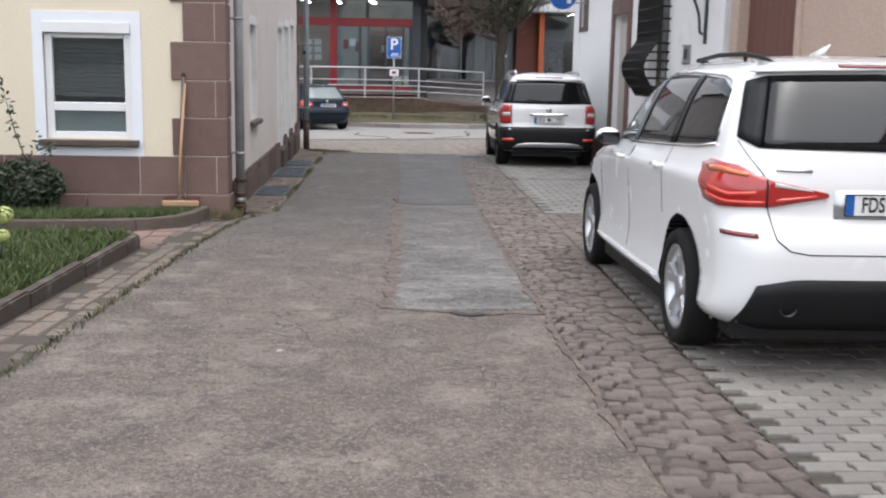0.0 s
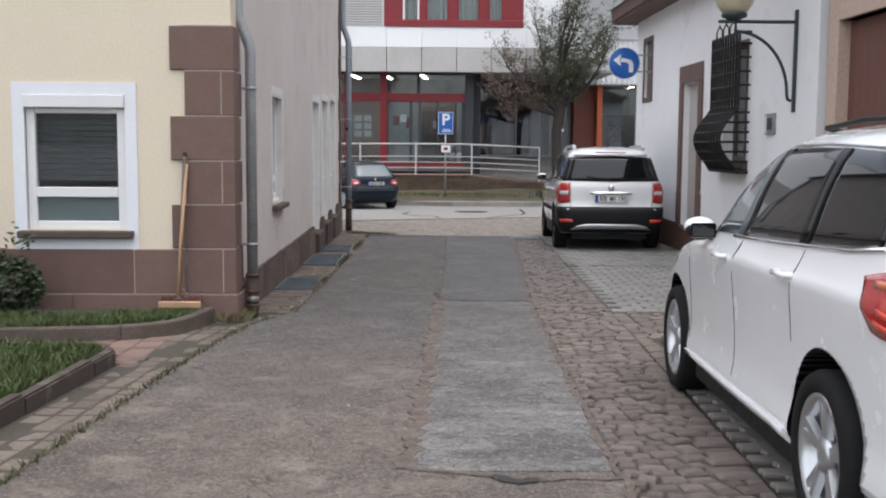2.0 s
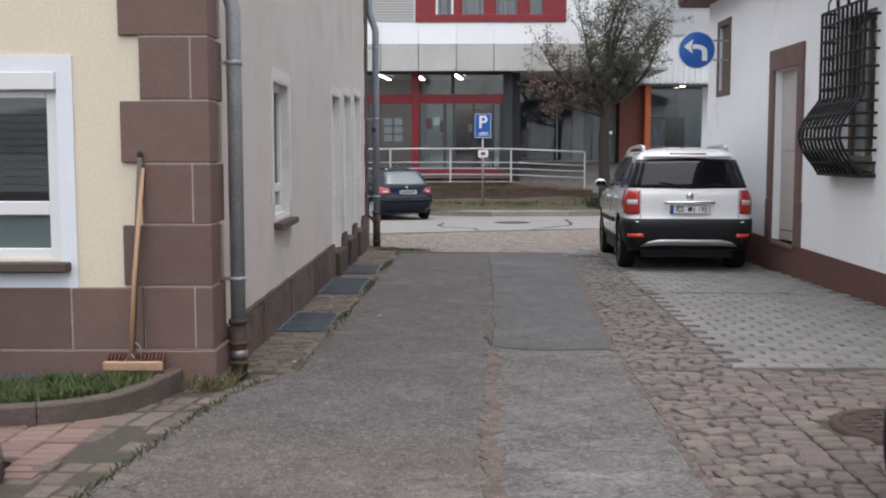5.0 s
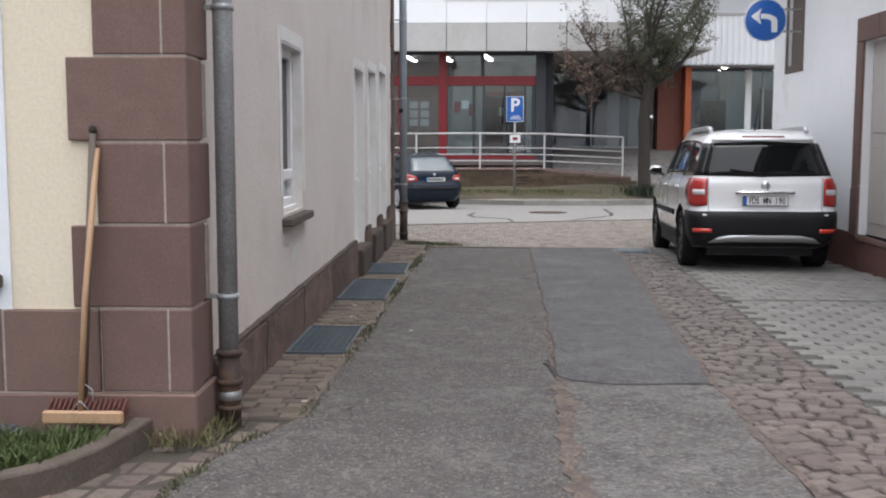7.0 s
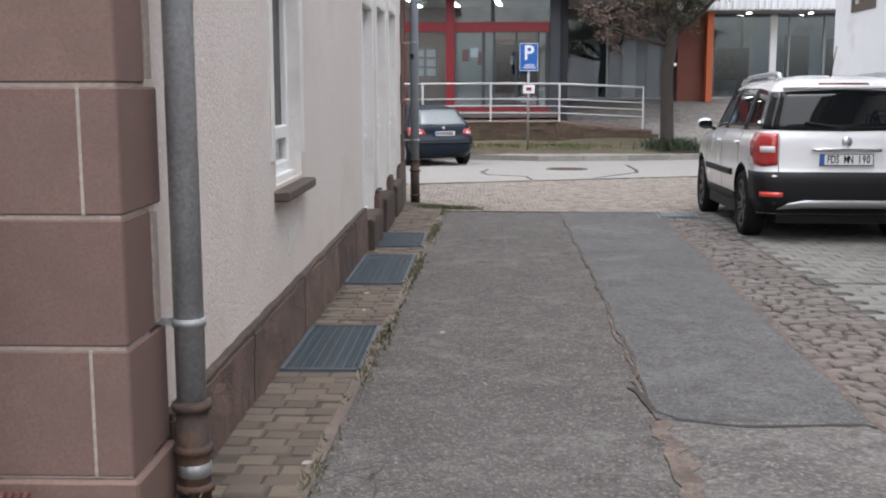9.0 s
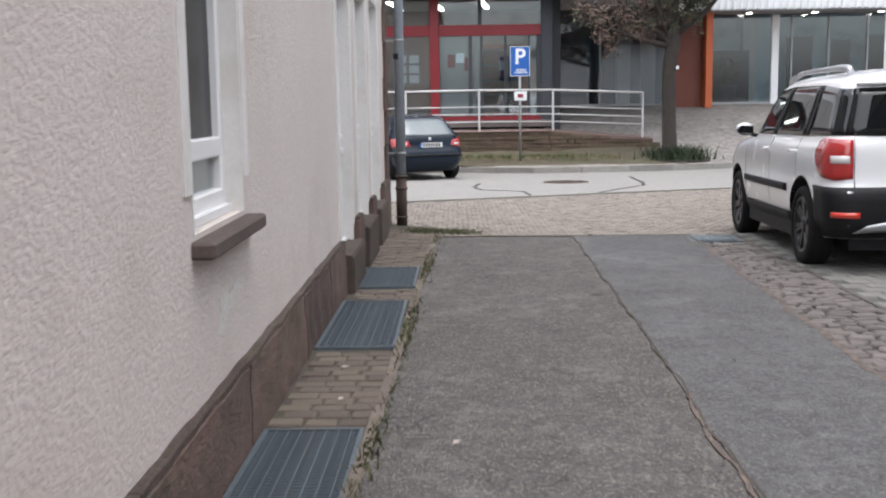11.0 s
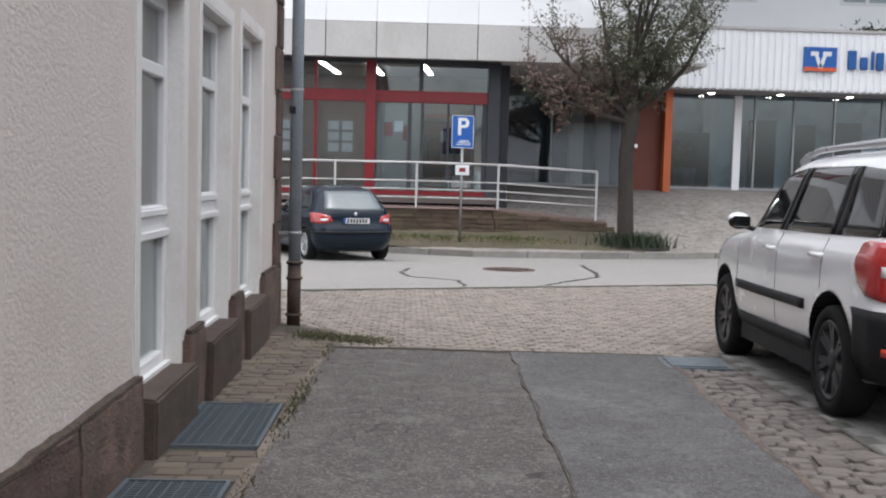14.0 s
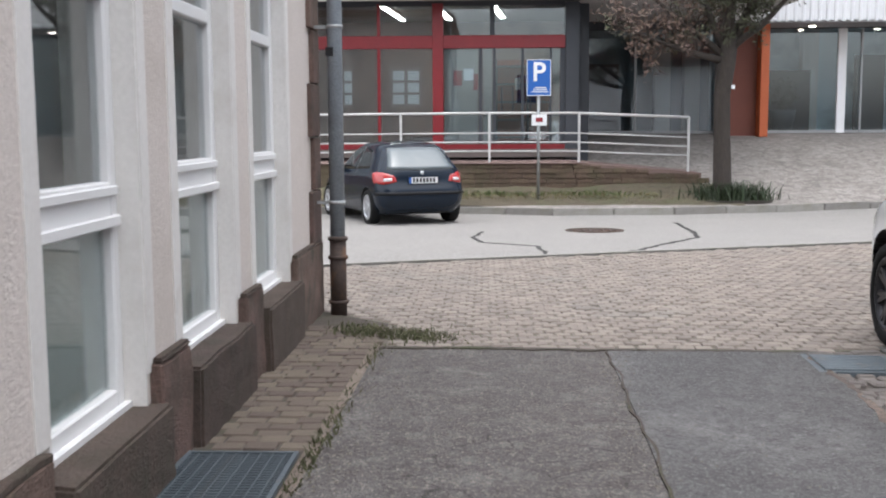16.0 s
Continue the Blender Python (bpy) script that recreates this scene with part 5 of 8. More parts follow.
# notices behind the glass; the wide sheets paint a lattice window's reflection
for x, z, w, h, mm in ((-2.26, 1.65, 0.74, 0.90, M_shopwall), (-3.60, 1.65, 0.50, 0.90, M_shopwall), (-0.80, 2.12, 0.20, 0.34, M_red), (-0.56, 2.24, 0.22, 0.26, M_signwhite), (-0.34, 2.02, 0.10, 0.36, M_red), (0.60, 2.02, 0.13, 0.26, M_mortar), (1.02, 2.14, 0.14, 0.22, M_signwhite)):
    ob = thing("poster", "sheet behind the shop glass: a notice, the wide ones a painted window reflection", "poster")
    part("sheet", B(x, x + w, SF + 0.020, SF + 0.024, z, z + h), mm, ob)
    # pale rectangles of the reflected house window
    if w > 0.45:
        for k in range(2):
            for j in range(3):
                part("photo", B(x + 0.08 + k * w * 0.46, x + 0.06 + w * 0.38 + k * w * 0.46, SF + 0.014, SF + 0.019, z + 0.06 + j * 0.27, z + 0.27 + j * 0.27), M_concrete, ob)
sh = thing("shop_shelf", "dark goods shelf inside the shop", "shelf")
for k in range(5):
    part("board", B(0.2, 1.9, 42.6, 42.95, 0.9 + k * 0.45, 0.94 + k * 0.45), M_charcoal, sh)
for xx in (0.2, 1.0, 1.86):
    part("upright", B(xx, xx + 0.04, 42.6, 42.95, FLOOR_Z, 2.9), M_charcoal, sh)
part("back_board", B(0.2, 1.9, 42.955, 42.97, FLOOR_Z, 2.9), M_orangedark, sh)
structure("pillar_charcoal", B(1.73, 2.04, SF - 0.15, SF + 0.35, 0.3, 3.97, bevel=0.02), M_charcoal, "charcoal grey square pillar", "pillar")
# bank
bk = thing("bank_front", "floor-to-ceiling bank glazing with slim metal mullions", "glass front", kind="structure")
part("pale_post", B(9.24, 9.46, GY - 0.06, GY + 0.08, 0.985, 3.90, bevel=0.008), M_whitepanel, bk, "broad white post")
for x in (3.93, 6.05, 7.20, 9.86, 11.0, 12.2, 13.6, 15.2, 17.0):
    part("mullion", B(x - 0.025, x + 0.025, GY - 0.05, GY + 0.05, 0.985, 3.90), M_galv, bk)
xs = (2.42, 3.93, 6.05)
for a, b in zip(xs, xs[1:]):
    part("pane", B(a + 0.02, b - 0.02, GY - 0.006, GY + 0.006, 1.04, 3.75), M_shopglass, bk)
xs = (7.20, 9.30, 9.86, 11.0, 12.2, 13.6, 15.2, 17.0, 24.0)
for a, b in zip(xs, xs[1:]):
    part("pane", B(a + 0.02, b - 0.02, GY - 0.006, GY + 0.006, 1.04, 3.80), M_shopglass, bk)
part("bottom_rail", B(2.42, 6.05, GY - 0.05, GY + 0.05, 0.985, 1.06), M_galv, bk)
part("bottom_rail", B(7.2, 24.0, GY - 0.05, GY + 0.05, 0.985, 1.06), M_galv, bk)
part("head_rail", B(2.42, 24.0, GY - 0.06, GY + 0.06, 3.72, 3.92), M_charcoal, bk)
structure("wall_glass_side", B(2.32, 6.4, GY + 0.1, GY + 0.2, 3.92, 3.965), M_charcoal, "dark strip above the glazing", "wall")
structure("pillar_orange", B(6.95, 7.16, GY - 1.15, GY + 0.1, 0.9, 3.80, bevel=0.01), M_orange, "orange painted wall end beside the bank", "pillar")
structure("pillar_rust", B(6.10, 6.95, GY - 0.75, GY + 0.1, 0.9, 3.80, bevel=0.01), M_orangedark, "rust-red painted wall beside the bank", "pillar")
# extra sheet before the bank wall, added to darken the recess glazing
structure("wall_recess_back", B(2.4, 6.2, 45.5, 45.58, 0.98, 4.3), M_recessshade, "added blue-grey sheet that darkens the recess glazing", "wall")
# stands close behind the glass to lighten the panes
structure("wall_bank_back", B(2.4, 24.0, 45.6, 45.8, 0.98, 4.3), M_bankbright, "rear wall of the bank hall, painted pale blue to brighten the glazing", "wall")
structure("ceiling_bank", B(2.4, 24.0, GY + 0.1, 49.2, 3.95, 4.05), M_soffit, "bank hall ceiling", "ceiling")
for x in (4.6, 5.4, 8.6):
    structure(f"column_{int(x * 10)}", B(x, x + 0.42, 44.9, 45.3, 0.98, 3.95), M_concrete, "pale column inside the bank hall", "column")
# near-black sheets added to draw the hall's dark openings
for x, w, h in ((2.7, 0.9, 1.9), (7.5, 1.3, 1.7), (10.0, 0.8, 2.1), (11.4, 0.6, 2.0), (12.6, 0.8, 2.1)):
    ob = thing("dark_opening", "near-black sheet painting a dark opening of the bank hall", "panel")
    part("panel", B(x, x + w, 44.85, 44.95, 0.985, 0.985 + h), M_roomshade, ob)
pot = thing("potted_plant", "dark round pot plant behind the bank window", "plant")
part("pot", lathe(bmesh.new(), [(0.22, 0.0), (0.30, 0.35), (0.34, 0.62), (0.30, 0.62)], 18, Matrix.Translation((8.0, 44.55, 0.985))), M_charcoal, pot)
bm = bmesh.new()
rnd = random.Random(5)
for k in range(220):
    d = Vector((rnd.gauss(0, 1), rnd.gauss(0, 1), rnd.gauss(0, 1))).normalized() * rnd.uniform(0.2, 0.42)
    c = Vector((8.0, 44.55, 2.05)) + d
    a, b = Vector((rnd.uniform(-1, 1), rnd.uniform(-1, 1), rnd.uniform(-1, 1))) * 0.09, Vector((rnd.uniform(-1, 1), rnd.uniform(-1, 1), rnd.uniform(-1, 1))) * 0.09
    bm.faces.new([bm.verts.new(c + o) for o in (a, b, -a, -b)])
part("leaves", bm, M_potgreen, pot)
part("stem", tube(bmesh.new(), [(8.0, 44.55, 1.5), (8.0, 44.55, 1.9)], 0.03, 6), M_bark, pot)
# corrugated white fascia
fa = thing("bank_fascia", "white corrugated metal fascia above the bank windows", "fascia", kind="structure")
bm = bmesh.new()
prof = []
x = 5.72
while x < 24:
    prof += [(x, 0.0), (x + 0.10, 0.0), (x + 0.125, 0.035), (x + 0.175, 0.035)]
    x += 0.2
va = [bm.verts.new((px, BY - py, 3.76)) for px, py in prof]
vb = [bm.verts.new((px, BY - py, 5.40)) for px, py in prof]
for k in range(len(va) - 1):
    bm.faces.new((va[k], va[k + 1], vb[k + 1], vb[k]))
bmesh.ops.recalc_face_normals(bm, faces=bm.faces)
part("corrugated_sheet", bm, M_whitepanel, fa)
part("cap_rail", B(5.72, 24.0, BY - 0.08, BY + 0.4, 5.40, 5.48, bevel=0.01), M_concrete, fa)
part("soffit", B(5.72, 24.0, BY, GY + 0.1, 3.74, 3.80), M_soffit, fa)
part("core", B(5.72, 24.0, BY + 0.01, BY + 0.3, 3.80, 5.40), M_whitepanel, fa)
for x in (8.4, 10.4, 12.4):
    ob = thing("soffit_light", "small lit spot under the bank fascia", "spot lamp", group="bank spots")
    part("lens", lathe(bmesh.new(), [(0.001, -0.02), (0.08, -0.02), (0.09, 0.0)], 16, Matrix.Translation((x, GY - 0.5, 3.742))), M_lampon, ob)
lg = thing("bank_logo", "square blue and orange emblem board with white strokes", "sign")
part("board", B(10.62, 11.54, BY - 0.12, BY - 0.04, 4.32, 4.98, bevel=0.01), M_blue, lg)
part("strip", B(10.62, 11.54, BY - 0.128, BY - 0.121, 4.32, 4.43), M_orangestrip, lg, "orange-red strip")
for pts in (((10.80, 4.86), (11.02, 4.86), (11.02, 4.74), (10.80, 4.74)), ((11.14, 4.86), (11.38, 4.86), (11.38, 4.74), (11.14, 4.74)), ((10.92, 4.74), (11.02, 4.74), (11.13, 4.45), (11.03, 4.40)), ((11.14, 4.74), (11.25, 4.74), (11.13, 4.40), (11.03, 4.45))):
    bm = bmesh.new()
    f = bm.faces.new([bm.verts.new((x, BY - 0.130, z)) for x, z in pts])
    r = bmesh.ops.extrude_face_region(bm, geom=[f])
    bmesh.ops.translate(bm, vec=(0, 0.008, 0), verts=[v for v in r["geom"] if isinstance(v, bmesh.types.BMVert)])
    bmesh.ops.recalc_face_normals(bm, faces=bm.faces)
    part("stroke", bm, M_signwhite, lg, "white stroke")
lt = thing("bank_lettering", "row of blue raised letter shapes on the white fascia", "lettering")
x = 11.85
for w, h in ((0.30, 0.52), (0.26, 0.34), (0.09, 0.52), (0.26, 0.48), (0.22, 0.34), (0.26, 0.48), (0.25, 0.34), (0.25, 0.34), (0.26, 0.48), (0.4, 0.5), (0.2, 0.3)):
    part("letter_bar", B(x, x + w * 0.8, BY - 0.13, BY - 0.05, 4.40, 4.40 + h, bevel=0.02), M_blueletter, lt)
    x += w + 0.05
# upper storey set back above the bank
bm = wall_grid(bmesh.new(), "y", 46.0, 0.3, 5.72, 24.0, 5.4, 12.0, [(8.7, 10.4, 6.75, 8.2), (13.0, 14.7, 6.75, 8.2)])
structure("wall_bank_upper", bm, M_whitepanel, "white upper storey set back above the bank", "wall")
for x in (8.7, 13.0):
    ob = thing("window_10", "white-framed upstairs window above the bank", "window", kind="structure")
    fr = bmesh.new()
    for a in ((x, x + 0.1, 6.75, 8.2), (x + 1.6, x + 1.7, 6.75, 8.2), (x + 0.1, x + 1.6, 6.75, 6.85), (x + 0.8, x + 0.9, 6.85, 8.2)):
        box(fr, a[0], a[1], 45.98, 46.08, a[2], a[3])
    part("frame", fr, M_upvc, ob)
    part("pane", B(x + 0.1, x + 1.6, 46.03, 46.04, 6.85, 8.2), M_shopglass, ob)
    part("backing", B(x - 0.2, x + 1.9, 46.5, 46.52, 6.5, 8.4), M_curtain, ob)
structure("roof_bank", B(5.72, 24.0, BY + 0.4, 46.0, 5.30, 5.42), M_concrete, "flat roof over the bank hall", "roof")
structure("roof_shop", B(-16, 24.0, CY, 56.0, 12.0, 12.3), M_concrete, "flat roof of the shop building", "roof")
structure("wall_block_back", B(-16, 24.0, 55.7, 56.0, 0.5, 12.0), M_concrete, "plain rear wall of the shop building", "wall")
structure("wall_block_side", B(-16.3, -16.0, CY, 56.0, 0.0, 12.0), M_concrete, "plain side wall of the shop building", "wall")
structure("wall_block_east", B(24.0, 24.3, BY, 56.0, 0.0, 12.0), M_concrete, "plain side wall of the bank building", "wall")
for x in (12.9, 15.0):
    ob = thing("roof_shrub", "small shrub on the bank's flat roof", "shrub")
    bm = bmesh.new()
    for k in range(140):
        c = Vector((x + rnd.gauss(0, 0.35), 43.6 + rnd.gauss(0, 0.12), 5.5 + abs(rnd.gauss(0, 0.16))))
        a, b = (Vector((rnd.uniform(-1, 1), rnd.uniform(-1, 1), rnd.uniform(-1, 1))) * 0.07 for _ in range(2))
        bm.faces.new([bm.verts.new(c + o) for o in (a, b, -a, -b)])
    part("leaves", bm, M_leaf, ob)

# ---- ramp, railing, parking sign ----
RY = 37.6
rp = thing("ramp_wall", "low brown stone wall of the ramp, tapering into the forecourt", "ramp", kind="structure")
bm = bmesh.new()
for a, b, za, zb in ((-14.0, 1.9, 0.41, 0.43), (1.9, 4.45, 0.43, 0.20)):
    v = [bm.verts.new(p) for p in ((a, RY + 0.1, -0.6), (b, RY + 0.1, -0.6), (b, RY + 0.1, zb), (a, RY + 0.1, za), (a, RY + 1.7, -0.6), (b, RY + 1.7, -0.6), (b, RY + 1.7, zb + 0.01), (a, RY + 1.7, za + 0.01))]
    for f in ((0, 1, 2, 3), (5, 4, 7, 6), (3, 2, 6, 7), (1, 5, 6, 2), (4, 0, 3, 7)):
        bm.faces.new([v[i] for i in f])
part("ramp_core", bm, M_rampdeck, rp, "reddish paved ramp deck")
rnd = random.Random(8)
for j in range(7):
    x = -4.2 + rnd.uniform(0, .2)
    while x < 4.4:
        w = rnd.uniform(0.16, 0.42)
        z1 = -0.34 + (j + 1) * 0.108
        lim = 0.40 if x + w < 1.9 else 0.40 - (x + w - 1.9) * 0.09
        if z1 < lim + 0.06:
            part("wall_stone", B(x + 0.003, x + w - 0.003, RY + 0.02 + rnd.uniform(0, .03), RY + 0.12, z1 - 0.106, min(z1, lim), bevel=0.012), M_rampwall, rp)
        x += w
part("coping", B(-9.0, 1.9, RY - 0.005, RY + 0.2, 0.405, 0.432, bevel=0.008), M_rampdeck, rp)
rl = thing("ramp_railing", "white-painted tubular steel railing beside the ramp", "railing")
POSTS = [(-5.6, 0.41, 1.45), (-3.73, 0.41, 1.45), (-1.87, 0.41, 1.46), (0.01, 0.41, 1.47), (1.905, 0.43, 1.46), (4.2, 0.22, 1.36)]
for x, zb, zt in POSTS:
    part("post", B(x - 0.025, x + 0.025, RY + 0.22, RY + 0.27, zb - 0.02, zt, bevel=0.006), M_rail, rl)
for (xa, ba, ta), (xb, bb, tb) in zip(POSTS, POSTS[1:]):
    for k, h in enumerate((0.0, 0.42, 0.61, 0.80)):
        r = 0.028 if k == 0 else 0.017
        part("rail", tube(bmesh.new(), [(xa, RY + 0.245, ta - h), (xb, RY + 0.245, tb - h)], r, 8), M_rail, rl)

ps = thing("parking_sign", "blue parking sign with a white P on a grey post", "traffic sign")
PX, PY = 0.985, 36.6
pz = gz(35.9) + 0.125
part("post", tube(bmesh.new(), [(PX, PY, -0.45), (PX, PY, 2.45)], 0.032, 10), M_galv, ps)
part("plate", B(PX - 0.24, PX + 0.24, PY - 0.06, PY - 0.04, 1.79, 2.50, bevel=0.006), M_blue, ps)
fr = bmesh.new()
for a in ((-0.24, -0.228, 1.79, 2.50), (0.228, 0.24, 1.79, 2.50), (-0.228, 0.228, 1.79, 1.802), (-0.228, 0.228, 2.488, 2.50)):
    box(fr, PX + a[0], PX + a[1], PY - 0.064, PY - 0.059, a[2], a[3])
part("border", fr, M_signwhite, ps)


def writing(name, body, size, material, parent, m, extrude=0.002):
    cu = bpy.data.curves.new(name, "FONT")
    cu.body, cu.size, cu.extrude, cu.align_x, cu.align_y = body, size, extrude, "CENTER", "CENTER"
    cu.offset = size * 0.018
    tmp = new(name + "_src", cu)
    me = bpy.data.meshes.new_from_object(tmp.evaluated_get(bpy.context.evaluated_depsgraph_get()))
    bpy.data.objects.remove(tmp)
    me.materials.clear()
    me.materials.append(material)
    ob = new(name, me)
    ob.parent = parent
    ob.matrix_basis = m
    return ob


writing("letter", "P", 0.52, M_signwhite, ps, pose(PX, PY - 0.062, 2.24, 90), 0.003)
for k in range(3):
    part("text_bar", B(PX - 0.14 + 0.03 * k, PX + 0.18 - 0.02 * k, PY - 0.064, PY - 0.0595, 1.86 + k * 0.04, 1.878 + k * 0.04), M_signwhite, ps)
part("small_plate", B(PX - 0.14, PX + 0.16, PY - 0.06, PY - 0.045, 1.20, 1.42, bevel=0.004), M_signwhite, ps, "small white plate")
part("small_mark", B(PX - 0.06, PX + 0.08, PY - 0.063, PY - 0.0595, 1.27, 1.36), M_red, ps)


# ---- parked cars ----
def spline(table, z):
    """Smooth value from a table of (z, value)."""
    if z <= table[0][0]:
        return table[0][1]
    for i, ((za, va), (zb, vb)) in enumerate(zip(table, table[1:])):
        if z <= zb:
            t = (z - za) / (zb - za)
            sl = lambda j: (table[min(j + 1, len(table) - 1)][1] - table[max(j - 1, 0)][1]) / (table[min(j + 1, len(table) - 1)][0] - table[max(j - 1, 0)][0])
            ma, mb = sl(i) * (zb - za), sl(i + 1) * (zb - za)
            d = vb - va
            if abs(d) < 1e-9:
                ma = mb = 0
            else:
                ma, mb = (max(min(m / d, 3), 0) * d for m in (ma, mb))
            return (2 * t ** 3 - 3 * t ** 2 + 1) * va + (t ** 3 - 2 * t ** 2 + t) * ma + (-2 * t ** 3 + 3 * t ** 2) * vb + (t ** 3 - t ** 2) * mb
    return table[-1][1]


class Shell:
    """A car body as stacked rounded outlines: y runs forward from the tail, x to the car's right, z up."""

    def __init__(self, rear, front, wide, rr, rf, bow=0.05):
        self.rear, self.front, self.wide, self.rr, self.rf, self.bow = rear, front, wide, rr, rf, bow

    def side(self, y, z):
        w, ya, yb = spline(self.wide, z), spline(self.rear, z), spline(self.front, z)
        ra, rb = spline(self.rr, z), spline(self.rf, z)
        mid = (ya + yb) / 2
        x = w * (1 - self.bow * ((y - mid) / ((yb - ya) / 2)) ** 2)
        if y < ya + ra:
            t = min(1, (ya + ra - y) / ra)
            x -= ra * 0.9 * (1 - math.sqrt(max(0, 1 - t * t)))
        if y > yb - rb:
            t = min(1, (y - yb + rb) / rb)
            x -= min(rb * 1.2, w * 0.75) * (1 - math.sqrt(max(0, 1 - t * t)))
        return max(x, 0.0)

    def outline(self, z, n=22):
        ya, yb = spline(self.rear, z), spline(self.front, z)
        ra, rb = spline(self.rr, z), spline(self.rf, z)
        ys = [ya + ra * (1 - math.cos(math.pi / 2 * k / 7)) for k in range(8)]
        ys += [ya + ra + (yb - rb - ya - ra) * k / n for k in range(1, n)]
        ys += [yb - rb + rb * math.sin(math.pi / 2 * k / 7) for k in range(8)]
        right = [(self.side(y, z), y) for y in ys]
        inner = [(right[0][0] * k / 5, ya) for k in range(5)]
        nose = [(right[-1][0] * (5 - k) / 5, yb) for k in range(1, 6)]
        half = inner + right + nose
        return half + [(-x, y) for x, y in half[-2:0:-1]]

    def body(self, zs):
        bm = bmesh.new()
        rings = [[bm.verts.new((x, y, z)) for x, y in self.outline(z)] for z in zs]
        for a, b in zip(rings, rings[1:]):
            for k in range(len(a)):
                bm.faces.new((a[k], a[(k + 1) % len(a)], b[(k + 1) % len(a)], b[k]))
        bm.faces.new(rings[0][::-1])
        bm.faces.new(rings[-1])
        bmesh.ops.remove_doubles(bm, verts=bm.verts, dist=1e-4)
        bmesh.ops.recalc_face_normals(bm, faces=bm.faces)
        return bm

    def at(self, s, z, off, sx=-1):
        """Point at distance s round the tail from its middle, at height z, standing off the skin. sx: -1 the left half, 1 the right."""
        ya, ra = spline(self.rear, z), spline(self.rr, z)
        x0 = self.side(ya, z)
        if s <= x0:
            return Vector((sx * s, ya - off, z))
        arc = ra * math.pi / 2
        if s <= x0 + arc:
            a = (s - x0) / ra
            y = ya + ra * (1 - math.cos(a))
            return Vector((sx * (self.side(y, z) + off * math.sin(a)), y - off * math.cos(a), z))
        y = ya + ra + (s - x0 - arc)
        return Vector((sx * (self.side(y, z) + off), y, z))


def panel(point, lower, upper, nu=14, nv=6, thick=0.006):
    """A curved panel between two edges, each a list of (u, z); point(u, z, off) gives the skin."""
    def along(edge, t):
        k = min(int(t * (len(edge) - 1)), len(edge) - 2)
        f = t * (len(edge) - 1) - k
        return edge[k][0] + (edge[k + 1][0] - edge[k][0]) * f, edge[k][1] + (edge[k + 1][1] - edge[k][1]) * f
    bm = bmesh.new()
    layers = []
    for off in (-0.02, thick):
        layer = []
        for i in range(nu + 1):
            a, b = along(lower, i / nu), along(upper, i / nu)
            layer.append([bm.verts.new(point(a[0] + (b[0] - a[0]) * j / nv, a[1] + (b[1] - a[1]) * j / nv, off)) for j in range(nv + 1)])
        layers.append(layer)
    lo, hi = layers
    for i in range(nu):
        for j in range(nv):
            f = bm.faces.new((hi[i][j], hi[i + 1][j], hi[i + 1][j + 1], hi[i][j + 1]))
            f.smooth = True
    border = [(i, 0) for i in range(nu)] + [(nu, j) for j in range(nv)] + [(i, nv) for i in range(nu, 0, -1)] + [(0, j) for j in range(nv, 0, -1)]
    for (a, b), (c, d) in zip(border, border[1:] + border[:1]):
        bm.faces.new((hi[a][b], lo[a][b], lo[c][d], hi[c][d]))
    bmesh.ops.recalc_face_normals(bm, faces=bm.faces)
    return bm


def wheel(parent, x, y, r, w, rim_material, spokes, label):
    sx = -1 if x < 0 else 1
    m = Matrix.Translation((x, y, r)) @ Matrix.Rotation(radians(90 * sx), 4, "Y")
    wh = part("wheel", lathe(bmesh.new(), [(0.02, -w * 0.2), (r * 0.60, -w * 0.2), (r * 0.60, w * 0.05), (0.02, w * 0.05)], 24, m), M_black, parent, label)
    tr = r * 0.71
    part("tyre", lathe(bmesh.new(), [(tr, -w * .42), (r * .80, -w * .5), (r * .95, -w * .47), (r, -w * .34), (r, w * .34), (r * .95, w * .47), (r * .80, w * .5), (tr + .004, w * .42), (tr, w * .1)], 40, m), M_tyre, wh)
    bm = bmesh.new()
    lathe(bm, [(tr, w * .10), (tr + .006, w * .44), (tr - .012, w * .45), (tr - .03, w * .30), (tr - .035, w * .06)], 40, m)
    for k in range(spokes):
        for dk in (-0.13, 0.13):
            a = 2 * math.pi * k / spokes
            v = []
            for rad, ang, z in ((0.05, a, w * .34), (tr - .02, a + dk, w * .40)):
                d = Vector((math.cos(ang), math.sin(ang), 0))
                n = Vector((-d.y, d.x, 0)) * (0.026 if rad < .1 else 0.021)
                v += [d * rad - n + Vector((0, 0, z - .03)), d * rad + n + Vector((0, 0, z - .03)), d * rad + n * .7 + Vector((0, 0, z)), d * rad - n * .7 + Vector((0, 0, z))]
            q = [bm.verts.new(m @ p) for p in v]
            for f in ((3, 2, 6, 7), (0, 3, 7, 4), (2, 1, 5, 6)):
                bm.faces.new([q[i] for i in f])
    lathe(bm, [(0.07, w * .1), (0.07, w * .36), (0.03, w * .39), (0.003, w * .39)], 16, m)
    bmesh.ops.recalc_face_normals(bm, faces=bm.faces)
    part("rim", bm, rim_material, wh)
    return wh


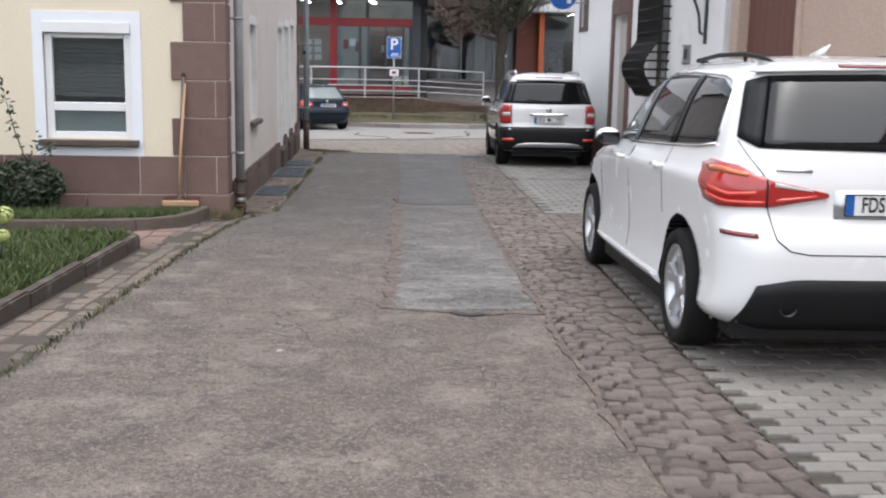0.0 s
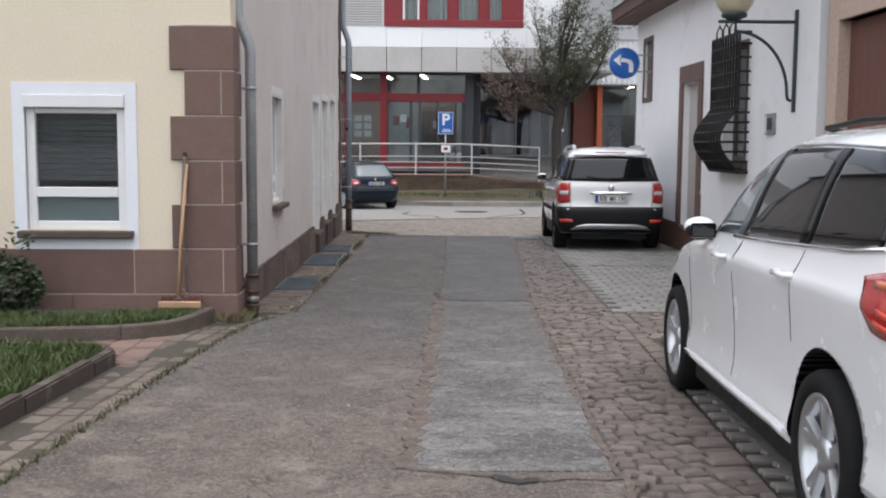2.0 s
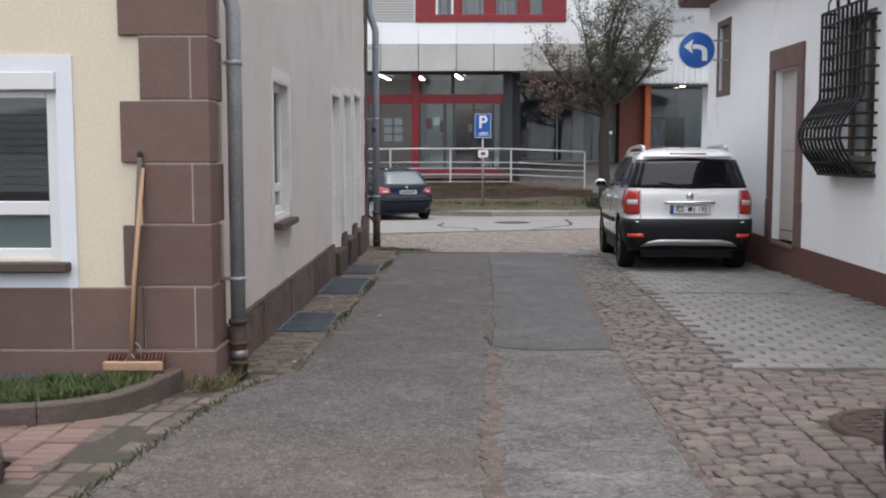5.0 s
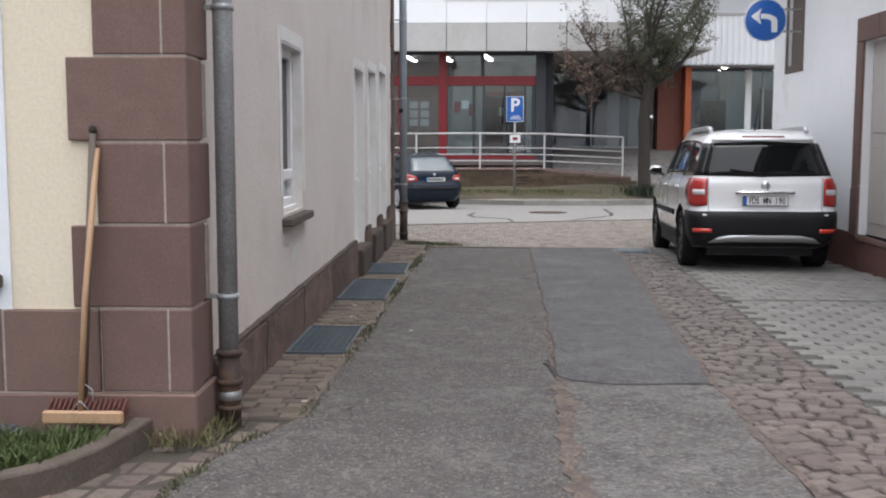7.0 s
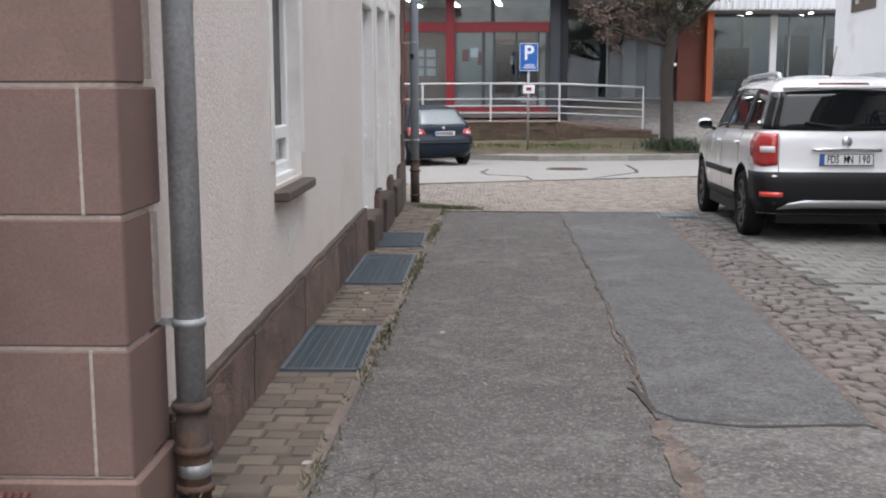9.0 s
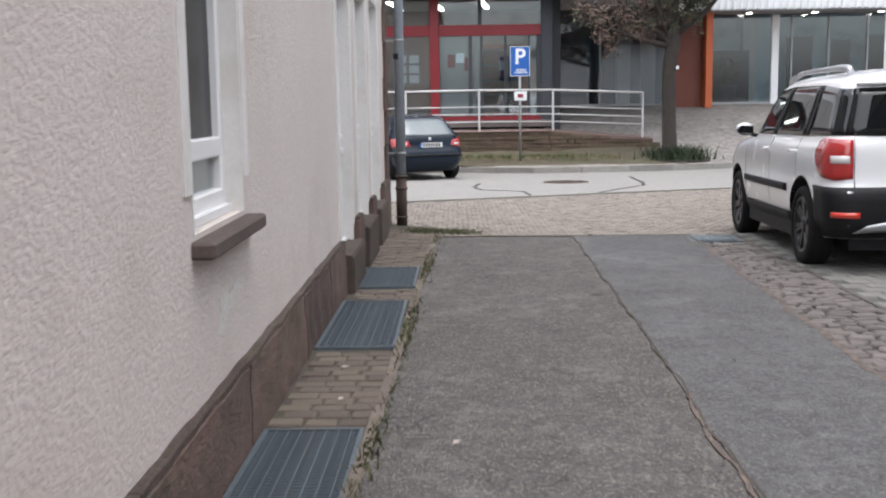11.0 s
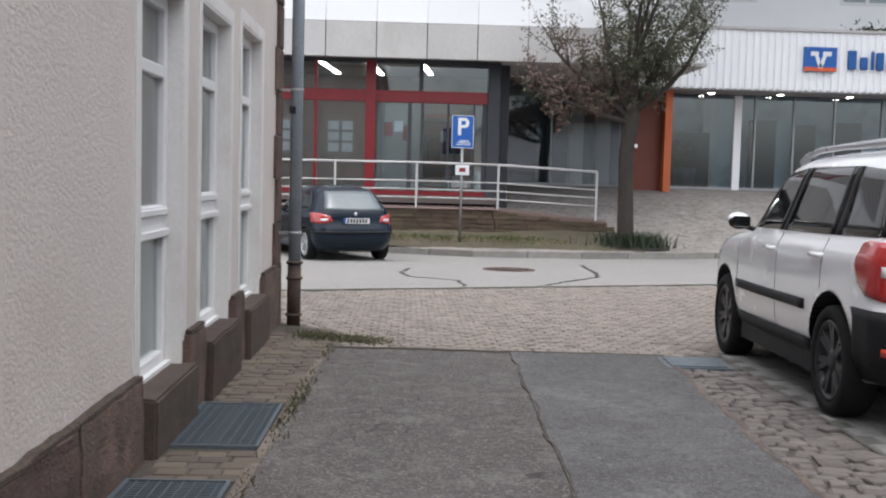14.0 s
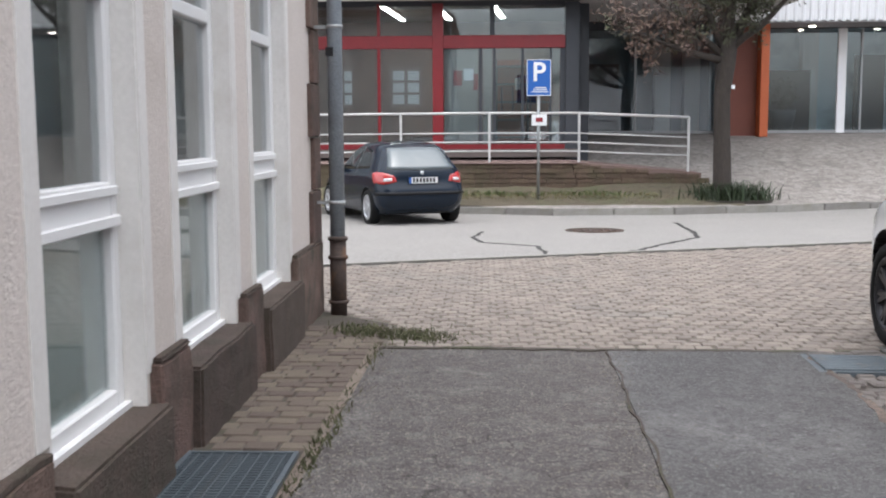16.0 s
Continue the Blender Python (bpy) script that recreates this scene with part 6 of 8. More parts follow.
def cut_wheel_arches(mesh_ob, centres, r, half):
    """Open round wheel arches in a body's sides and line them with a dark well."""
    me = mesh_ob.data
    me.materials.append(M_black)
    bm = bmesh.new()
    bm.from_mesh(me)
    zc = r * 0.93

    def nearest(p):
        return min((math.hypot(p.y - y, p.z - zc), y) for y in centres)
    for cuts in (2, 1):
        sel = [f for f in bm.faces if len(f.verts) <= 5 and abs(f.calc_center_median().x) > half and abs(nearest(f.calc_center_median())[0] - r) < 0.16 / cuts + 0.02]
        edges = list({e for f in sel for e in f.edges})
        bmesh.ops.subdivide_edges(bm, edges=edges, cuts=cuts, use_grid_fill=True)
    gone = [f for f in bm.faces if abs(f.calc_center_median().x) > half and nearest(f.calc_center_median())[0] < r]
    bmesh.ops.delete(bm, geom=gone, context="FACES")
    rim = set()
    for v in bm.verts:
        d, y = nearest(v.co)
        if v.is_boundary and abs(v.co.x) > half and abs(d - r) < 0.06:
            v.co.y, v.co.z = y + (v.co.y - y) * r / d, zc + (v.co.z - zc) * r / d
            rim.add(v)
    inner = {}
    for e in [e for e in bm.edges if e.is_boundary and e.verts[0] in rim and e.verts[1] in rim]:
        for v in e.verts:
            if v not in inner:
                inner[v] = bm.verts.new((math.copysign(half, v.co.x), v.co.y, v.co.z))
        f = bm.faces.new((e.verts[0], e.verts[1], inner[e.verts[1]], inner[e.verts[0]]))
        f.material_index = 1
    bm.to_mesh(me)
    bm.free()
    return mesh_ob


def number_plate(parent, m, text, w=0.52, dx=0.02):
    p = part("number_plate", B(-w / 2, w / 2, -0.008, 0.004, -0.055, 0.055, bevel=0.004, m=m), M_plate, parent, "white number plate with a blue band")
    part("blue_band", B(-w / 2 + 0.004, -w / 2 + 0.045, -0.0105, -0.0075, -0.05, 0.05, m=m), M_blue, p)
    rim = bmesh.new()
    for a in ((-w / 2, w / 2, 0.05, 0.056), (-w / 2, w / 2, -0.056, -0.05), (-w / 2 - 0.004, -w / 2 + 0.002, -0.056, 0.056), (w / 2 - 0.002, w / 2 + 0.004, -0.056, 0.056)):
        box(rim, a[0], a[1], -0.0115, -0.007, a[2], a[3], m=m)
    part("rim", rim, M_black, p)
    if text:
        step = 0.043
        for k, ch in enumerate(text):
            if ch != " ":
                writing("character", ch, 0.105, M_black, p, m @ pose(dx + (k - (len(text) - 1) / 2) * step, -0.0105, 0, 90) @ Matrix.Diagonal((0.66, 1, 1, 1)), 0.001)
    else:
        for k in range(7):
            part("character_bar", B(-w / 2 + 0.07 + k * 0.06, -w / 2 + 0.11 + k * 0.06, -0.0105, -0.007, -0.035, 0.035, m=m), M_black, p)
    return p


def skin_tube(shell, pts, r, material, name, parent, sx=-1, off=0.006):
    return part(name, tube(bmesh.new(), [(sx * (shell.side(y, z) + off), y, z) for y, z in pts], r, 6), material, parent)


def side_fn(shell, sx):
    return lambda y, z, off: Vector((sx * (shell.side(y, z) + off), y, z))


def rear_fn(shell, sx):
    return lambda s, z, off: shell.at(abs(s), z, off, sx if s >= 0 else -sx)


def mirror(parent, sx, x, y, z, paint):
    m = Matrix.Translation((sx * x, y, z))
    bm = bmesh.new()
    bmesh.ops.create_uvsphere(bm, u_segments=16, v_segments=10, radius=1.0, matrix=m @ Matrix.Diagonal((0.088, 0.07, 0.060, 1)))
    ob = part("wing_mirror", bm, M_black, parent, "wing mirror with painted cap", True)
    bm = bmesh.new()
    bmesh.ops.create_uvsphere(bm, u_segments=16, v_segments=10, radius=1.0, matrix=m @ Matrix.Translation((0, 0.02, 0.014)) @ Matrix.Diagonal((0.092, 0.08, 0.060, 1)))
    part("cap", bm, paint, ob, smooth=True)
    part("foot", tube(bmesh.new(), [(sx * (x - 0.16), y, z - 0.07), (sx * (x - 0.03), y, z - 0.03)], 0.02, 6), M_black, ob)
    part("mirror_glass", B(sx * x - 0.070, sx * x + 0.070, y - 0.074, y - 0.066, z - 0.042, z + 0.042, bevel=0.01), M_carglass, ob)


def door_handle(parent, shell, sx, y, z, material):
    ob = part("door_handle", tube(bmesh.new(), [(sx * (shell.side(y + dy, z) + o), y + dy, z) for dy, o in ((-0.10, 0.0), (-0.08, 0.03), (0.08, 0.03), (0.10, 0.0))], 0.014, 8), material, parent)
    return ob


# white compact people carrier
E_REAR = [(0.24, 0.20), (0.34, 0.06), (0.5, 0.0), (0.70, 0.0), (0.78, 0.04), (0.84, 0.075), (1.00, 0.085), (1.14, 0.12), (1.20, 0.15), (1.54, 0.38), (1.60, 0.46), (1.64, 0.72), (1.655, 1.0)]
E_FRONT = [(0.24, 4.42), (0.4, 4.54), (0.6, 4.55), (0.76, 4.46), (0.90, 4.18), (1.0, 3.75), (1.05, 3.42), (1.12, 3.25), (1.38, 2.80), (1.54, 2.45), (1.62, 2.15), (1.655, 1.7)]
E_WIDE = [(0.24, 0.79), (0.28, 0.855), (0.34, 0.885), (0.40, 0.878), (0.48, 0.868), (0.62, 0.872), (0.80, 0.888), (0.93, 0.90), (0.99, 0.898), (1.03, 0.872), (1.09, 0.845), (1.34, 0.755), (1.50, 0.675), (1.59, 0.585), (1.64, 0.42), (1.655, 0.25)]
E_RR = [(0.24, 0.26), (0.9, 0.26), (1.1, 0.24), (1.5, 0.22), (1.655, 0.2)]
E_RF = [(0.24, 0.6), (0.8, 0.75), (1.0, 0.7), (1.3, 0.45), (1.655, 0.35)]


def estate_car(m):
    sh = Shell(E_REAR, E_FRONT, E_WIDE, E_RR, E_RF)
    car = thing("parked_car", "white compact people carrier with dark tinted windows, parked beside the lane", "car", m)
    zs = [0.24, 0.26, 0.28, 0.31, 0.34, 0.37, 0.40, 0.44, 0.48, 0.55, 0.62, 0.70, 0.74, 0.78, 0.82, 0.86, 0.90, 0.93, 0.96, 0.99, 1.01, 1.03, 1.06, 1.09, 1.12, 1.16, 1.20, 1.26, 1.32, 1.38, 1.44, 1.49, 1.53, 1.56, 1.59, 1.61, 1.625, 1.64, 1.648, 1.655]
    body = part("body", sh.body(zs), M_whitecar, car, smooth=True)
    RW, FW_, R = 0.86, 3.64, 0.335
    cut_wheel_arches(body, (RW, FW_), R + 0.055, 0.55)
    body.data.polygons.foreach_set("use_smooth", [True] * len(body.data.polygons))
    # black boxes, made low and wide to deepen the shade under the car
    bm = B(-0.62, 0.62, 0.3, 4.3, 0.15, 0.6)
    box(bm, -0.82, 0.82, 1.28, 3.22, 0.16, 0.5)
    box(bm, -0.74, 0.74, 0.2, 0.44, 0.19, 0.5)
    part("underbody", bm, M_black, car)
    for sx in (-1, 1):
        for y in (RW, FW_):
            wheel(car, sx * 0.775, y, R, 0.22, M_alloy, 5, "five-spoke silver alloy wheel")
        fn = side_fn(sh, sx)
        # side glazing
        part("side_window", panel(fn, [(0.50, 1.175), (0.75, 1.155), (1.22, 1.135)], [(0.60, 1.45), (0.84, 1.515), (1.22, 1.535)], 12, 6), M_carglass, car, "dark tinted rear side window")
        part("side_window", panel(fn, [(1.225, 1.135), (1.8, 1.115), (2.10, 1.105)], [(1.225, 1.535), (1.8, 1.545), (2.04, 1.54)], 12, 6), M_carglass, car, "dark tinted window")
        part("side_window", panel(fn, [(2.16, 1.105), (2.8, 1.085), (3.16, 1.075)], [(2.10, 1.535), (2.45, 1.455), (2.95, 1.22)], 12, 6), M_brightglass, car, "front window, its see-through brightness painted pale")
        part("pillar_trim", panel(fn, [(2.10, 1.105), (2.16, 1.105)], [(2.04, 1.54), (2.10, 1.535)], 2, 6, 0.006), M_black, car)
        part("pillar_trim", panel(fn, [(1.205, 1.135), (1.225, 1.135)], [(1.205, 1.535), (1.225, 1.535)], 2, 6, 0.0065), M_black, car)
        skin_tube(sh, [(0.47, 1.172), (0.75, 1.145), (1.5, 1.115), (2.3, 1.09), (3.2, 1.065)], 0.009, M_chrome, "chrome_trim", car, sx)
        skin_tube(sh, [(0.47, 1.18), (0.50, 1.30), (0.575, 1.45), (0.70, 1.505), (0.85, 1.53), (1.5, 1.555), (2.0, 1.552), (2.3, 1.525), (2.6, 1.415), (3.0, 1.20)], 0.007, M_chrome, "chrome_trim", car, sx)
        bm = tube(bmesh.new(), [(sx * (sh.side(y, z) - 0.02), y, z + o) for y, z, o in ((0.55, 1.60, -0.006), (0.72, 1.61, 0.022), (1.0, 1.615, 0.040), (1.5, 1.615, 0.046), (2.0, 1.605, 0.034), (2.4, 1.57, 0.016), (2.6, 1.52, -0.004))], 0.014, 8)
        part("roof_rail", bm, M_black, car, "black roof rail")
        part("rail_foot", tube(bmesh.new(), [(sx * (sh.side(1.0, 1.615) - 0.02), 1.0, 1.60), (sx * (sh.side(1.0, 1.615) - 0.02), 1.0, 1.65)], 0.012, 6), M_black, car)
        door_handle(car, sh, sx, 1.30, 1.00, M_whitecar)
        door_handle(car, sh, sx, 2.36, 0.985, M_whitecar)
        mirror(car, sx, 0.915, 2.78, 1.09, M_whitecar)
        part("sill", panel(fn, [(1.27, 0.25), (3.23, 0.25)], [(1.27, 0.335), (3.23, 0.335)], 12, 3, 0.018), M_whitecar, car, "sill trim")
        for y, za, zb in ((1.24, 0.72, 1.11), (2.16, 0.38, 1.08), (3.20, 0.40, 1.03)):
            part("door_gap", panel(fn, [(y, za), (y + 0.006, za)], [(y - 0.03, zb), (y - 0.024, zb)], 1, 8, 0.0015), M_black, car, "dark door gap")
        # rear lamps wrap the corner
        rf = rear_fn(sh, sx)
        part("tail_lamp", panel(rf, [(0.34, 0.935), (0.62, 0.885), (0.9, 0.875), (1.06, 0.90), (1.15, 0.97)], [(0.34, 0.955), (0.62, 1.015), (0.80, 1.085), (1.02, 1.10), (1.17, 1.075)], 24, 6, 0.014), M_tail, car, "red wrap-around tail lamp")
        part("lamp_stripe", panel(rf, [(0.70, 0.945), (0.85, 0.93), (1.02, 0.965)], [(0.70, 0.962), (0.85, 0.95), (1.02, 0.985)], 10, 1, 0.018), M_tail2, car, "bright lamp stripe")
        part("lamp_stripe", panel(rf, [(0.66, 0.90), (0.86, 0.895), (1.04, 0.925)], [(0.66, 0.913), (0.86, 0.91), (1.04, 0.945)], 10, 1, 0.018), M_tail2, car, "bright lamp stripe")
        part("lamp_stripe", panel(rf, [(0.40, 0.935), (0.60, 0.91)], [(0.40, 0.945), (0.60, 0.925)], 8, 1, 0.018), M_tail2, car, "bright lamp stripe")
        part("indicator", panel(rf, [(0.74, 1.03), (0.9, 1.045), (1.08, 1.045)], [(0.74, 1.05), (0.9, 1.075), (1.08, 1.07)], 10, 1, 0.018), M_amber, car, "amber indicator")
        part("lamp_white", panel(rf, [(0.42, 0.962), (0.61, 0.985)], [(0.42, 0.970), (0.61, 1.008)], 6, 1, 0.018), M_lampwhite, car, "clear reversing lamp")
        part("lamp_gap", panel(rf, [(0.645, 0.88), (0.653, 0.88)], [(0.645, 1.02), (0.653, 1.02)], 1, 6, 0.0185), M_black, car)
        part("reflector", panel(rf, [(0.70, 0.735), (0.92, 0.74)], [(0.70, 0.757), (0.92, 0.762)], 6, 1, 0.008), M_reflect, car, "dark red reflector")
        part("exhaust", lathe(bmesh.new(), [(0.045, 0.0), (0.045, 0.14), (0.038, 0.14), (0.036, 0.02)], 18, Matrix.Translation((sx * 0.52, 0.16, 0.385)) @ Matrix.Rotation(radians(90), 4, "X")), M_darkalloy, car, "dark exhaust tip")
    rf = rear_fn(sh, -1)
    part("rear_window", panel(rf, [(-0.68, 1.17), (0.0, 1.16), (0.68, 1.17)], [(-0.58, 1.53), (0.0, 1.545), (0.58, 1.53)], 20, 8), M_carglass, car, "dark rear window")
    part("window_edge", panel(rf, [(0.68, 1.17), (0.80, 1.22)], [(0.58, 1.53), (0.72, 1.50)], 3, 6, 0.012), M_black, car, "black spoiler edge")
    part("window_edge", panel(rf, [(-0.80, 1.22), (-0.68, 1.17)], [(-0.72, 1.50), (-0.58, 1.53)], 3, 6, 0.012), M_black, car, "black spoiler edge")
    part("spoiler", panel(rf, [(-0.66, 1.545), (0.0, 1.565), (0.66, 1.545)], [(-0.58, 1.60), (0.0, 1.615), (0.58, 1.60)], 16, 3, 0.05), M_whitecar, car, "white roof spoiler")
    part("brake_light", panel(rf, [(-0.22, 1.575), (0.22, 1.575)], [(-0.22, 1.592), (0.22, 1.592)], 6, 1, 0.054), M_reflect, car, "high brake light")
    part("tailgate_gap", panel(rf, [(-0.44, 0.655), (0.44, 0.655)], [(-0.44, 0.661), (0.44, 0.661)], 14, 1, 0.002), M_black, car, "tailgate gap")
    for s in (-1, 1):
        part("tailgate_gap", panel(rf, [(s * 0.44, 0.655), (s * 0.54, 0.672), (s * 0.61, 0.73), (s * 0.645, 0.885)], [(s * 0.44, 0.661), (s * 0.536, 0.678), (s * 0.604, 0.733), (s * 0.639, 0.885)], 12, 1, 0.002), M_black, car, "tailgate gap")
        part("tailgate_gap", panel(rf, [(s * 0.66, 1.035), (s * 0.666, 1.035)], [(s * 0.80, 1.20), (s * 0.806, 1.20)], 1, 5, 0.002), M_black, car, "tailgate gap")
    part("diffuser", panel(rf, [(-0.80, 0.245), (-0.5, 0.242), (0.5, 0.242), (0.80, 0.245)], [(-0.70, 0.50), (-0.5, 0.535), (0.5, 0.535), (0.70, 0.50)], 20, 4, 0.012), M_black, car, "black lower bumper insert")
    part("badge_bars", panel(rf, [(0.42, 1.055), (0.60, 1.06)], [(0.42, 1.068), (0.60, 1.073)], 4, 1, 0.005), M_alloy, car, "small chrome badge")
    # grey panel on the flat skin; its colour gives the plate recess's shade
    part("plate_recess", panel(rf, [(-0.31, 0.83), (0.31, 0.83)], [(-0.31, 0.97), (0.31, 0.97)], 6, 2, 0.003), M_alloy, car, "grey panel painting the shade round the number plate")
    number_plate(car, pose(0, 0.065, 0.90), "FDS", dx=-0.12)
    fn = side_fn(sh, -1)
    bm = tube(bmesh.new(), [(0, 1.25, 1.65), (0, 1.16, 1.68), (0, 1.04, 1.715)], [0.035, 0.02, 0.006], 8)
    part("aerial_fin", bm, M_whitecar, car)
    # windscreen and bonnet front, seen from behind the glass line only
    nose = lambda s, z, off: Vector((s, spline(E_FRONT, z) + off, z))
    part("windscreen", panel(nose, [(-0.62, 1.09), (0.0, 1.08), (0.62, 1.09)], [(-0.5, 1.53), (0.0, 1.55), (0.5, 1.53)], 12, 6), M_carglass, car, "windscreen")
    return car


estate_car(pose(1.905 + 0.715, 4.94, gz(5.0) + 0.0, -0.8, 0, -2.0))

# white compact off-roader
Y_REAR = [(0.28, 0.16), (0.38, 0.03), (0.55, 0.0), (0.66, 0.0), (0.72, 0.05), (1.0, 0.06), (1.06, 0.08), (1.46, 0.25), (1.56, 0.33), (1.61, 0.5), (1.64, 0.8)]
Y_FRONT = [(0.28, 4.08), (0.5, 4.20), (0.8, 4.18), (0.93, 4.02), (1.02, 3.6), (1.06, 3.25), (1.12, 3.10), (1.4, 2.72), (1.55, 2.45), (1.61, 2.15), (1.64, 1.7)]
Y_WIDE = [(0.28, 0.80), (0.40, 0.86), (0.55, 0.89), (0.80, 0.895), (0.98, 0.885), (1.05, 0.85), (1.3, 0.76), (1.5, 0.685), (1.58, 0.60), (1.62, 0.45), (1.64, 0.28)]
Y_RR = [(0.28, 0.22), (0.9, 0.20), (1.1, 0.17), (1.64, 0.15)]
Y_RF = [(0.28, 0.5), (0.8, 0.6), (1.0, 0.6), (1.3, 0.4), (1.64, 0.3)]


def off_roader(m):
    sh = Shell(Y_REAR, Y_FRONT, Y_WIDE, Y_RR, Y_RF, 0.04)
    car = thing("parked_car", "white compact off-roader with black bumpers, parked by the white wall", "car", m)
    zs = [0.28, 0.33, 0.38, 0.45, 0.52, 0.60, 0.66, 0.70, 0.74, 0.82, 0.90, 0.95, 0.99, 1.02, 1.04, 1.06, 1.09, 1.14, 1.2, 1.28, 1.36, 1.43, 1.48, 1.52, 1.55, 1.58, 1.60, 1.62, 1.632, 1.64]
    body = part("body", sh.body(zs), M_whitecar, car, smooth=True)
    RW, FW_, R = 0.80, 3.38, 0.335
    cut_wheel_arches(body, (RW, FW_), R + 0.055, 0.55)
    body.data.polygons.foreach_set("use_smooth", [True] * len(body.data.polygons))
    bm = B(-0.62, 0.62, 0.25, 3.95, 0.18, 0.65)
    box(bm, -0.83, 0.83, 1.22, 2.96, 0.20, 0.5)
    part("underbody", bm, M_black, car)
    for sx in (-1, 1):
        for y in (RW, FW_):
            wheel(car, sx * 0.77, y, R, 0.22, M_darkalloy, 7, "dark multi-spoke alloy wheel")
        fn = side_fn(sh, sx)
        part("side_window", panel(fn, [(0.20, 1.10), (0.80, 1.09)], [(0.36, 1.47), (0.86, 1.51)], 8, 6), M_carglass, car, "dark rear quarter window")
        part("side_window", panel(fn, [(0.90, 1.09), (1.85, 1.085)], [(0.92, 1.51), (1.80, 1.52)], 10, 6), M_carglass, car, "dark rear door window")
        part("side_window", panel(fn, [(1.93, 1.085), (2.85, 1.085)], [(1.88, 1.52), (2.40, 1.48)], 10, 6), M_carglass, car, "front door window")
        part("pillar_trim", panel(fn, [(0.80, 1.09), (0.90, 1.09)], [(0.86, 1.51), (0.92, 1.51)], 2, 6, 0.004), M_black, car)
        part("pillar_trim", panel(fn, [(1.85, 1.085), (1.93, 1.085)], [(1.80, 1.52), (1.88, 1.52)], 2, 6, 0.004), M_black, car)
        part("corner_glass", panel(fn, [(0.09, 1.10), (0.20, 1.10)], [(0.27, 1.46), (0.36, 1.47)], 3, 6, 0.005), M_carglass, car, "dark glazed rear corner")
        part("door_strip", panel(fn, [(1.25, 0.60), (2.95, 0.60)], [(1.25, 0.665), (2.95, 0.665)], 14, 2, 0.014), M_black, car, "black rubbing strip")
        part("lower_cladding", panel(fn, [(1.2, 0.29), (2.98, 0.29)], [(1.2, 0.42), (2.98, 0.42)], 14, 2, 0.012), M_black, car, "black sill cladding")
        bm = tube(bmesh.new(), [(sx * 0.57, y, 1.60 + o) for y, o in ((0.50, 0.0), (0.56, 0.035), (0.75, 0.05), (1.5, 0.052), (2.0, 0.045), (2.25, 0.01), (2.36, -0.03))], [0.03, 0.034, 0.028, 0.022, 0.022, 0.028, 0.03], 8)
        part("roof_rail", bm, M_alloy, car, "silver roof rail")
        door_handle(car, sh, sx, 1.05, 0.96, M_whitecar)
        door_handle(car, sh, sx, 2.02, 0.955, M_whitecar)
        mirror(car, sx, 0.955, 2.70, 1.12, M_whitecar)
        for y, za, zb in ((0.98, 0.75, 1.07), (1.90, 0.42, 1.07), (2.95, 0.42, 1.03)):
            part("door_gap", panel(fn, [(y, za), (y + 0.006, za)], [(y - 0.02, zb), (y - 0.014, zb)], 1, 8, 0.0015), M_black, car, "dark door gap")
        rf = rear_fn(sh, sx)
        part("tail_lamp", panel(rf, [(0.67, 0.765), (0.82, 0.75), (0.98, 0.775), (1.10, 0.84), (1.15, 0.93)], [(0.67, 1.07), (0.82, 1.075), (0.98, 1.08), (1.08, 1.06), (1.15, 0.97)], 16, 8, 0.012), M_tail, car, "red tail lamp")
        part("lamp_white", panel(rf, [(0.70, 0.885), (0.86, 0.885)], [(0.70, 0.945), (0.86, 0.945)], 6, 2, 0.016), M_lampwhite, car, "clear lamp segment")
        part("reflector", panel(rf, [(0.62, 0.46), (0.86, 0.46)], [(0.62, 0.505), (0.86, 0.505)], 6, 1, 0.022), M_tail2, car, "red reflector")
    rf = rear_fn(sh, -1)
    part("rear_bumper", panel(rf, [(-1.19, 0.40), (-0.8, 0.36), (0.8, 0.36), (1.19, 0.40)], [(-1.19, 0.70), (-0.8, 0.70), (0.8, 0.70), (1.19, 0.70)], 44, 6, 0.014), M_black, car, "black plastic rear bumper")
    part("skid_plate", panel(rf, [(-0.66, 0.335), (-0.4, 0.35), (0.4, 0.35), (0.66, 0.335)], [(-0.56, 0.40), (-0.4, 0.43), (0.4, 0.43), (0.56, 0.40)], 18, 2, 0.03), M_alloy, car, "silver skid plate")
    part("lower_valance", panel(rf, [(-1.16, 0.285), (1.16, 0.285)], [(-1.17, 0.41), (1.17, 0.41)], 40, 3, 0.008), M_black, car)
    part("rear_window", panel(rf, [(-0.72, 1.10), (0.0, 1.09), (0.72, 1.10)], [(-0.60, 1.47), (0.0, 1.49), (0.60, 1.47)], 18, 6), M_carglass, car, "dark rear window")
    for s in (-1, 1):
        part("window_pillar", panel(rf, [(s * 0.72, 1.10), (s * 0.92, 1.10)], [(s * 0.60, 1.47), (s * 0.80, 1.47)], 4, 6, 0.005), M_carglass, car, "dark glazed corner pillar")
    part("spoiler", panel(rf, [(-0.60, 1.50), (0.60, 1.50)], [(-0.52, 1.58), (0.52, 1.58)], 14, 3, 0.05), M_whitecar, car, "white roof spoiler")
    part("brake_light", panel(rf, [(-0.25, 1.535), (0.25, 1.535)], [(-0.25, 1.555), (0.25, 1.555)], 6, 1, 0.053), M_reflect, car, "high brake light")
    part("plate_trim", panel(rf, [(-0.34, 0.90), (0.34, 0.90)], [(-0.34, 0.925), (0.34, 0.925)], 8, 1, 0.03), M_chrome, car, "chrome strip")
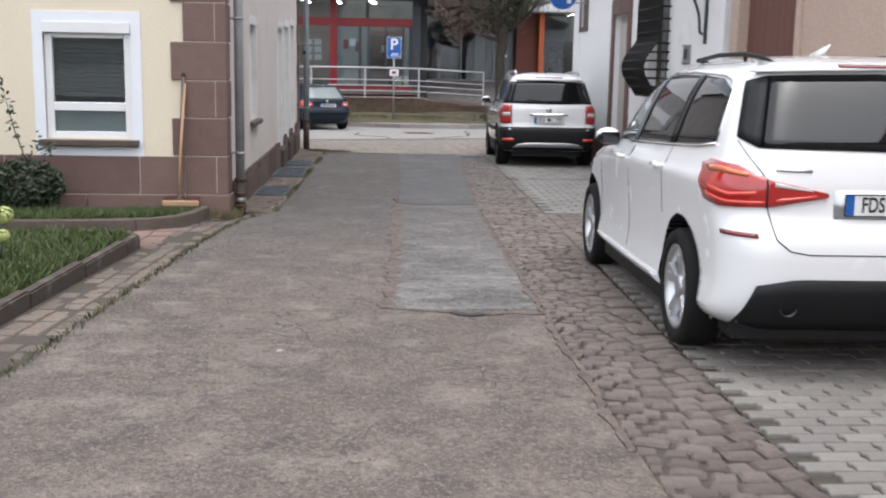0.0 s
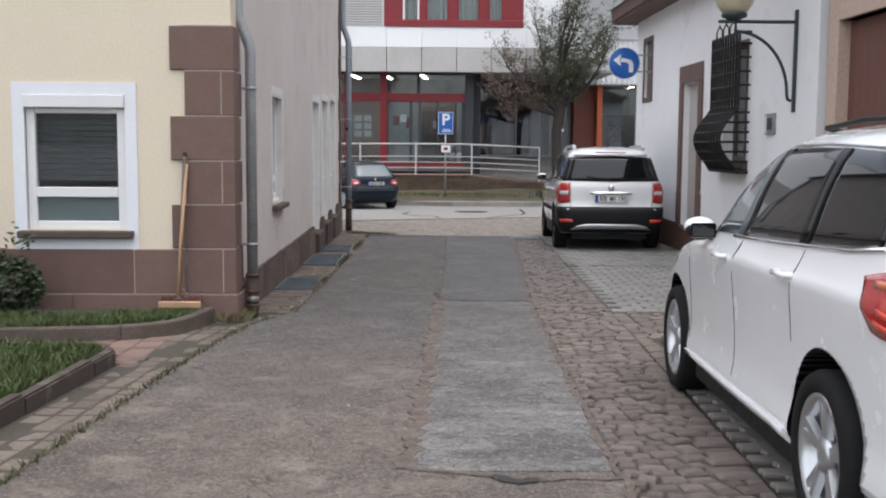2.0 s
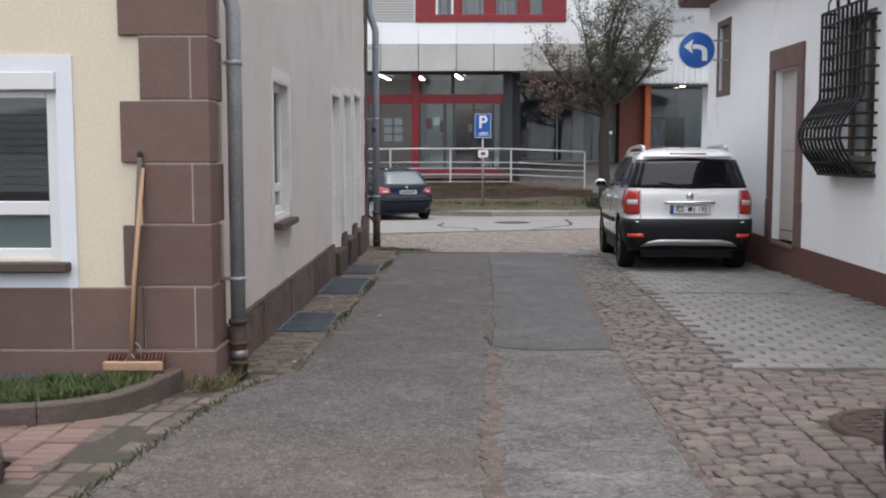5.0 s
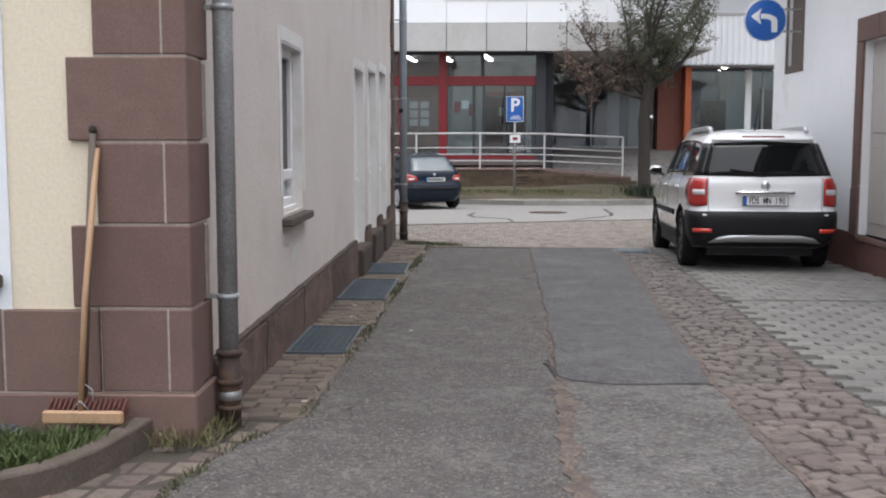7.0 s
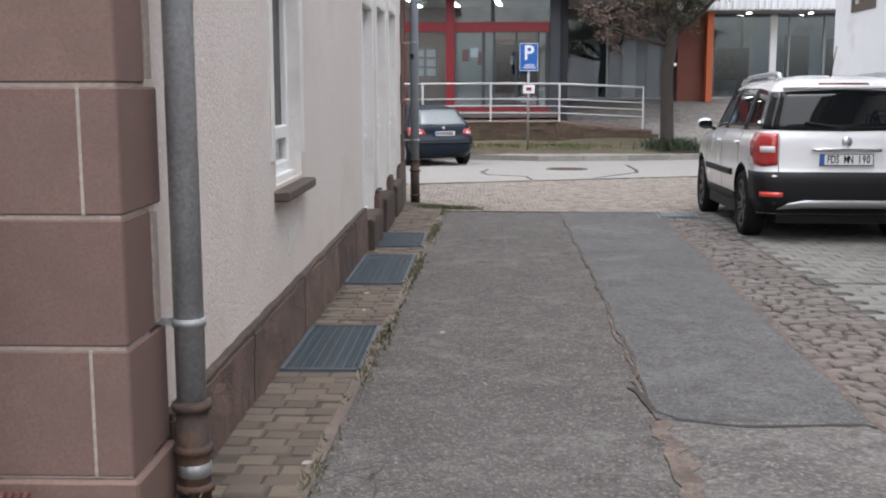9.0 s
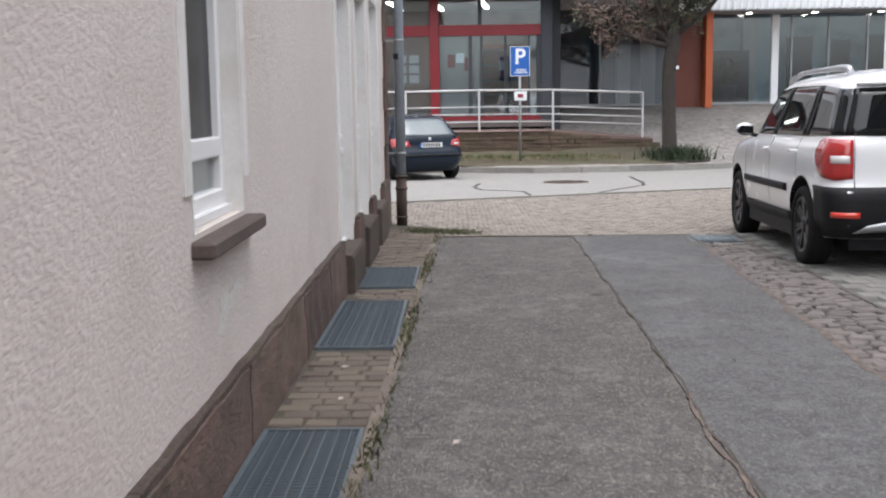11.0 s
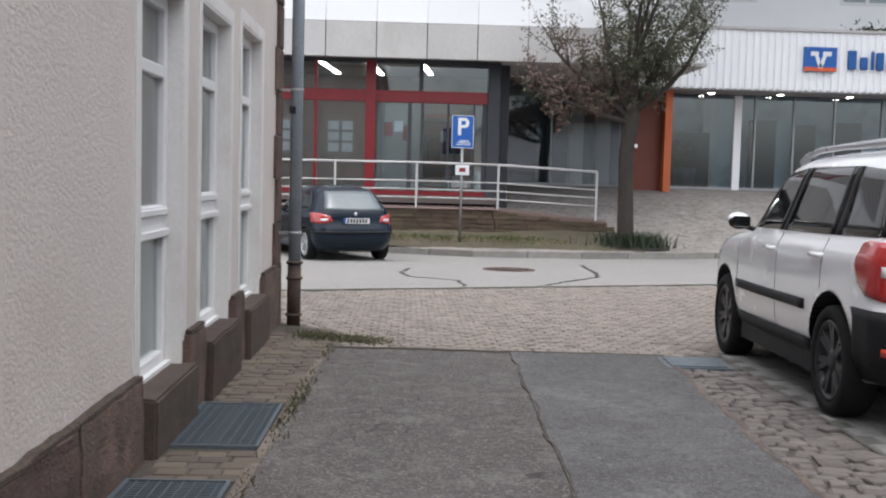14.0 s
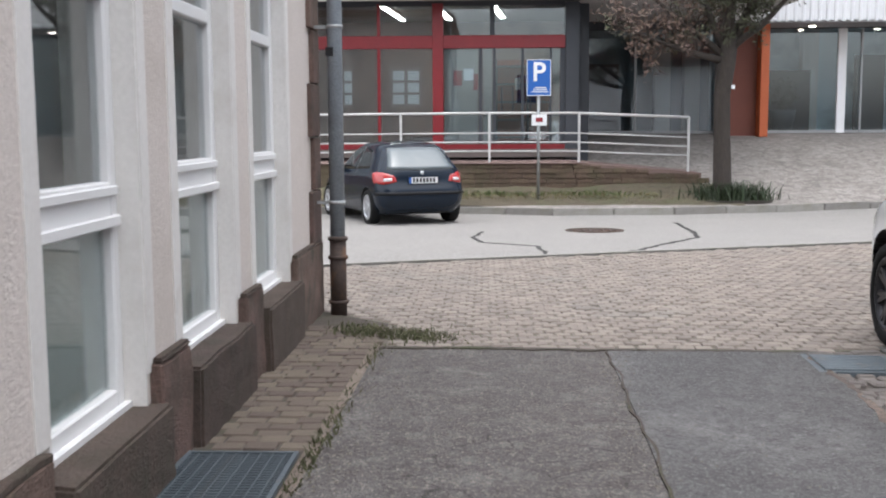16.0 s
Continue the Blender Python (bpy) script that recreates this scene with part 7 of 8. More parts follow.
    part("badge", lathe(bmesh.new(), [(0.001, 0.0), (0.05, 0.0), (0.05, 0.012), (0.001, 0.016)], 20, Matrix.Translation((0, 0.052, 0.99)) @ Matrix.Rotation(radians(90), 4, "X")), M_alloy, car, "round chrome badge")
    for s in (-1, 1):
        part("tailgate_gap", panel(rf, [(s * 0.655, 0.69), (s * 0.661, 0.69)], [(s * 0.655, 1.08), (s * 0.661, 1.08)], 1, 6, 0.003), M_black, car, "tailgate gap")
    number_plate(car, pose(0, 0.035, 0.82), "FDS MN 190")
    part("wiper", tube(bmesh.new(), [(0.0, 0.075, 1.10), (-0.15, 0.09, 1.14), (-0.40, 0.11, 1.17)], 0.010, 6), M_black, car, "rear wiper")
    part("aerial", tube(bmesh.new(), [(0.0, 0.75, 1.63), (0.0, 0.66, 1.75), (0.0, 0.55, 1.92)], [0.014, 0.007, 0.004], 6), M_black, car, "thin roof aerial")
    nose = lambda s, z, off: Vector((s, spline(Y_FRONT, z) + off, z))
    part("windscreen", panel(nose, [(-0.64, 1.11), (0.0, 1.10), (0.64, 1.11)], [(-0.52, 1.50), (0.0, 1.52), (0.52, 1.50)], 12, 6), M_carglass, car, "windscreen")
    return car


off_roader(pose(2.50 + 0.81, 18.98, gz(19.6) + 0.0, -0.8, 0, -2.6) @ Matrix.Diagonal((1, 1, 1.045, 1)))

# small dark hatchback across the street
P_REAR = [(0.20, 0.18), (0.35, 0.03), (0.5, 0.0), (0.62, 0.02), (0.70, 0.07), (0.85, 0.10), (0.95, 0.14), (1.28, 0.46), (1.36, 0.62), (1.41, 1.0), (1.42, 1.3)]
P_FRONT = [(0.20, 3.70), (0.4, 3.82), (0.6, 3.80), (0.75, 3.6), (0.85, 3.1), (0.92, 2.85), (1.15, 2.4), (1.32, 2.05), (1.40, 1.8), (1.42, 1.5)]
P_WIDE = [(0.20, 0.74), (0.35, 0.80), (0.6, 0.825), (0.8, 0.82), (0.9, 0.79), (1.1, 0.69), (1.28, 0.60), (1.36, 0.52), (1.40, 0.40), (1.42, 0.25)]
P_RR = [(0.20, 0.30), (0.9, 0.30), (1.42, 0.25)]
P_RF = [(0.20, 0.55), (0.8, 0.7), (1.0, 0.5), (1.42, 0.3)]


def hatchback(m):
    sh = Shell(P_REAR, P_FRONT, P_WIDE, P_RR, P_RF, 0.05)
    car = thing("parked_car", "dark blue-green small hatchback parked across the street", "car", m)
    zs = [0.20, 0.26, 0.32, 0.40, 0.5, 0.58, 0.64, 0.70, 0.78, 0.85, 0.89, 0.92, 0.95, 1.0, 1.06, 1.14, 1.22, 1.28, 1.32, 1.36, 1.385, 1.40, 1.412, 1.42]
    body = part("body", sh.body(zs), M_bluecar, car, smooth=True)
    RW, FW_, R = 0.68, 3.12, 0.295
    cut_wheel_arches(body, (RW, FW_), R + 0.035, 0.5)
    body.data.polygons.foreach_set("use_smooth", [True] * len(body.data.polygons))
    part("underbody", B(-0.62, 0.62, 0.25, 3.6, 0.18, 0.55), M_black, car)
    for sx in (-1, 1):
        for y in (RW, FW_):
            wheel(car, sx * 0.72, y, R, 0.19, M_alloy, 6, "silver wheel")
        fn = side_fn(sh, sx)
        part("side_window", panel(fn, [(0.62, 0.96), (1.35, 0.93)], [(0.85, 1.26), (1.35, 1.33)], 10, 5), M_carglass, car, "dark side window")
        part("side_window", panel(fn, [(1.40, 0.93), (2.45, 0.93)], [(1.40, 1.33), (1.90, 1.29)], 10, 5), M_carglass, car, "dark front window")
        rf = rear_fn(sh, sx)
        part("tail_lamp", panel(rf, [(0.46, 0.74), (0.70, 0.70), (0.95, 0.72)], [(0.50, 0.84), (0.72, 0.90), (1.0, 0.90)], 12, 5, 0.012), M_tail, car, "red tail lamp")
        part("lamp_white", panel(rf, [(0.55, 0.755), (0.70, 0.745)], [(0.55, 0.80), (0.70, 0.80)], 5, 2, 0.016), M_lampwhite, car, "clear lamp segment")
        mirror(car, sx, 0.90, 2.35, 0.98, M_bluecar)
    rf = rear_fn(sh, -1)
    part("rear_window", panel(rf, [(-0.62, 0.945), (0.0, 0.93), (0.62, 0.945)], [(-0.50, 1.30), (0.0, 1.315), (0.50, 1.30)], 14, 6), M_brightglass, car, "rear window, its sky reflection painted as a pale colour")
    part("bumper_strip", panel(rf, [(-0.95, 0.52), (0.95, 0.52)], [(-0.95, 0.57), (0.95, 0.57)], 20, 1, 0.014), M_black, car, "black bumper strip")
    part("badge", lathe(bmesh.new(), [(0.001, 0.0), (0.04, 0.0), (0.03, 0.014), (0.001, 0.016)], 14, Matrix.Translation((0, 0.115, 0.88)) @ Matrix.Rotation(radians(90), 4, "X")), M_alloy, car, "chrome badge")
    number_plate(car, pose(0, 0.055, 0.76), "")
    nose = lambda s, z, off: Vector((s, spline(P_FRONT, z) + off, z))
    part("windscreen", panel(nose, [(-0.58, 0.96), (0.58, 0.96)], [(-0.46, 1.30), (0.46, 1.30)], 12, 6), M_carglass, car, "windscreen")
    return car


hatchback(pose(-1.10, 33.0, gz(33.5), -0.5, 0, 24))


# ---- tree on the forecourt ----
def grow_tree(x, y, zb):
    ob = thing("street_tree", "small street tree with sparse olive and reddish leaves", "tree")
    rnd = random.Random(21)
    base = Vector((x, y, zb))
    spine = [base + Vector(p) for p in ((0, 0, -0.1), (0.0, 0, 0.15), (-0.02, 0, 1.2), (-0.04, 0, 2.1), (0.03, 0, 2.75), (0.10, 0, 3.25))]
    bm = tube(bmesh.new(), spine, [0.24, 0.19, 0.17, 0.165, 0.18, 0.14], 14)
    for v in bm.verts:
        v.co += Vector((rnd.uniform(-.012, .012), rnd.uniform(-.012, .012), 0))
    part("trunk", bm, M_bark, ob)
    tips, reds = [], []
    limbs = [((-1.3, 0.2, 0.85), 2.0), ((-0.55, -0.5, 1.7), 2.3), ((-0.15, 0.5, 2.2), 2.6), ((0.45, -0.4, 2.1), 2.5), ((1.1, 0.3, 1.3), 2.3), ((1.15, -0.1, 0.75), 2.0), ((-1.2, -0.3, 0.35), 1.8), ((0.1, -0.6, 2.0), 2.7), ((0.9, 0.5, 1.1), 2.2), ((-0.7, 0.5, 1.6), 2.3)]
    for k, (d, length) in enumerate(limbs):
        d = Vector(d).normalized()
        bm = bmesh.new()
        p = spine[4].lerp(spine[5], rnd.random()) if k != 6 else spine[4]
        pts = [p]
        for s in range(7):
            d = (d + Vector((rnd.uniform(-.22, .22), rnd.uniform(-.22, .22), rnd.uniform(-.08, .2)))).normalized()
            p = p + d * length * 1.3 / 7
            pts.append(p)
        tube(bm, pts, [0.075 * (1 - 0.85 * i / 7) + 0.006 for i in range(8)], 7)
        for s in range(2, 8):
            for c in range(5):
                q = pts[s].copy()
                e = (d * 0.5 + Vector((rnd.gauss(0, 1), rnd.gauss(0, 1), rnd.gauss(0.35, 0.8)))).normalized()
                tw = [q]
                for j in range(4):
                    e = (e + Vector((rnd.uniform(-.3, .3), rnd.uniform(-.3, .3), rnd.uniform(-.1, .3)))).normalized()
                    q = q + e * rnd.uniform(0.15, 0.30)
                    tw.append(q)
                tube(bm, tw, [0.014, 0.011, 0.008, 0.006, 0.003], 4)
                (reds if k in (0, 6) and rnd.random() < 0.8 else tips).extend(tw[1:])
        part("limb", bm, M_bark, ob)
    for pts, n, mm in ((tips, 11, M_treeleaf), (reds, 11, M_redleaf)):
        v, f = [], []
        for p in pts:
            for _ in range(n):
                c = p + Vector((rnd.gauss(0, .075), rnd.gauss(0, .075), rnd.gauss(0, .075)))
                a = Vector((rnd.gauss(0, 1), rnd.gauss(0, 1), rnd.gauss(0, 1))).normalized()
                b = a.orthogonal().normalized()
                ln, w = rnd.uniform(.035, .065), rnd.uniform(.014, .024)
                i = len(v)
                v += [c - a * ln, c + b * w, c + a * ln, c - b * w]
                f.append((i, i + 1, i + 2, i + 3))
        me = bpy.data.meshes.new("crown")
        me.from_pydata([tuple(p) for p in v], [], f)
        me.materials.append(mm)
        cr = new("crown", me)
        cr.parent = ob
    t = part("tag", B(x + 0.10, x + 0.17, y - 0.17, y - 0.16, zb + 2.2, zb + 2.28), M_signwhite, ob, "small white tag on the trunk")
    return ob


grow_tree(4.68, 36.75, -0.30)


def blades(name, label, category, spots, material, h=(0.05, 0.10), w=0.006, lean=0.35, seed=1):
    """Grass blades standing on the spots (x, y, z)."""
    rnd = random.Random(seed)
    v, f = [], []
    for x, y, z in spots:
        a = rnd.uniform(0, 2 * math.pi)
        d = Vector((math.cos(a), math.sin(a), 0)) * w
        hh = rnd.uniform(*h)
        l = Vector((rnd.gauss(0, lean), rnd.gauss(0, lean), 0)) * hh
        i = len(v)
        p = Vector((x, y, z))
        v += [p - d, p + d, p + d * 0.7 + l * 0.4 + Vector((0, 0, hh * 0.6)), p - d * 0.7 + l * 0.4 + Vector((0, 0, hh * 0.6)), p + l + Vector((0, 0, hh))]
        f += [(i, i + 1, i + 2, i + 3), (i + 3, i + 2, i + 4)]
    me = bpy.data.meshes.new(name)
    me.from_pydata([tuple(p) for p in v], [], f)
    me.materials.append(material)
    return tagged(new(name, me), label, category, kind="stuff")


rnd = random.Random(31)
# tree pit: stones, soil and a tuft
bm = lathe(bmesh.new(), [(0.001, 0.03), (0.85, 0.015), (0.9, -0.1)], 24, Matrix.Translation((4.75, 36.75, -0.31)) @ Matrix.Diagonal((1.1, 0.6, 1, 1)))
structure("ground_tree_pit", bm, M_earth, "dark soil round the tree's foot", "soil")
blades("tree_pit_grass", "long green grass tuft at the foot of the tree", "grass", [(4.8 + rnd.gauss(0, .36), 36.6 + rnd.gauss(0, .2), -0.29) for _ in range(900)], M_leaf, (0.12, 0.42), 0.012, 0.5, 2)

# verge before the ramp wall
bm = bmesh.new()
cut = [-9 + 0.5 * k for k in range(29)]
vs = [[bm.verts.new((x, y, z + 0.02 * math.sin(x * 3 + y * 2) + (0.10 * max(0.0, 1 - abs(x - 3.6) / 1.6) if y > 36.3 else 0.0))) for x in cut] for y, z in ((36.02, -0.365), (36.5, -0.30), (37.1, -0.19), (37.66, -0.08))]
for a, b in zip(vs, vs[1:]):
    for k in range(len(cut) - 1):
        bm.faces.new((a[k], a[k + 1], b[k + 1], b[k]))
structure("ground_verge", bm, M_verge, "bare earth verge before the ramp wall", "verge")
blades("verge_grass", "thin dry and green grass on the verge", "grass", [(rnd.uniform(-8.5, 3.6), 36.1 + 1.45 * rnd.random() ** 0.8, -0.27 + 0.1 * rnd.random()) for _ in range(5000)], M_dry, (0.02, 0.07), 0.010, 0.8, 3)
blades("verge_weeds", "green weeds along the ramp wall", "weeds", [(rnd.choice((-0.2, 1.8, 2.4, 0.6)) + rnd.gauss(0, .45), rnd.uniform(36.5, 37.5), -0.20) for _ in range(800)], M_grass, (0.03, 0.11), 0.010, 0.7, 4)

# ---- cellar gratings in the side pavement ----
GRATES = [(13.68, 14.82, -1.428, -0.995), (16.44, 18.03, -1.428, -0.955), (18.66, 19.76, -1.42, -0.925)]
for ya, yb, xa, xb in GRATES:
    ob = thing("cellar_grating", "blue-grey galvanised steel grating over a cellar light well", "grating", group="cellar gratings")
    z = gz((ya + yb) / 2)
    for a in ((xa, xb, ya, ya + 0.02), (xa, xb, yb - 0.02, yb), (xa, xa + 0.02, ya + 0.02, yb - 0.02), (xb - 0.02, xb, ya + 0.02, yb - 0.02)):
        bm = bmesh.new()
        prism(bm, [(a[0], a[2]), (a[1], a[2]), (a[1], a[3]), (a[0], a[3])], -0.05, 0.016)
        part("frame_bar", bm, M_grate, ob)
    n = int((yb - ya) / 0.034)
    me = to_mesh("slat", B(xa + 0.02, xb - 0.02, -0.005, 0.005, -0.03, 0.012), M_grate)
    for k in range(1, n):
        y = ya + 0.02 + (yb - ya - 0.04) * k / n
        s = new("slat", me)
        s.location = (0, y, gz(y))
        s.parent = ob
    n2 = int((xb - xa) / 0.05)
    for k in range(1, n2):
        x = xa + (xb - xa) * k / n2
        bm = bmesh.new()
        prism(bm, [(x - 0.003, ya + 0.02), (x + 0.003, ya + 0.02), (x + 0.003, yb - 0.02), (x - 0.003, yb - 0.02)], -0.01, 0.010)
        part("cross_rod", bm, M_grate, ob)
    # sheet added just under the bars so the gaps look less dark
    bm = bmesh.new()
    prism(bm, [(xa, ya), (xb, ya), (xb, yb), (xa, yb)], -0.06, -0.012)
    part("tray", bm, M_grate, ob, "steel sheet added below the bars to lighten the gaps")
dg = thing("road_drain", "blue-grey steel road drain grate at the edge of the setts", "drain grate")
part("frame", B(-0.26, 0.26, -0.26, 0.26, -0.05, 0.008), M_grate, dg)
for k in range(9):
    part("bar", B(-0.22, 0.22, -0.215 + k * 0.05, -0.19 + k * 0.05, 0.0, 0.02, bevel=0.004), M_grate, dg)
dg.matrix_world = pose(2.16, 21.72, gz(21.7), -0.8, 0, -4)

# ---- garden beside the lane ----
LAWN_Z = 0.10
bm = bmesh.new()
poly = [(-9.0, -6.0), (-2.80, -6.0), (-2.40, 3.0), (-2.22, 6.8), (-2.07, 8.9), (-2.06, 9.32), (-2.15, 9.52), (-2.4, 9.60), (-9.0, 9.45)]
prism(bm, poly, -0.05, LAWN_Z - 0.03)
structure("ground_lawn", bm, M_earth, "soil under the front lawn", "lawn soil")


def inside(px, py, poly):
    c = False
    for (xa, ya), (xb, yb) in zip(poly, poly[1:] + poly[:1]):
        if (ya > py) != (yb > py) and px < (xb - xa) * (py - ya) / (yb - ya) + xa:
            c = not c
    return c


spots = []
while len(spots) < 52000:
    x, y = rnd.uniform(-5.2, -1.9), rnd.uniform(3.2, 9.7)
    if inside(x, y, poly):
        spots.append((x, y, gz(y) + LAWN_Z - 0.035))
blades("lawn_grass", "short green lawn grass with a few fallen leaves", "grass", spots, M_grass, (0.04, 0.11), 0.006, 0.45, 5)


def kerb_run(name, label, pts, w, h, material, step=0.5, seed=1):
    ob = thing(name, label, "kerb", kind="structure")
    r = random.Random(seed)
    for (xa, ya), (xb, yb) in zip(pts, pts[1:]):
        length = math.hypot(xb - xa, yb - ya)
        n = max(1, round(length / step))
        for k in range(n):
            bm = B(0.003, length / n - 0.003, 0, w, -0.12, h + r.uniform(-.006, .006), bevel=0.014)
            y = ya + (yb - ya) * k / n
            s = part("kerb_stone", bm, material, ob)
            s.matrix_world = Matrix.Translation((xa + (xb - xa) * k / n, y, gz(y))) @ Matrix.Rotation(math.atan2(yb - ya, xb - xa), 4, "Z") @ Matrix.Rotation(r.uniform(-.01, .01), 4, "Y")
    return ob


kerb_run("kerb_lawn", "dark mossy concrete edging round the lawn", [(-2.70, -6), (-2.30, 3), (-2.12, 6.8), (-1.97, 8.9), (-1.96, 9.36), (-2.08, 9.60), (-2.35, 9.70), (-9.0, 9.55)], 0.09, 0.10, M_lawnkerb, 0.9, 2)
BED = [(-9.0, 9.93), (-5.0, 10.06), (-3.3, 10.17), (-2.5, 10.27), (-2.2, 10.34), (-1.98, 10.45), (-1.82, 10.62), (-1.73, 10.85), (-1.69, 11.05), (-1.66, 11.22), (-1.64, 11.36)]


def curved_kerb(name, label, pts, w, h0, h1, material):
    """Smooth curved edging of long stones; the top rises from h0 to h1 towards the end."""
    ob = thing(name, label, "kerb", kind="structure")
    fine = []
    for k in range(len(pts) - 1):
        p0, p1, p2, p3 = (Vector(pts[min(max(q, 0), len(pts) - 1)]) for q in (k - 1, k, k + 1, k + 2))
        n = max(3, int((p2 - p1).length / 0.08))
        for s in range(n):
            u = s / n
            fine.append(0.5 * (2 * p1 + (p2 - p0) * u + (2 * p0 - 5 * p1 + 4 * p2 - p3) * u * u + (3 * p1 - p0 - 3 * p2 + p3) * u ** 3))
    fine.append(Vector(pts[-1]))
    step = 14
    for a in range(0, len(fine) - 1, step):
        piece = range(a, min(a + step, len(fine) - 1) + 1)
        bm = bmesh.new()
        rings = []
        for i in piece:
            d = (fine[min(i + 1, len(fine) - 1)] - fine[max(i - 1, 0)]).normalized()
            n = Vector((-d.y, d.x))
            p = fine[i] + (d * 0.003 if i == piece[0] else -d * 0.003 if i == piece[-1] else d * 0)
            h = h0 + (h1 - h0) * max(0.0, (i / len(fine) - 0.8) / 0.2) ** 1.5
            g = gz(p.y)
            prof = [(0.0, -0.1), (0.002, h - 0.012), (0.010, h - 0.002), (w - 0.010, h), (w - 0.003, h - 0.012), (w, -0.1)]
            rings.append([bm.verts.new((p.x + n.x * o, p.y + n.y * o, g + z)) for o, z in prof])
        for r0, r1 in zip(rings, rings[1:]):
            for k in range(len(r0)):
                q = (k + 1) % len(r0)
                bm.faces.new((r0[k], r0[q], r1[q], r1[k]))
        bm.faces.new(rings[0])
        bm.faces.new(rings[-1][::-1])
        bmesh.ops.recalc_face_normals(bm, faces=bm.faces)
        part("kerb_stone", bm, material, ob)
    return ob


curved_kerb("kerb_bed", "curved reddish stone edging round the flower bed", BED, 0.10, 0.115, 0.135, M_gardenkerb)
bed = [(x - 0.06, y + 0.06) for x, y in BED[:-2]] + [(-1.74, 11.28), (-1.73, FY - 0.03), (-1.66, FY + 0.02), (-9.0, FY + 0.02)]
# mossy soil heaped in the corner by the downpipe
bm = bmesh.new()
rn = random.Random(8)
n = 18
grid = []
for a in range(n + 1):
    line = []
    for b in range(n + 1):
        x, y = -1.70 + 0.46 * a / n, 11.22 + 0.70 * b / n
        d = math.hypot((x + 1.50) / 0.22, (y - 11.48) / 0.30)
        line.append(bm.verts.new((x, y, gz(y) - 0.03 + 0.09 * max(0.0, 1 - d) ** 0.9 + rn.uniform(-.01, .01))))
    grid.append(line)
for a in range(n):
    for b in range(n):
        bm.faces.new((grid[a][b], grid[a + 1][b], grid[a + 1][b + 1], grid[a][b + 1]))
structure("ground_corner", bm, M_moss, "mossy soil in the corner at the downpipe foot", "soil")
blades("corner_weeds", "dry and green weeds at the downpipe foot", "weeds", [(rn.uniform(-1.64, -1.32), rn.uniform(11.22, 11.72), gz(11.5) + 0.02) for _ in range(380)], M_dry, (0.04, 0.11), 0.004, 0.7, 16)
bm = bmesh.new()
prism(bm, bed, -0.05, 0.07)
structure("ground_bed", bm, M_earth, "dark soil of the flower bed", "soil")
bm = bmesh.new()
prism(bm, [(-9.0, 10.95), (-2.55, 10.95), (-2.3, 11.1), (-2.25, FY - 0.04), (-9.0, FY - 0.04)], 0.0, 0.085)
structure("ground_slate", bm, M_slate, "blue-grey slate chippings along the house wall", "gravel")
v, f = [], []
for k in range(2600):
    x, y = rnd.uniform(-4.6, -2.3), rnd.uniform(10.97, FY - 0.06)
    a = rnd.uniform(0, 6.28)
    c = Vector((x, y, gz(y) + 0.09))
    d, e = Vector((math.cos(a), math.sin(a), rnd.uniform(-.5, .5))) * rnd.uniform(.012, .028), Vector((-math.sin(a), math.cos(a), rnd.uniform(-.5, .5))) * rnd.uniform(.008, .018)
    i = len(v)
    v += [c - d, c + e, c + d, c - e, c + Vector((0, 0, .012))]
    f += [(i, i + 1, i + 4), (i + 1, i + 2, i + 4), (i + 2, i + 3, i + 4), (i + 3, i, i + 4)]
me = bpy.data.meshes.new("slate_chips")
me.from_pydata([tuple(p) for p in v], [], f)
me.materials.append(M_slate)
tagged(new("slate_chips", me), "loose slate chips along the wall", "gravel", kind="stuff")
spots = []
while len(spots) < 12000:
    x, y = rnd.uniform(-4.8, -1.66), rnd.uniform(10.2, 11.5)
    lim = 10.95 if x < -2.45 else 11.10
    if inside(x, y, bed) and y < lim + rnd.uniform(-.08, .06):
        spots.append((x, y, gz(y) + 0.06))
blades("bed_grass", "grass strip in front of the house wall", "grass", spots, M_grass, (0.05, 0.13), 0.006, 0.45, 6)


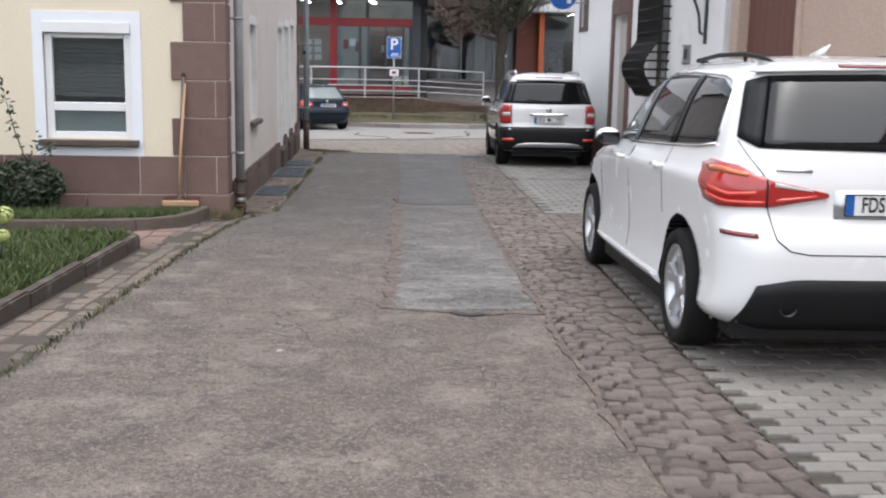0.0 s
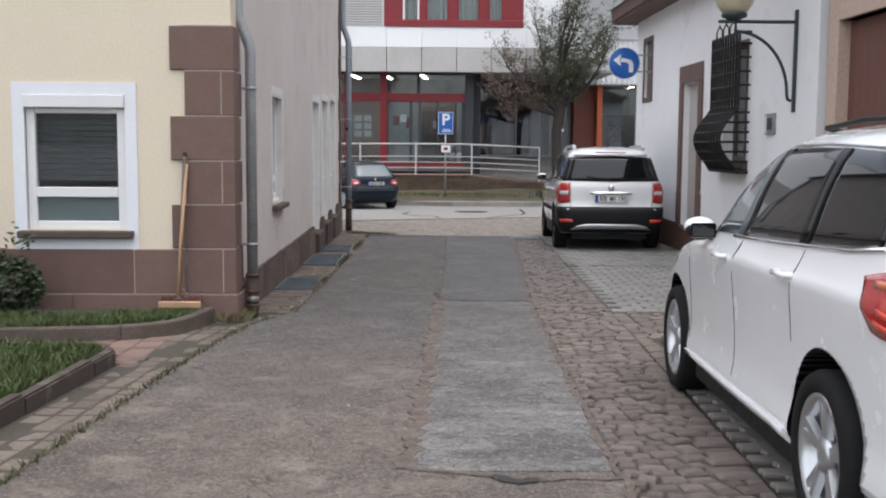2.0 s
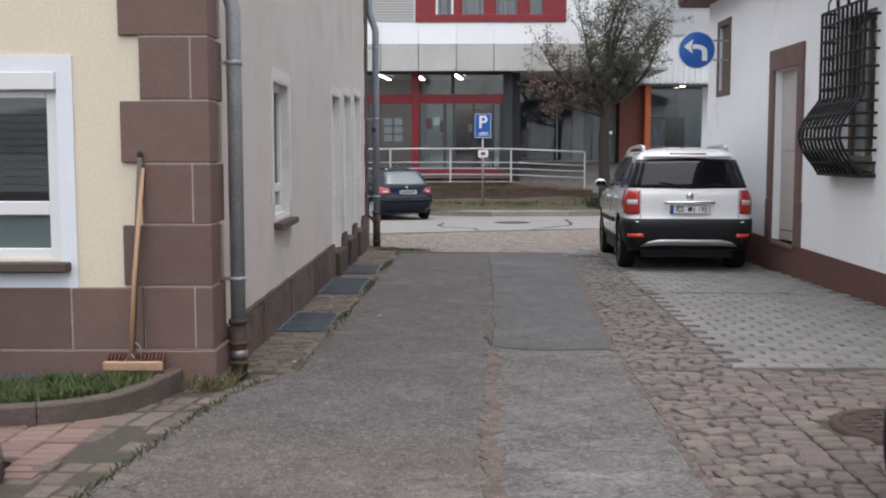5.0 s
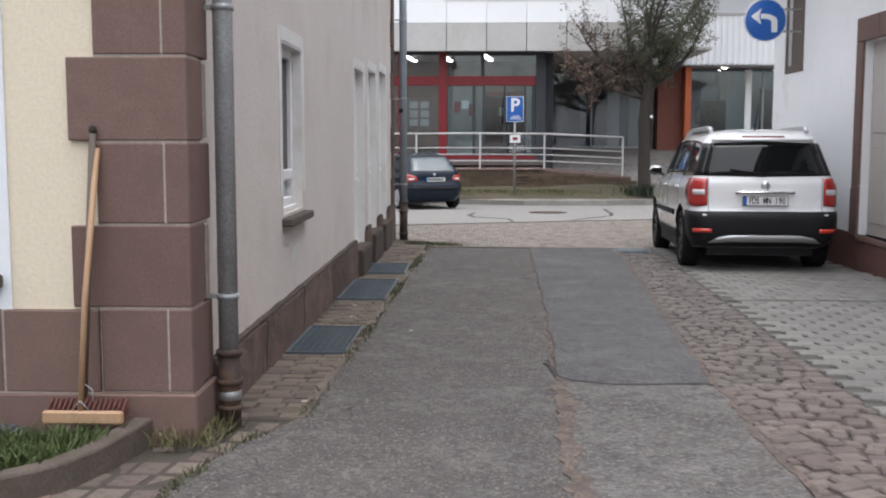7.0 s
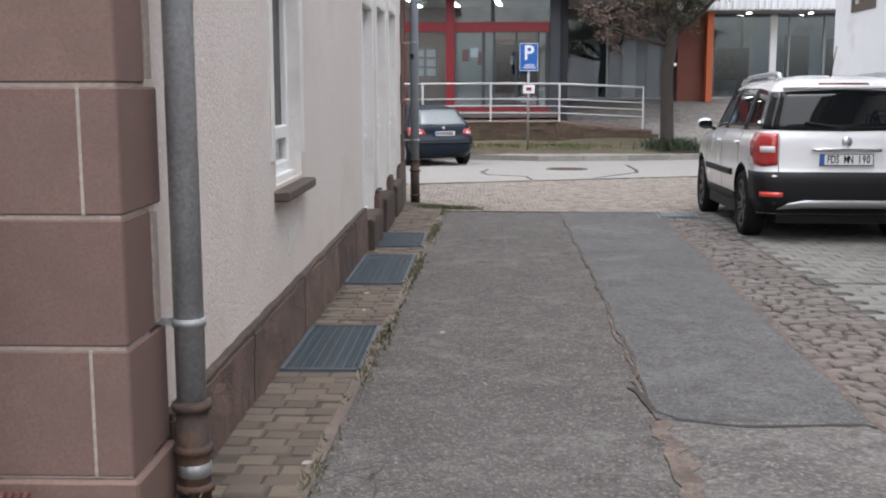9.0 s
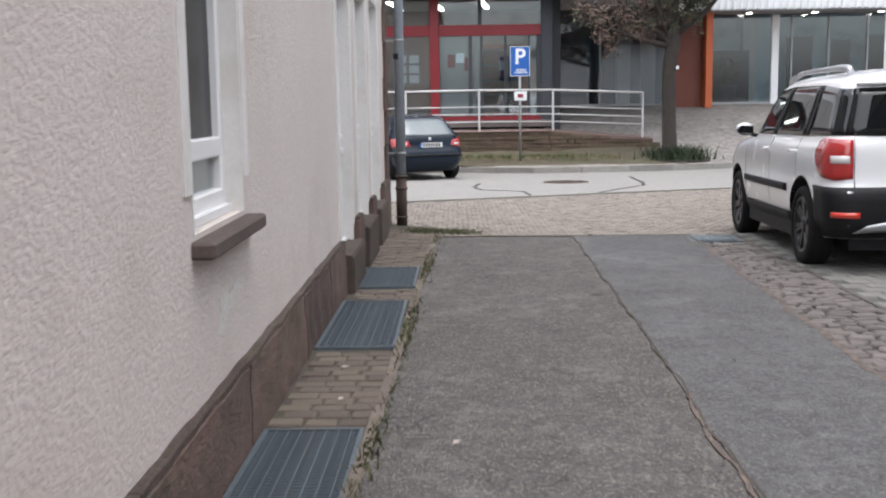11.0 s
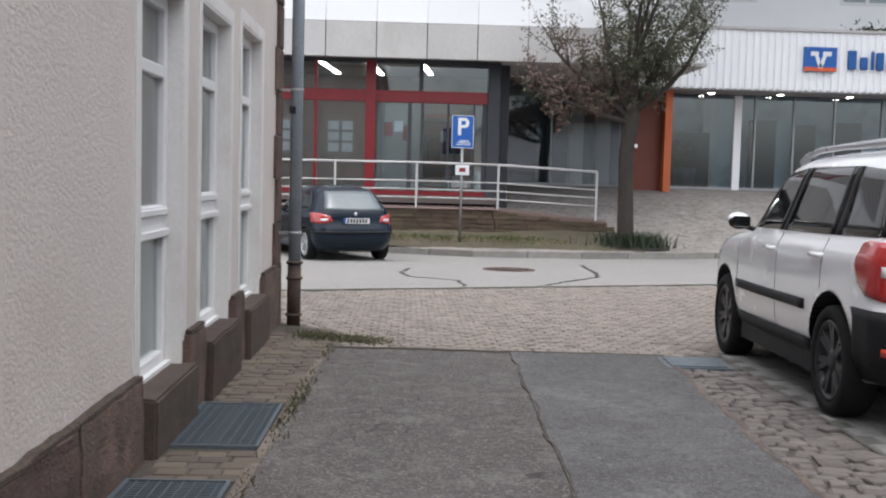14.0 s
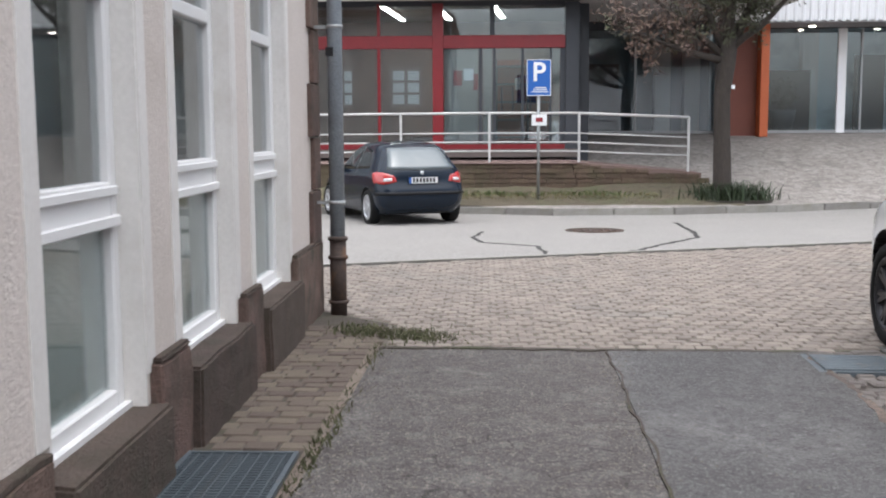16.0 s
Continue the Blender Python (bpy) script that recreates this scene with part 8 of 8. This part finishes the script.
def shrub(x, y, z, r, n, seed, label):
    ob = thing("garden_shrub", label, "shrub")
    rn = random.Random(seed)
    for k in range(12):
        a = rn.uniform(0, 6.28)
        top = Vector((x + math.cos(a) * r * 0.7, y + math.sin(a) * r * 0.4, z + rn.uniform(0.5, 1.0) * r * 1.3))
        part("stem", tube(bmesh.new(), [(x, y, z - 0.03), ((x + top.x) / 2, (y + top.y) / 2, z + 0.3 * r), tuple(top)], [0.012, 0.009, 0.004], 5), M_bark, ob)
    part("stem", tube(bmesh.new(), [(x + 0.05, y, z), (x + 0.0, y, z + 0.55), (x - 0.10, y, z + 0.85), (x - 0.2, y + 0.02, z + 1.25)], [0.01, 0.008, 0.006, 0.003], 5), M_bark, ob)
    v, f = [], []
    tall = [(x + 0.0, y, z + 0.6), (x - 0.10, y, z + 0.85), (x - 0.14, y, z + 1.05), (x - 0.2, y + 0.02, z + 1.25), (x + 0.12, y, z + 0.72), (x + 0.2, y, z + 0.66)]
    for k in range(n):
        if k < 70:
            c = Vector(rn.choice(tall)) + Vector((rn.gauss(0, .04), rn.gauss(0, .03), rn.gauss(0, .05)))
        else:
            d = Vector((rn.gauss(0, 1), rn.gauss(0, 1), rn.gauss(0, 1))).normalized() * r * rn.uniform(.45, 1.0) ** 0.6
            c = Vector((x, y, z + r * 0.85)) + Vector((d.x * 1.15, d.y * 0.42, d.z * 0.85))
        a = Vector((rn.gauss(0, 1), rn.gauss(0, 1), rn.gauss(0, .6))).normalized()
        b = a.orthogonal().normalized()
        ln, w = rn.uniform(.022, .05), rn.uniform(.010, .02)
        i = len(v)
        v += [c - a * ln, c + b * w, c + a * ln, c - b * w]
        f.append((i, i + 1, i + 2, i + 3))
    me = bpy.data.meshes.new("foliage")
    me.from_pydata([tuple(p) for p in v], [], f)
    me.materials.append(M_leaf)
    new("foliage", me).parent = ob
    return ob


shrub(-3.42, 11.02, gz(11) + 0.07, 0.34, 1900, 41, "dark green shrub with a tall bare shoot by the wall")
shrub(-4.0, 11.05, gz(11) + 0.07, 0.36, 1700, 42, "dark green dense shrub by the house wall")
fl = thing("hydrangea", "pale yellow-green hydrangea flower heads on stems", "flower")
for x, y, z, r in ((-2.66, 8.0, 0.33, 0.065), (-2.66, 7.95, 0.18, 0.05), (-2.80, 8.1, 0.42, 0.06)):
    g0 = gz(y) + 0.05
    part("stem", tube(bmesh.new(), [(x - 0.05, y, g0), (x, y, z - r * 0.5)], 0.006, 5), M_leaf, fl)
    bm = bmesh.new()
    rn = random.Random(int(z * 100))
    for k in range(120):
        d = Vector((rn.gauss(0, 1), rn.gauss(0, 1), rn.gauss(0, 1))).normalized()
        a = d.orthogonal().normalized() * 0.016
        b = d.cross(a)
        c = Vector((x, y, z)) + d * r
        bm.faces.new([bm.verts.new(c + o) for o in (a, b, -a, -b)])
    part("flower_head", bm, M_flower, fl)

# broom with its head turned to the wall and a second stick, leaning on the quoins
br = thing("broom", "wide wooden broom with red-brown bristles leaning on the corner stones", "broom")
bz = 0.02
part("handle", tube(bmesh.new(), [(-1.93, 11.19, bz + 0.02), (-1.915, 11.25, 0.55), (-1.872, 11.355, 1.26)], 0.0145, 10), M_wood, br)
part("head", B(-2.105, -1.725, 11.165, 11.195, bz - 0.035, bz + 0.03, bevel=0.010), M_wood, br, "pale wooden broom head")
for k in range(16):
    for j in range(3):
        x, z = -2.10 + k * 0.0235, bz - 0.03 + j * 0.022
        bm = tube(bmesh.new(), [(x + 0.01, 11.193, z), (x + 0.01, 11.225, z + 0.022), (x + 0.012, 11.265, z + 0.05)], [0.006, 0.008, 0.011], 5)
        part("bristle_tuft", bm, M_bristle, br)
part("wire_brace", tube(bmesh.new(), [(-1.965, 11.18, bz + 0.03), (-1.925, 11.175, bz + 0.075), (-1.885, 11.18, bz + 0.03)], 0.004, 5), M_galv, br)
part("loose_wire", tube(bmesh.new(), [(-1.915, 11.21, bz + 0.15), (-1.875, 11.20, bz + 0.125), (-1.865, 11.19, bz + 0.07)], 0.003, 5), M_galv, br)
st = thing("stick", "grey weathered wooden pole leaning on the corner stones", "pole")
part("pole", tube(bmesh.new(), [(-1.955, 11.27, gz(11.2) + 0.07), (-1.888, 11.352, 1.34)], 0.017, 10), M_greywood, st)
part("end_cap", lathe(bmesh.new(), [(0.018, 0.0), (0.018, 0.03), (0.008, 0.038)], 10, Matrix.Translation((-1.888, 11.352, 1.33))), M_bark, st, "dark rounded end")

# weeds and litter along the edges
spots = []
for _ in range(2600):
    y = rnd.uniform(11.9, 22.3)
    if rnd.random() < 0.55 + 0.45 * math.sin(y * 2.3):
        spots.append((lerp_line(KERB_L, y) + abs(rnd.gauss(0, .035)) - 0.01, y, gz(y)))
for _ in range(1100):
    a = rnd.random()
    spots.append((-1.15 + 0.75 * a + rnd.gauss(0, .08), 22.9 - 0.35 * a + rnd.gauss(0, .12), gz(22.7)))
for _ in range(900):
    y = rnd.uniform(4.5, 11.6)
    spots.append((lerp_line(KERB_L, y) + rnd.gauss(0, .02), y, gz(y)))
for _ in range(500):
    spots.append((-1.42 + rnd.gauss(0, .05), 11.62 + rnd.gauss(0, .06), gz(11.8)))
blades("edge_weeds", "small weeds and moss along the pavement edge", "weeds", spots, M_edgeweed, (0.012, 0.05), 0.005, 0.7, 9)
for k, (x, y, t) in enumerate(((-1.2, 15.95, 0.3), (-1.15, 15.3, 1.2), (-0.35, 13.4, 2.0), (-0.45, 5.6, 0.4), (-0.6, 14.6, 0.9), (-1.05, 12.2, 0.5), (-0.2, 8.0, 1.7), (0.9, 16.0, 2.6))):
    lf = thing("fallen_leaf", "small pale fallen leaf on the ground", "leaf", group="fallen leaves")
    bm = bmesh.new()
    vv = [bm.verts.new(p) for p in ((-.025, 0, .004), (0, .012, .012), (.03, 0, .006), (0, -.012, .002))]
    bm.faces.new(vv)
    part("blade", bm, M_mortar, lf)
    lf.matrix_world = pose(x, y, gz(y) + 0.012, 0, 0, math.degrees(t))

# loose grit and stone crumbs on the lane
v, f = [], []
for k in range(5200):
    y = 4.2 + 18.0 * rnd.random() ** 1.1
    c = rnd.random()
    x = rnd.uniform(lerp_line(KERB_L, y), lerp_line(COB_L, y)) if c < 0.5 else (lerp_line(KERB_L, y) + abs(rnd.gauss(0, .12)) if c < 0.75 else lerp_line([(0.17, 6.75), (0.70, 22.1)], y) + rnd.gauss(0, .07))
    r = rnd.uniform(.0025, .0085)
    i = len(v)
    z = gz(y) + 0.006
    v += [(x - r, y - r * rnd.random(), z), (x + r, y - r, z), (x + r * rnd.random(), y + r, z), (x, y, z + r * 1.2)]
    f += [(i, i + 1, i + 3), (i + 1, i + 2, i + 3), (i + 2, i, i + 3)]
me = bpy.data.meshes.new("loose_grit")
me.from_pydata(v, [], f)
me.materials.append(M_grit)
tagged(new("loose_grit", me), "loose pale grit and crumbs on the asphalt", "grit", kind="stuff")

# ---- paving pieces ----
rnd = random.Random(77)
bed_poly = strip(bmesh.new(), COB_L, COB_R, -6, 22.3, -0.060, -0.022, 0.8)
cob = structure("pavement_sett_strip", bed_poly, M_dirt, "strip of worn red-brown cobble setts beside the lane", "setts")
cells = []
y = 2.8
row = 0
while y < 22.2:
    a, b = lerp_line(COB_L, y), lerp_line(COB_R, y)
    cuts = [a]
    while cuts[-1] < b - 0.05:
        w = rnd.uniform(0.085, 0.185)
        w = w * 0.55 if len(cuts) == 1 and row % 2 else w
        nxt = cuts[-1] + w
        cuts.append(b if b - nxt < 0.08 else nxt)
    for xa, xb in zip(cuts, cuts[1:]):
        c = (xa + xb) / 2
        off = 0.05 * math.sin((c - a) * 8.0 + y * 0.45)
        cells.append((c + rnd.uniform(-.006, .006), y + off + rnd.uniform(-.012, .012), gz(y) + rnd.uniform(-.012, .004), 0.30 * math.cos((c - a) * 8.0 + y * 0.45) + rnd.uniform(-.12, .12), xb - xa - 0.012 + rnd.uniform(-.012, .004), 0.100 + rnd.uniform(-.02, .012)))
    y += 0.110
    row += 1
lay(cob, "sett", cells, M_sett, M_sett_j, 300, 0.06, 0.17)

# brown setts between the two parking areas
bm = strip(bmesh.new(), [(1.98, 8.9), (2.10, 12.2)], [(4.56, 8.9), (4.56, 12.2)], 8.9, 12.1, -0.060, -0.022)
cb = structure("pavement_sett_bay", bm, M_joint, "bay of red-brown setts by the gate", "setts")
cells = []
y = 8.97
while y < 12.05:
    x = lerp_line(COB_R, y) + 0.07
    while x < 4.5:
        if math.hypot(x - 2.62, y - 10.35) > 0.47:
            w = rnd.uniform(0.10, 0.17)
            cells.append((x + w / 2 - 0.07, y + 0.03 * math.sin(x * 4.0) + rnd.uniform(-.01, .01), gz(y) + rnd.uniform(-.010, .004), 0.12 * math.cos(x * 4.0) + rnd.uniform(-.1, .1), w - 0.012, 0.110 + rnd.uniform(-.015, .01)))
            x += w - 0.135
        x += 0.135
    y += 0.124
lay(cb, "sett", cells, M_sett, M_sett_j, 200, 0.06, 0.22)


def notch_mesh(name, material, inset=0.36):
    """A double-T concrete paver, 1 x 1, top at z=0."""
    bm = bmesh.new()
    o = [(-.5, -.5), (.5, -.5), (.5, -.24), (inset, -.13), (inset, .13), (.5, .24), (.5, .5), (-.5, .5), (-.5, .24), (-inset, .13), (-inset, -.13), (-.5, -.24)]
    lo = [bm.verts.new((x, y, -1)) for x, y in o]
    hi = [bm.verts.new((x, y, -0.1)) for x, y in o]
    up = [bm.verts.new((x * 0.95, y * 0.94, 0)) for x, y in o]
    for a, b in ((lo, hi), (hi, up)):
        for k in range(12):
            bm.faces.new((a[k], a[(k + 1) % 12], b[(k + 1) % 12], b[k]))
    bm.faces.new(up)
    return to_mesh(name, bm, material)


def paver_field(name, label, ya, yb, left, right, limit, light=False):
    bm = strip(bmesh.new(), left, right, ya, yb, -0.055, -0.022, 1.0)
    st = structure(name, bm, M_joint if light else M_palejoint, label, "pavers")
    me, me2 = notch_mesh("paver", M_paver_near if light else M_paver, 0.445 if light else 0.425), notch_mesh("paver_far", M_paver_near_j if light else M_paver_j, 0.445 if light else 0.425)
    turn = math.atan2(0.30, 7.2)
    lx, ly, gap = (0.205, 0.112, 0.009) if light else (0.240, 0.170, 0.006)
    cells, row, y = [], 0, ya + ly * 0.55
    while y < yb - 0.05:
        x = lerp_line(left, y) + lx / 2 + (lx / 2 if row % 2 else 0.0)
        while x < lerp_line(right, y) - 0.05:
            cells.append((x, y))
            x += lx
        y += ly
        row += 1
    pv = np.array([tuple(v.co) for v in me2.vertices])
    pf = [tuple(p.vertices) for p in me2.polygons]
    verts, faces, base = [], [], 0
    for i, (x, y) in enumerate(cells):
        z = gz(y) + rnd.uniform(-.003, .002)
        if i < limit:
            ob = new("paver", me)
            ob.matrix_world = Matrix.Translation((x, y, z)) @ Euler((-TILT, 0, 0)).to_matrix().to_4x4() @ Matrix.Diagonal((lx - gap, ly - gap, 0.06, 1))
            ob.parent = st
        else:
            verts.append(pv * np.array((lx - gap, ly - gap, 0.06)) + np.array((x, y, z)))
            faces += [tuple(k + base for k in f) for f in pf]
            base += len(pv)
    if verts:
        m2 = bpy.data.meshes.new(name + "_field")
        m2.from_pydata(np.concatenate(verts).tolist(), [], faces)
        m2.materials.append(M_paver_near_j if light else M_paver_j)
        ob = new("paver_field", m2)
        ob.parent = st
        ob["kind"] = "stuff"
    return st


paver_field("pavement_parking_near", "grey double-T concrete pavers of a parking bay", 2.2, 8.9, [(1.66, 2.2), (1.74, 4.7), (1.87, 7.0), (1.97, 8.9)], [(4.54, 2.2), (4.54, 8.9)], 300, True)
paver_field("pavement_parking_far", "grey double-T concrete pavers before the white house", 12.1, 16.6, [(2.10, 12.1), (2.29, 16.6)], [(4.52, 12.1), (4.52, 16.6)], 300)
bm = strip(bmesh.new(), [(2.29, 16.6), (2.53, 22.4)], [(4.53, 16.6), (4.53, 22.4)], 16.6, 22.4, -0.055, -0.012, 1.0)
fs = structure("pavement_parking_plain", bm, M_palejoint, "closely laid grey concrete slabs by the white wall", "pavers")
cells = []
y, row = 16.72, 0
while y < 22.3:
    x = lerp_line([(2.29, 16.6), (2.53, 22.4)], y) + (0.11 if row % 2 else 0.21)
    while x < 4.5:
        cells.append((x, y, gz(y), rnd.uniform(-.01, .01), 0.195, 0.195))
        x += 0.2
    y += 0.2
    row += 1
lay(fs, "slab", cells, M_paver, M_paver_j, 300, 0.05, 0.06)

# side pavement along the wall
bm = bmesh.new()
prism(bm, [(-0.93, 11.85), (-0.95, 15.5), (-0.84, 22.3), (-0.84, 23.2), (WX + 0.02, 23.8), (WX + 0.02, 11.85)], -0.055, -0.004)
sp = structure("pavement_side", bm, M_joint, "narrow mossy brick pavement along the wall", "pavement")
cells = []
y, row = 11.93, 0
while y < 23.1:
    right = lerp_line(KERB_L, y) - 0.005
    x = right - (0.08 if row % 2 else 0.04)
    while x > WX + 0.06:
        if not any(a - 0.055 < y < b + 0.055 and xa - 0.08 < x < xb + 0.09 for a, b, xa, xb in GRATES):
            cells.append((x + rnd.uniform(-.004, .004), y + rnd.uniform(-.005, .005), gz(y) + 0.005 + rnd.uniform(-.003, .003), rnd.uniform(-.04, .04), 0.148 + rnd.uniform(-.01, .004), 0.105 + rnd.uniform(-.006, .003)))
        x -= 0.155
    y += 0.112
    row += 1
cells.sort(key=lambda c: c[1])
lay(sp, "paving_brick", cells, M_brick, M_brick_j, 300, 0.05, 0.08)
ek = thing("kerb_side_edge", "thin sunken stone edging beside the asphalt", "edging", kind="structure")
y = 11.9
while y < 22.2:
    s = part("edge_stone", B(-0.03, 0.03, 0.004, 0.79, -0.1, 0.006 + rnd.uniform(-.004, .004), bevel=0.008), M_gut, ek)
    a, b = lerp_line(KERB_L, y), lerp_line(KERB_L, y + 0.8)
    s.matrix_world = Matrix.Translation((a, y, gz(y))) @ Matrix.Rotation(-math.atan2(b - a, 0.8), 4, "Z")
    y += 0.8

# gutter setts beside the garden
GL = [(-2.70, -6), (-2.30, 3), (-2.12, 6.8), (-1.95, 9.3), (-1.84, 10.8), (-1.70, 11.15), (-1.50, 11.75), (-1.48, 11.9)]
bm = strip(bmesh.new(), GL, KERB_L, -6, 11.86, -0.055, -0.008, 0.7)
gu = structure("pavement_gutter", bm, M_joint, "worn sett gutter between garden and lane", "setts")
cells = []
y = 3.6
while y < 11.75:
    a, b = lerp_line(GL, y) + (0.03 if y < 9.3 else 0.0), lerp_line(KERB_L, y)
    n = max(2, round((b - a) / 0.15))
    w = (b - a) / n
    for k in range(n):
        cells.append((a + w * (k + 0.5), y + rnd.uniform(-.012, .012), gz(y) - 0.003 + rnd.uniform(-.010, .006), -0.07 + rnd.uniform(-.09, .09), w - 0.018 + rnd.uniform(-.01, .004), 0.160 + rnd.uniform(-.02, .01)))
    y += 0.18
lay(gu, "gutter_sett", cells, M_gut, M_gut, 300, 0.06, 0.07)

# red garden path
PATH = [(-9.0, 9.60), (-2.35, 9.76), (-2.06, 9.66), (-1.93, 9.38), (-1.84, 10.4), (-1.86, 10.84), (-2.05, 10.63), (-2.4, 10.47), (-3.0, 10.31), (-4.0, 10.17), (-9.0, 9.92)]
bm = bmesh.new()
prism(bm, PATH, -0.05, -0.012)
rpth = structure("pavement_red_path", bm, M_joint, "red concrete block path to the house", "path")
cells = []
x = -1.93
col = 0
while x > -4.2:
    y = 9.4 + (0.05 if col % 2 else 0.0)
    while y < 10.95:
        if inside(x, y, PATH):
            cells.append((x, y, gz(y) + 0.002, rnd.uniform(-.02, .02), 0.198, 0.098))
        y += 0.104
    x -= 0.205
    col += 1
lay(rpth, "path_block", cells, M_redpath, M_redpath, 300, 0.05, 0.08)

# sett apron between lane and cross street
AP = [(-1.50, 23.82), (-0.84, 23.22), (-0.84, 22.22), (0.9, 22.14), (2.02, 22.12), (2.55, 22.32), (4.55, 22.4), (4.57, 23.35), (12.0, 23.35), (14.0, 33.35), (4.72, 29.55), (-1.63, 27.1), (-9.0, 24.15), (-9.0, 23.9)]
bm = bmesh.new()
prism(bm, AP, -0.055, -0.014)
apr = structure("pavement_apron", bm, M_apronjoint, "beige-grey sett paving at the mouth of the lane", "setts")
cells = []
y, row = 22.25, 0
while y < 31.5:
    x = -5.0 + (0.065 if row % 2 else 0)
    while x < 8.0:
        yy = y + 0.05 * math.sin(x * 1.9)
        if inside(x, yy, AP) and inside(x - 0.07, yy, AP) and inside(x + 0.07, yy + 0.05, AP):
            cells.append((x + rnd.uniform(-.008, .008), yy + rnd.uniform(-.008, .008), gz(yy) + rnd.uniform(-.005, .003), 0.095 * math.cos(x * 1.9) + rnd.uniform(-.05, .05), 0.118 + rnd.uniform(-.012, .006), 0.106 + rnd.uniform(-.01, .006)))
        x += 0.13
    y += 0.118
    row += 1
cells.sort(key=lambda c: c[1] + (0 if -1.5 < c[0] < 2.6 else 10))
lay(apr, "street_sett", cells, M_apron, M_apron_j, 300, 0.05, 0.14)
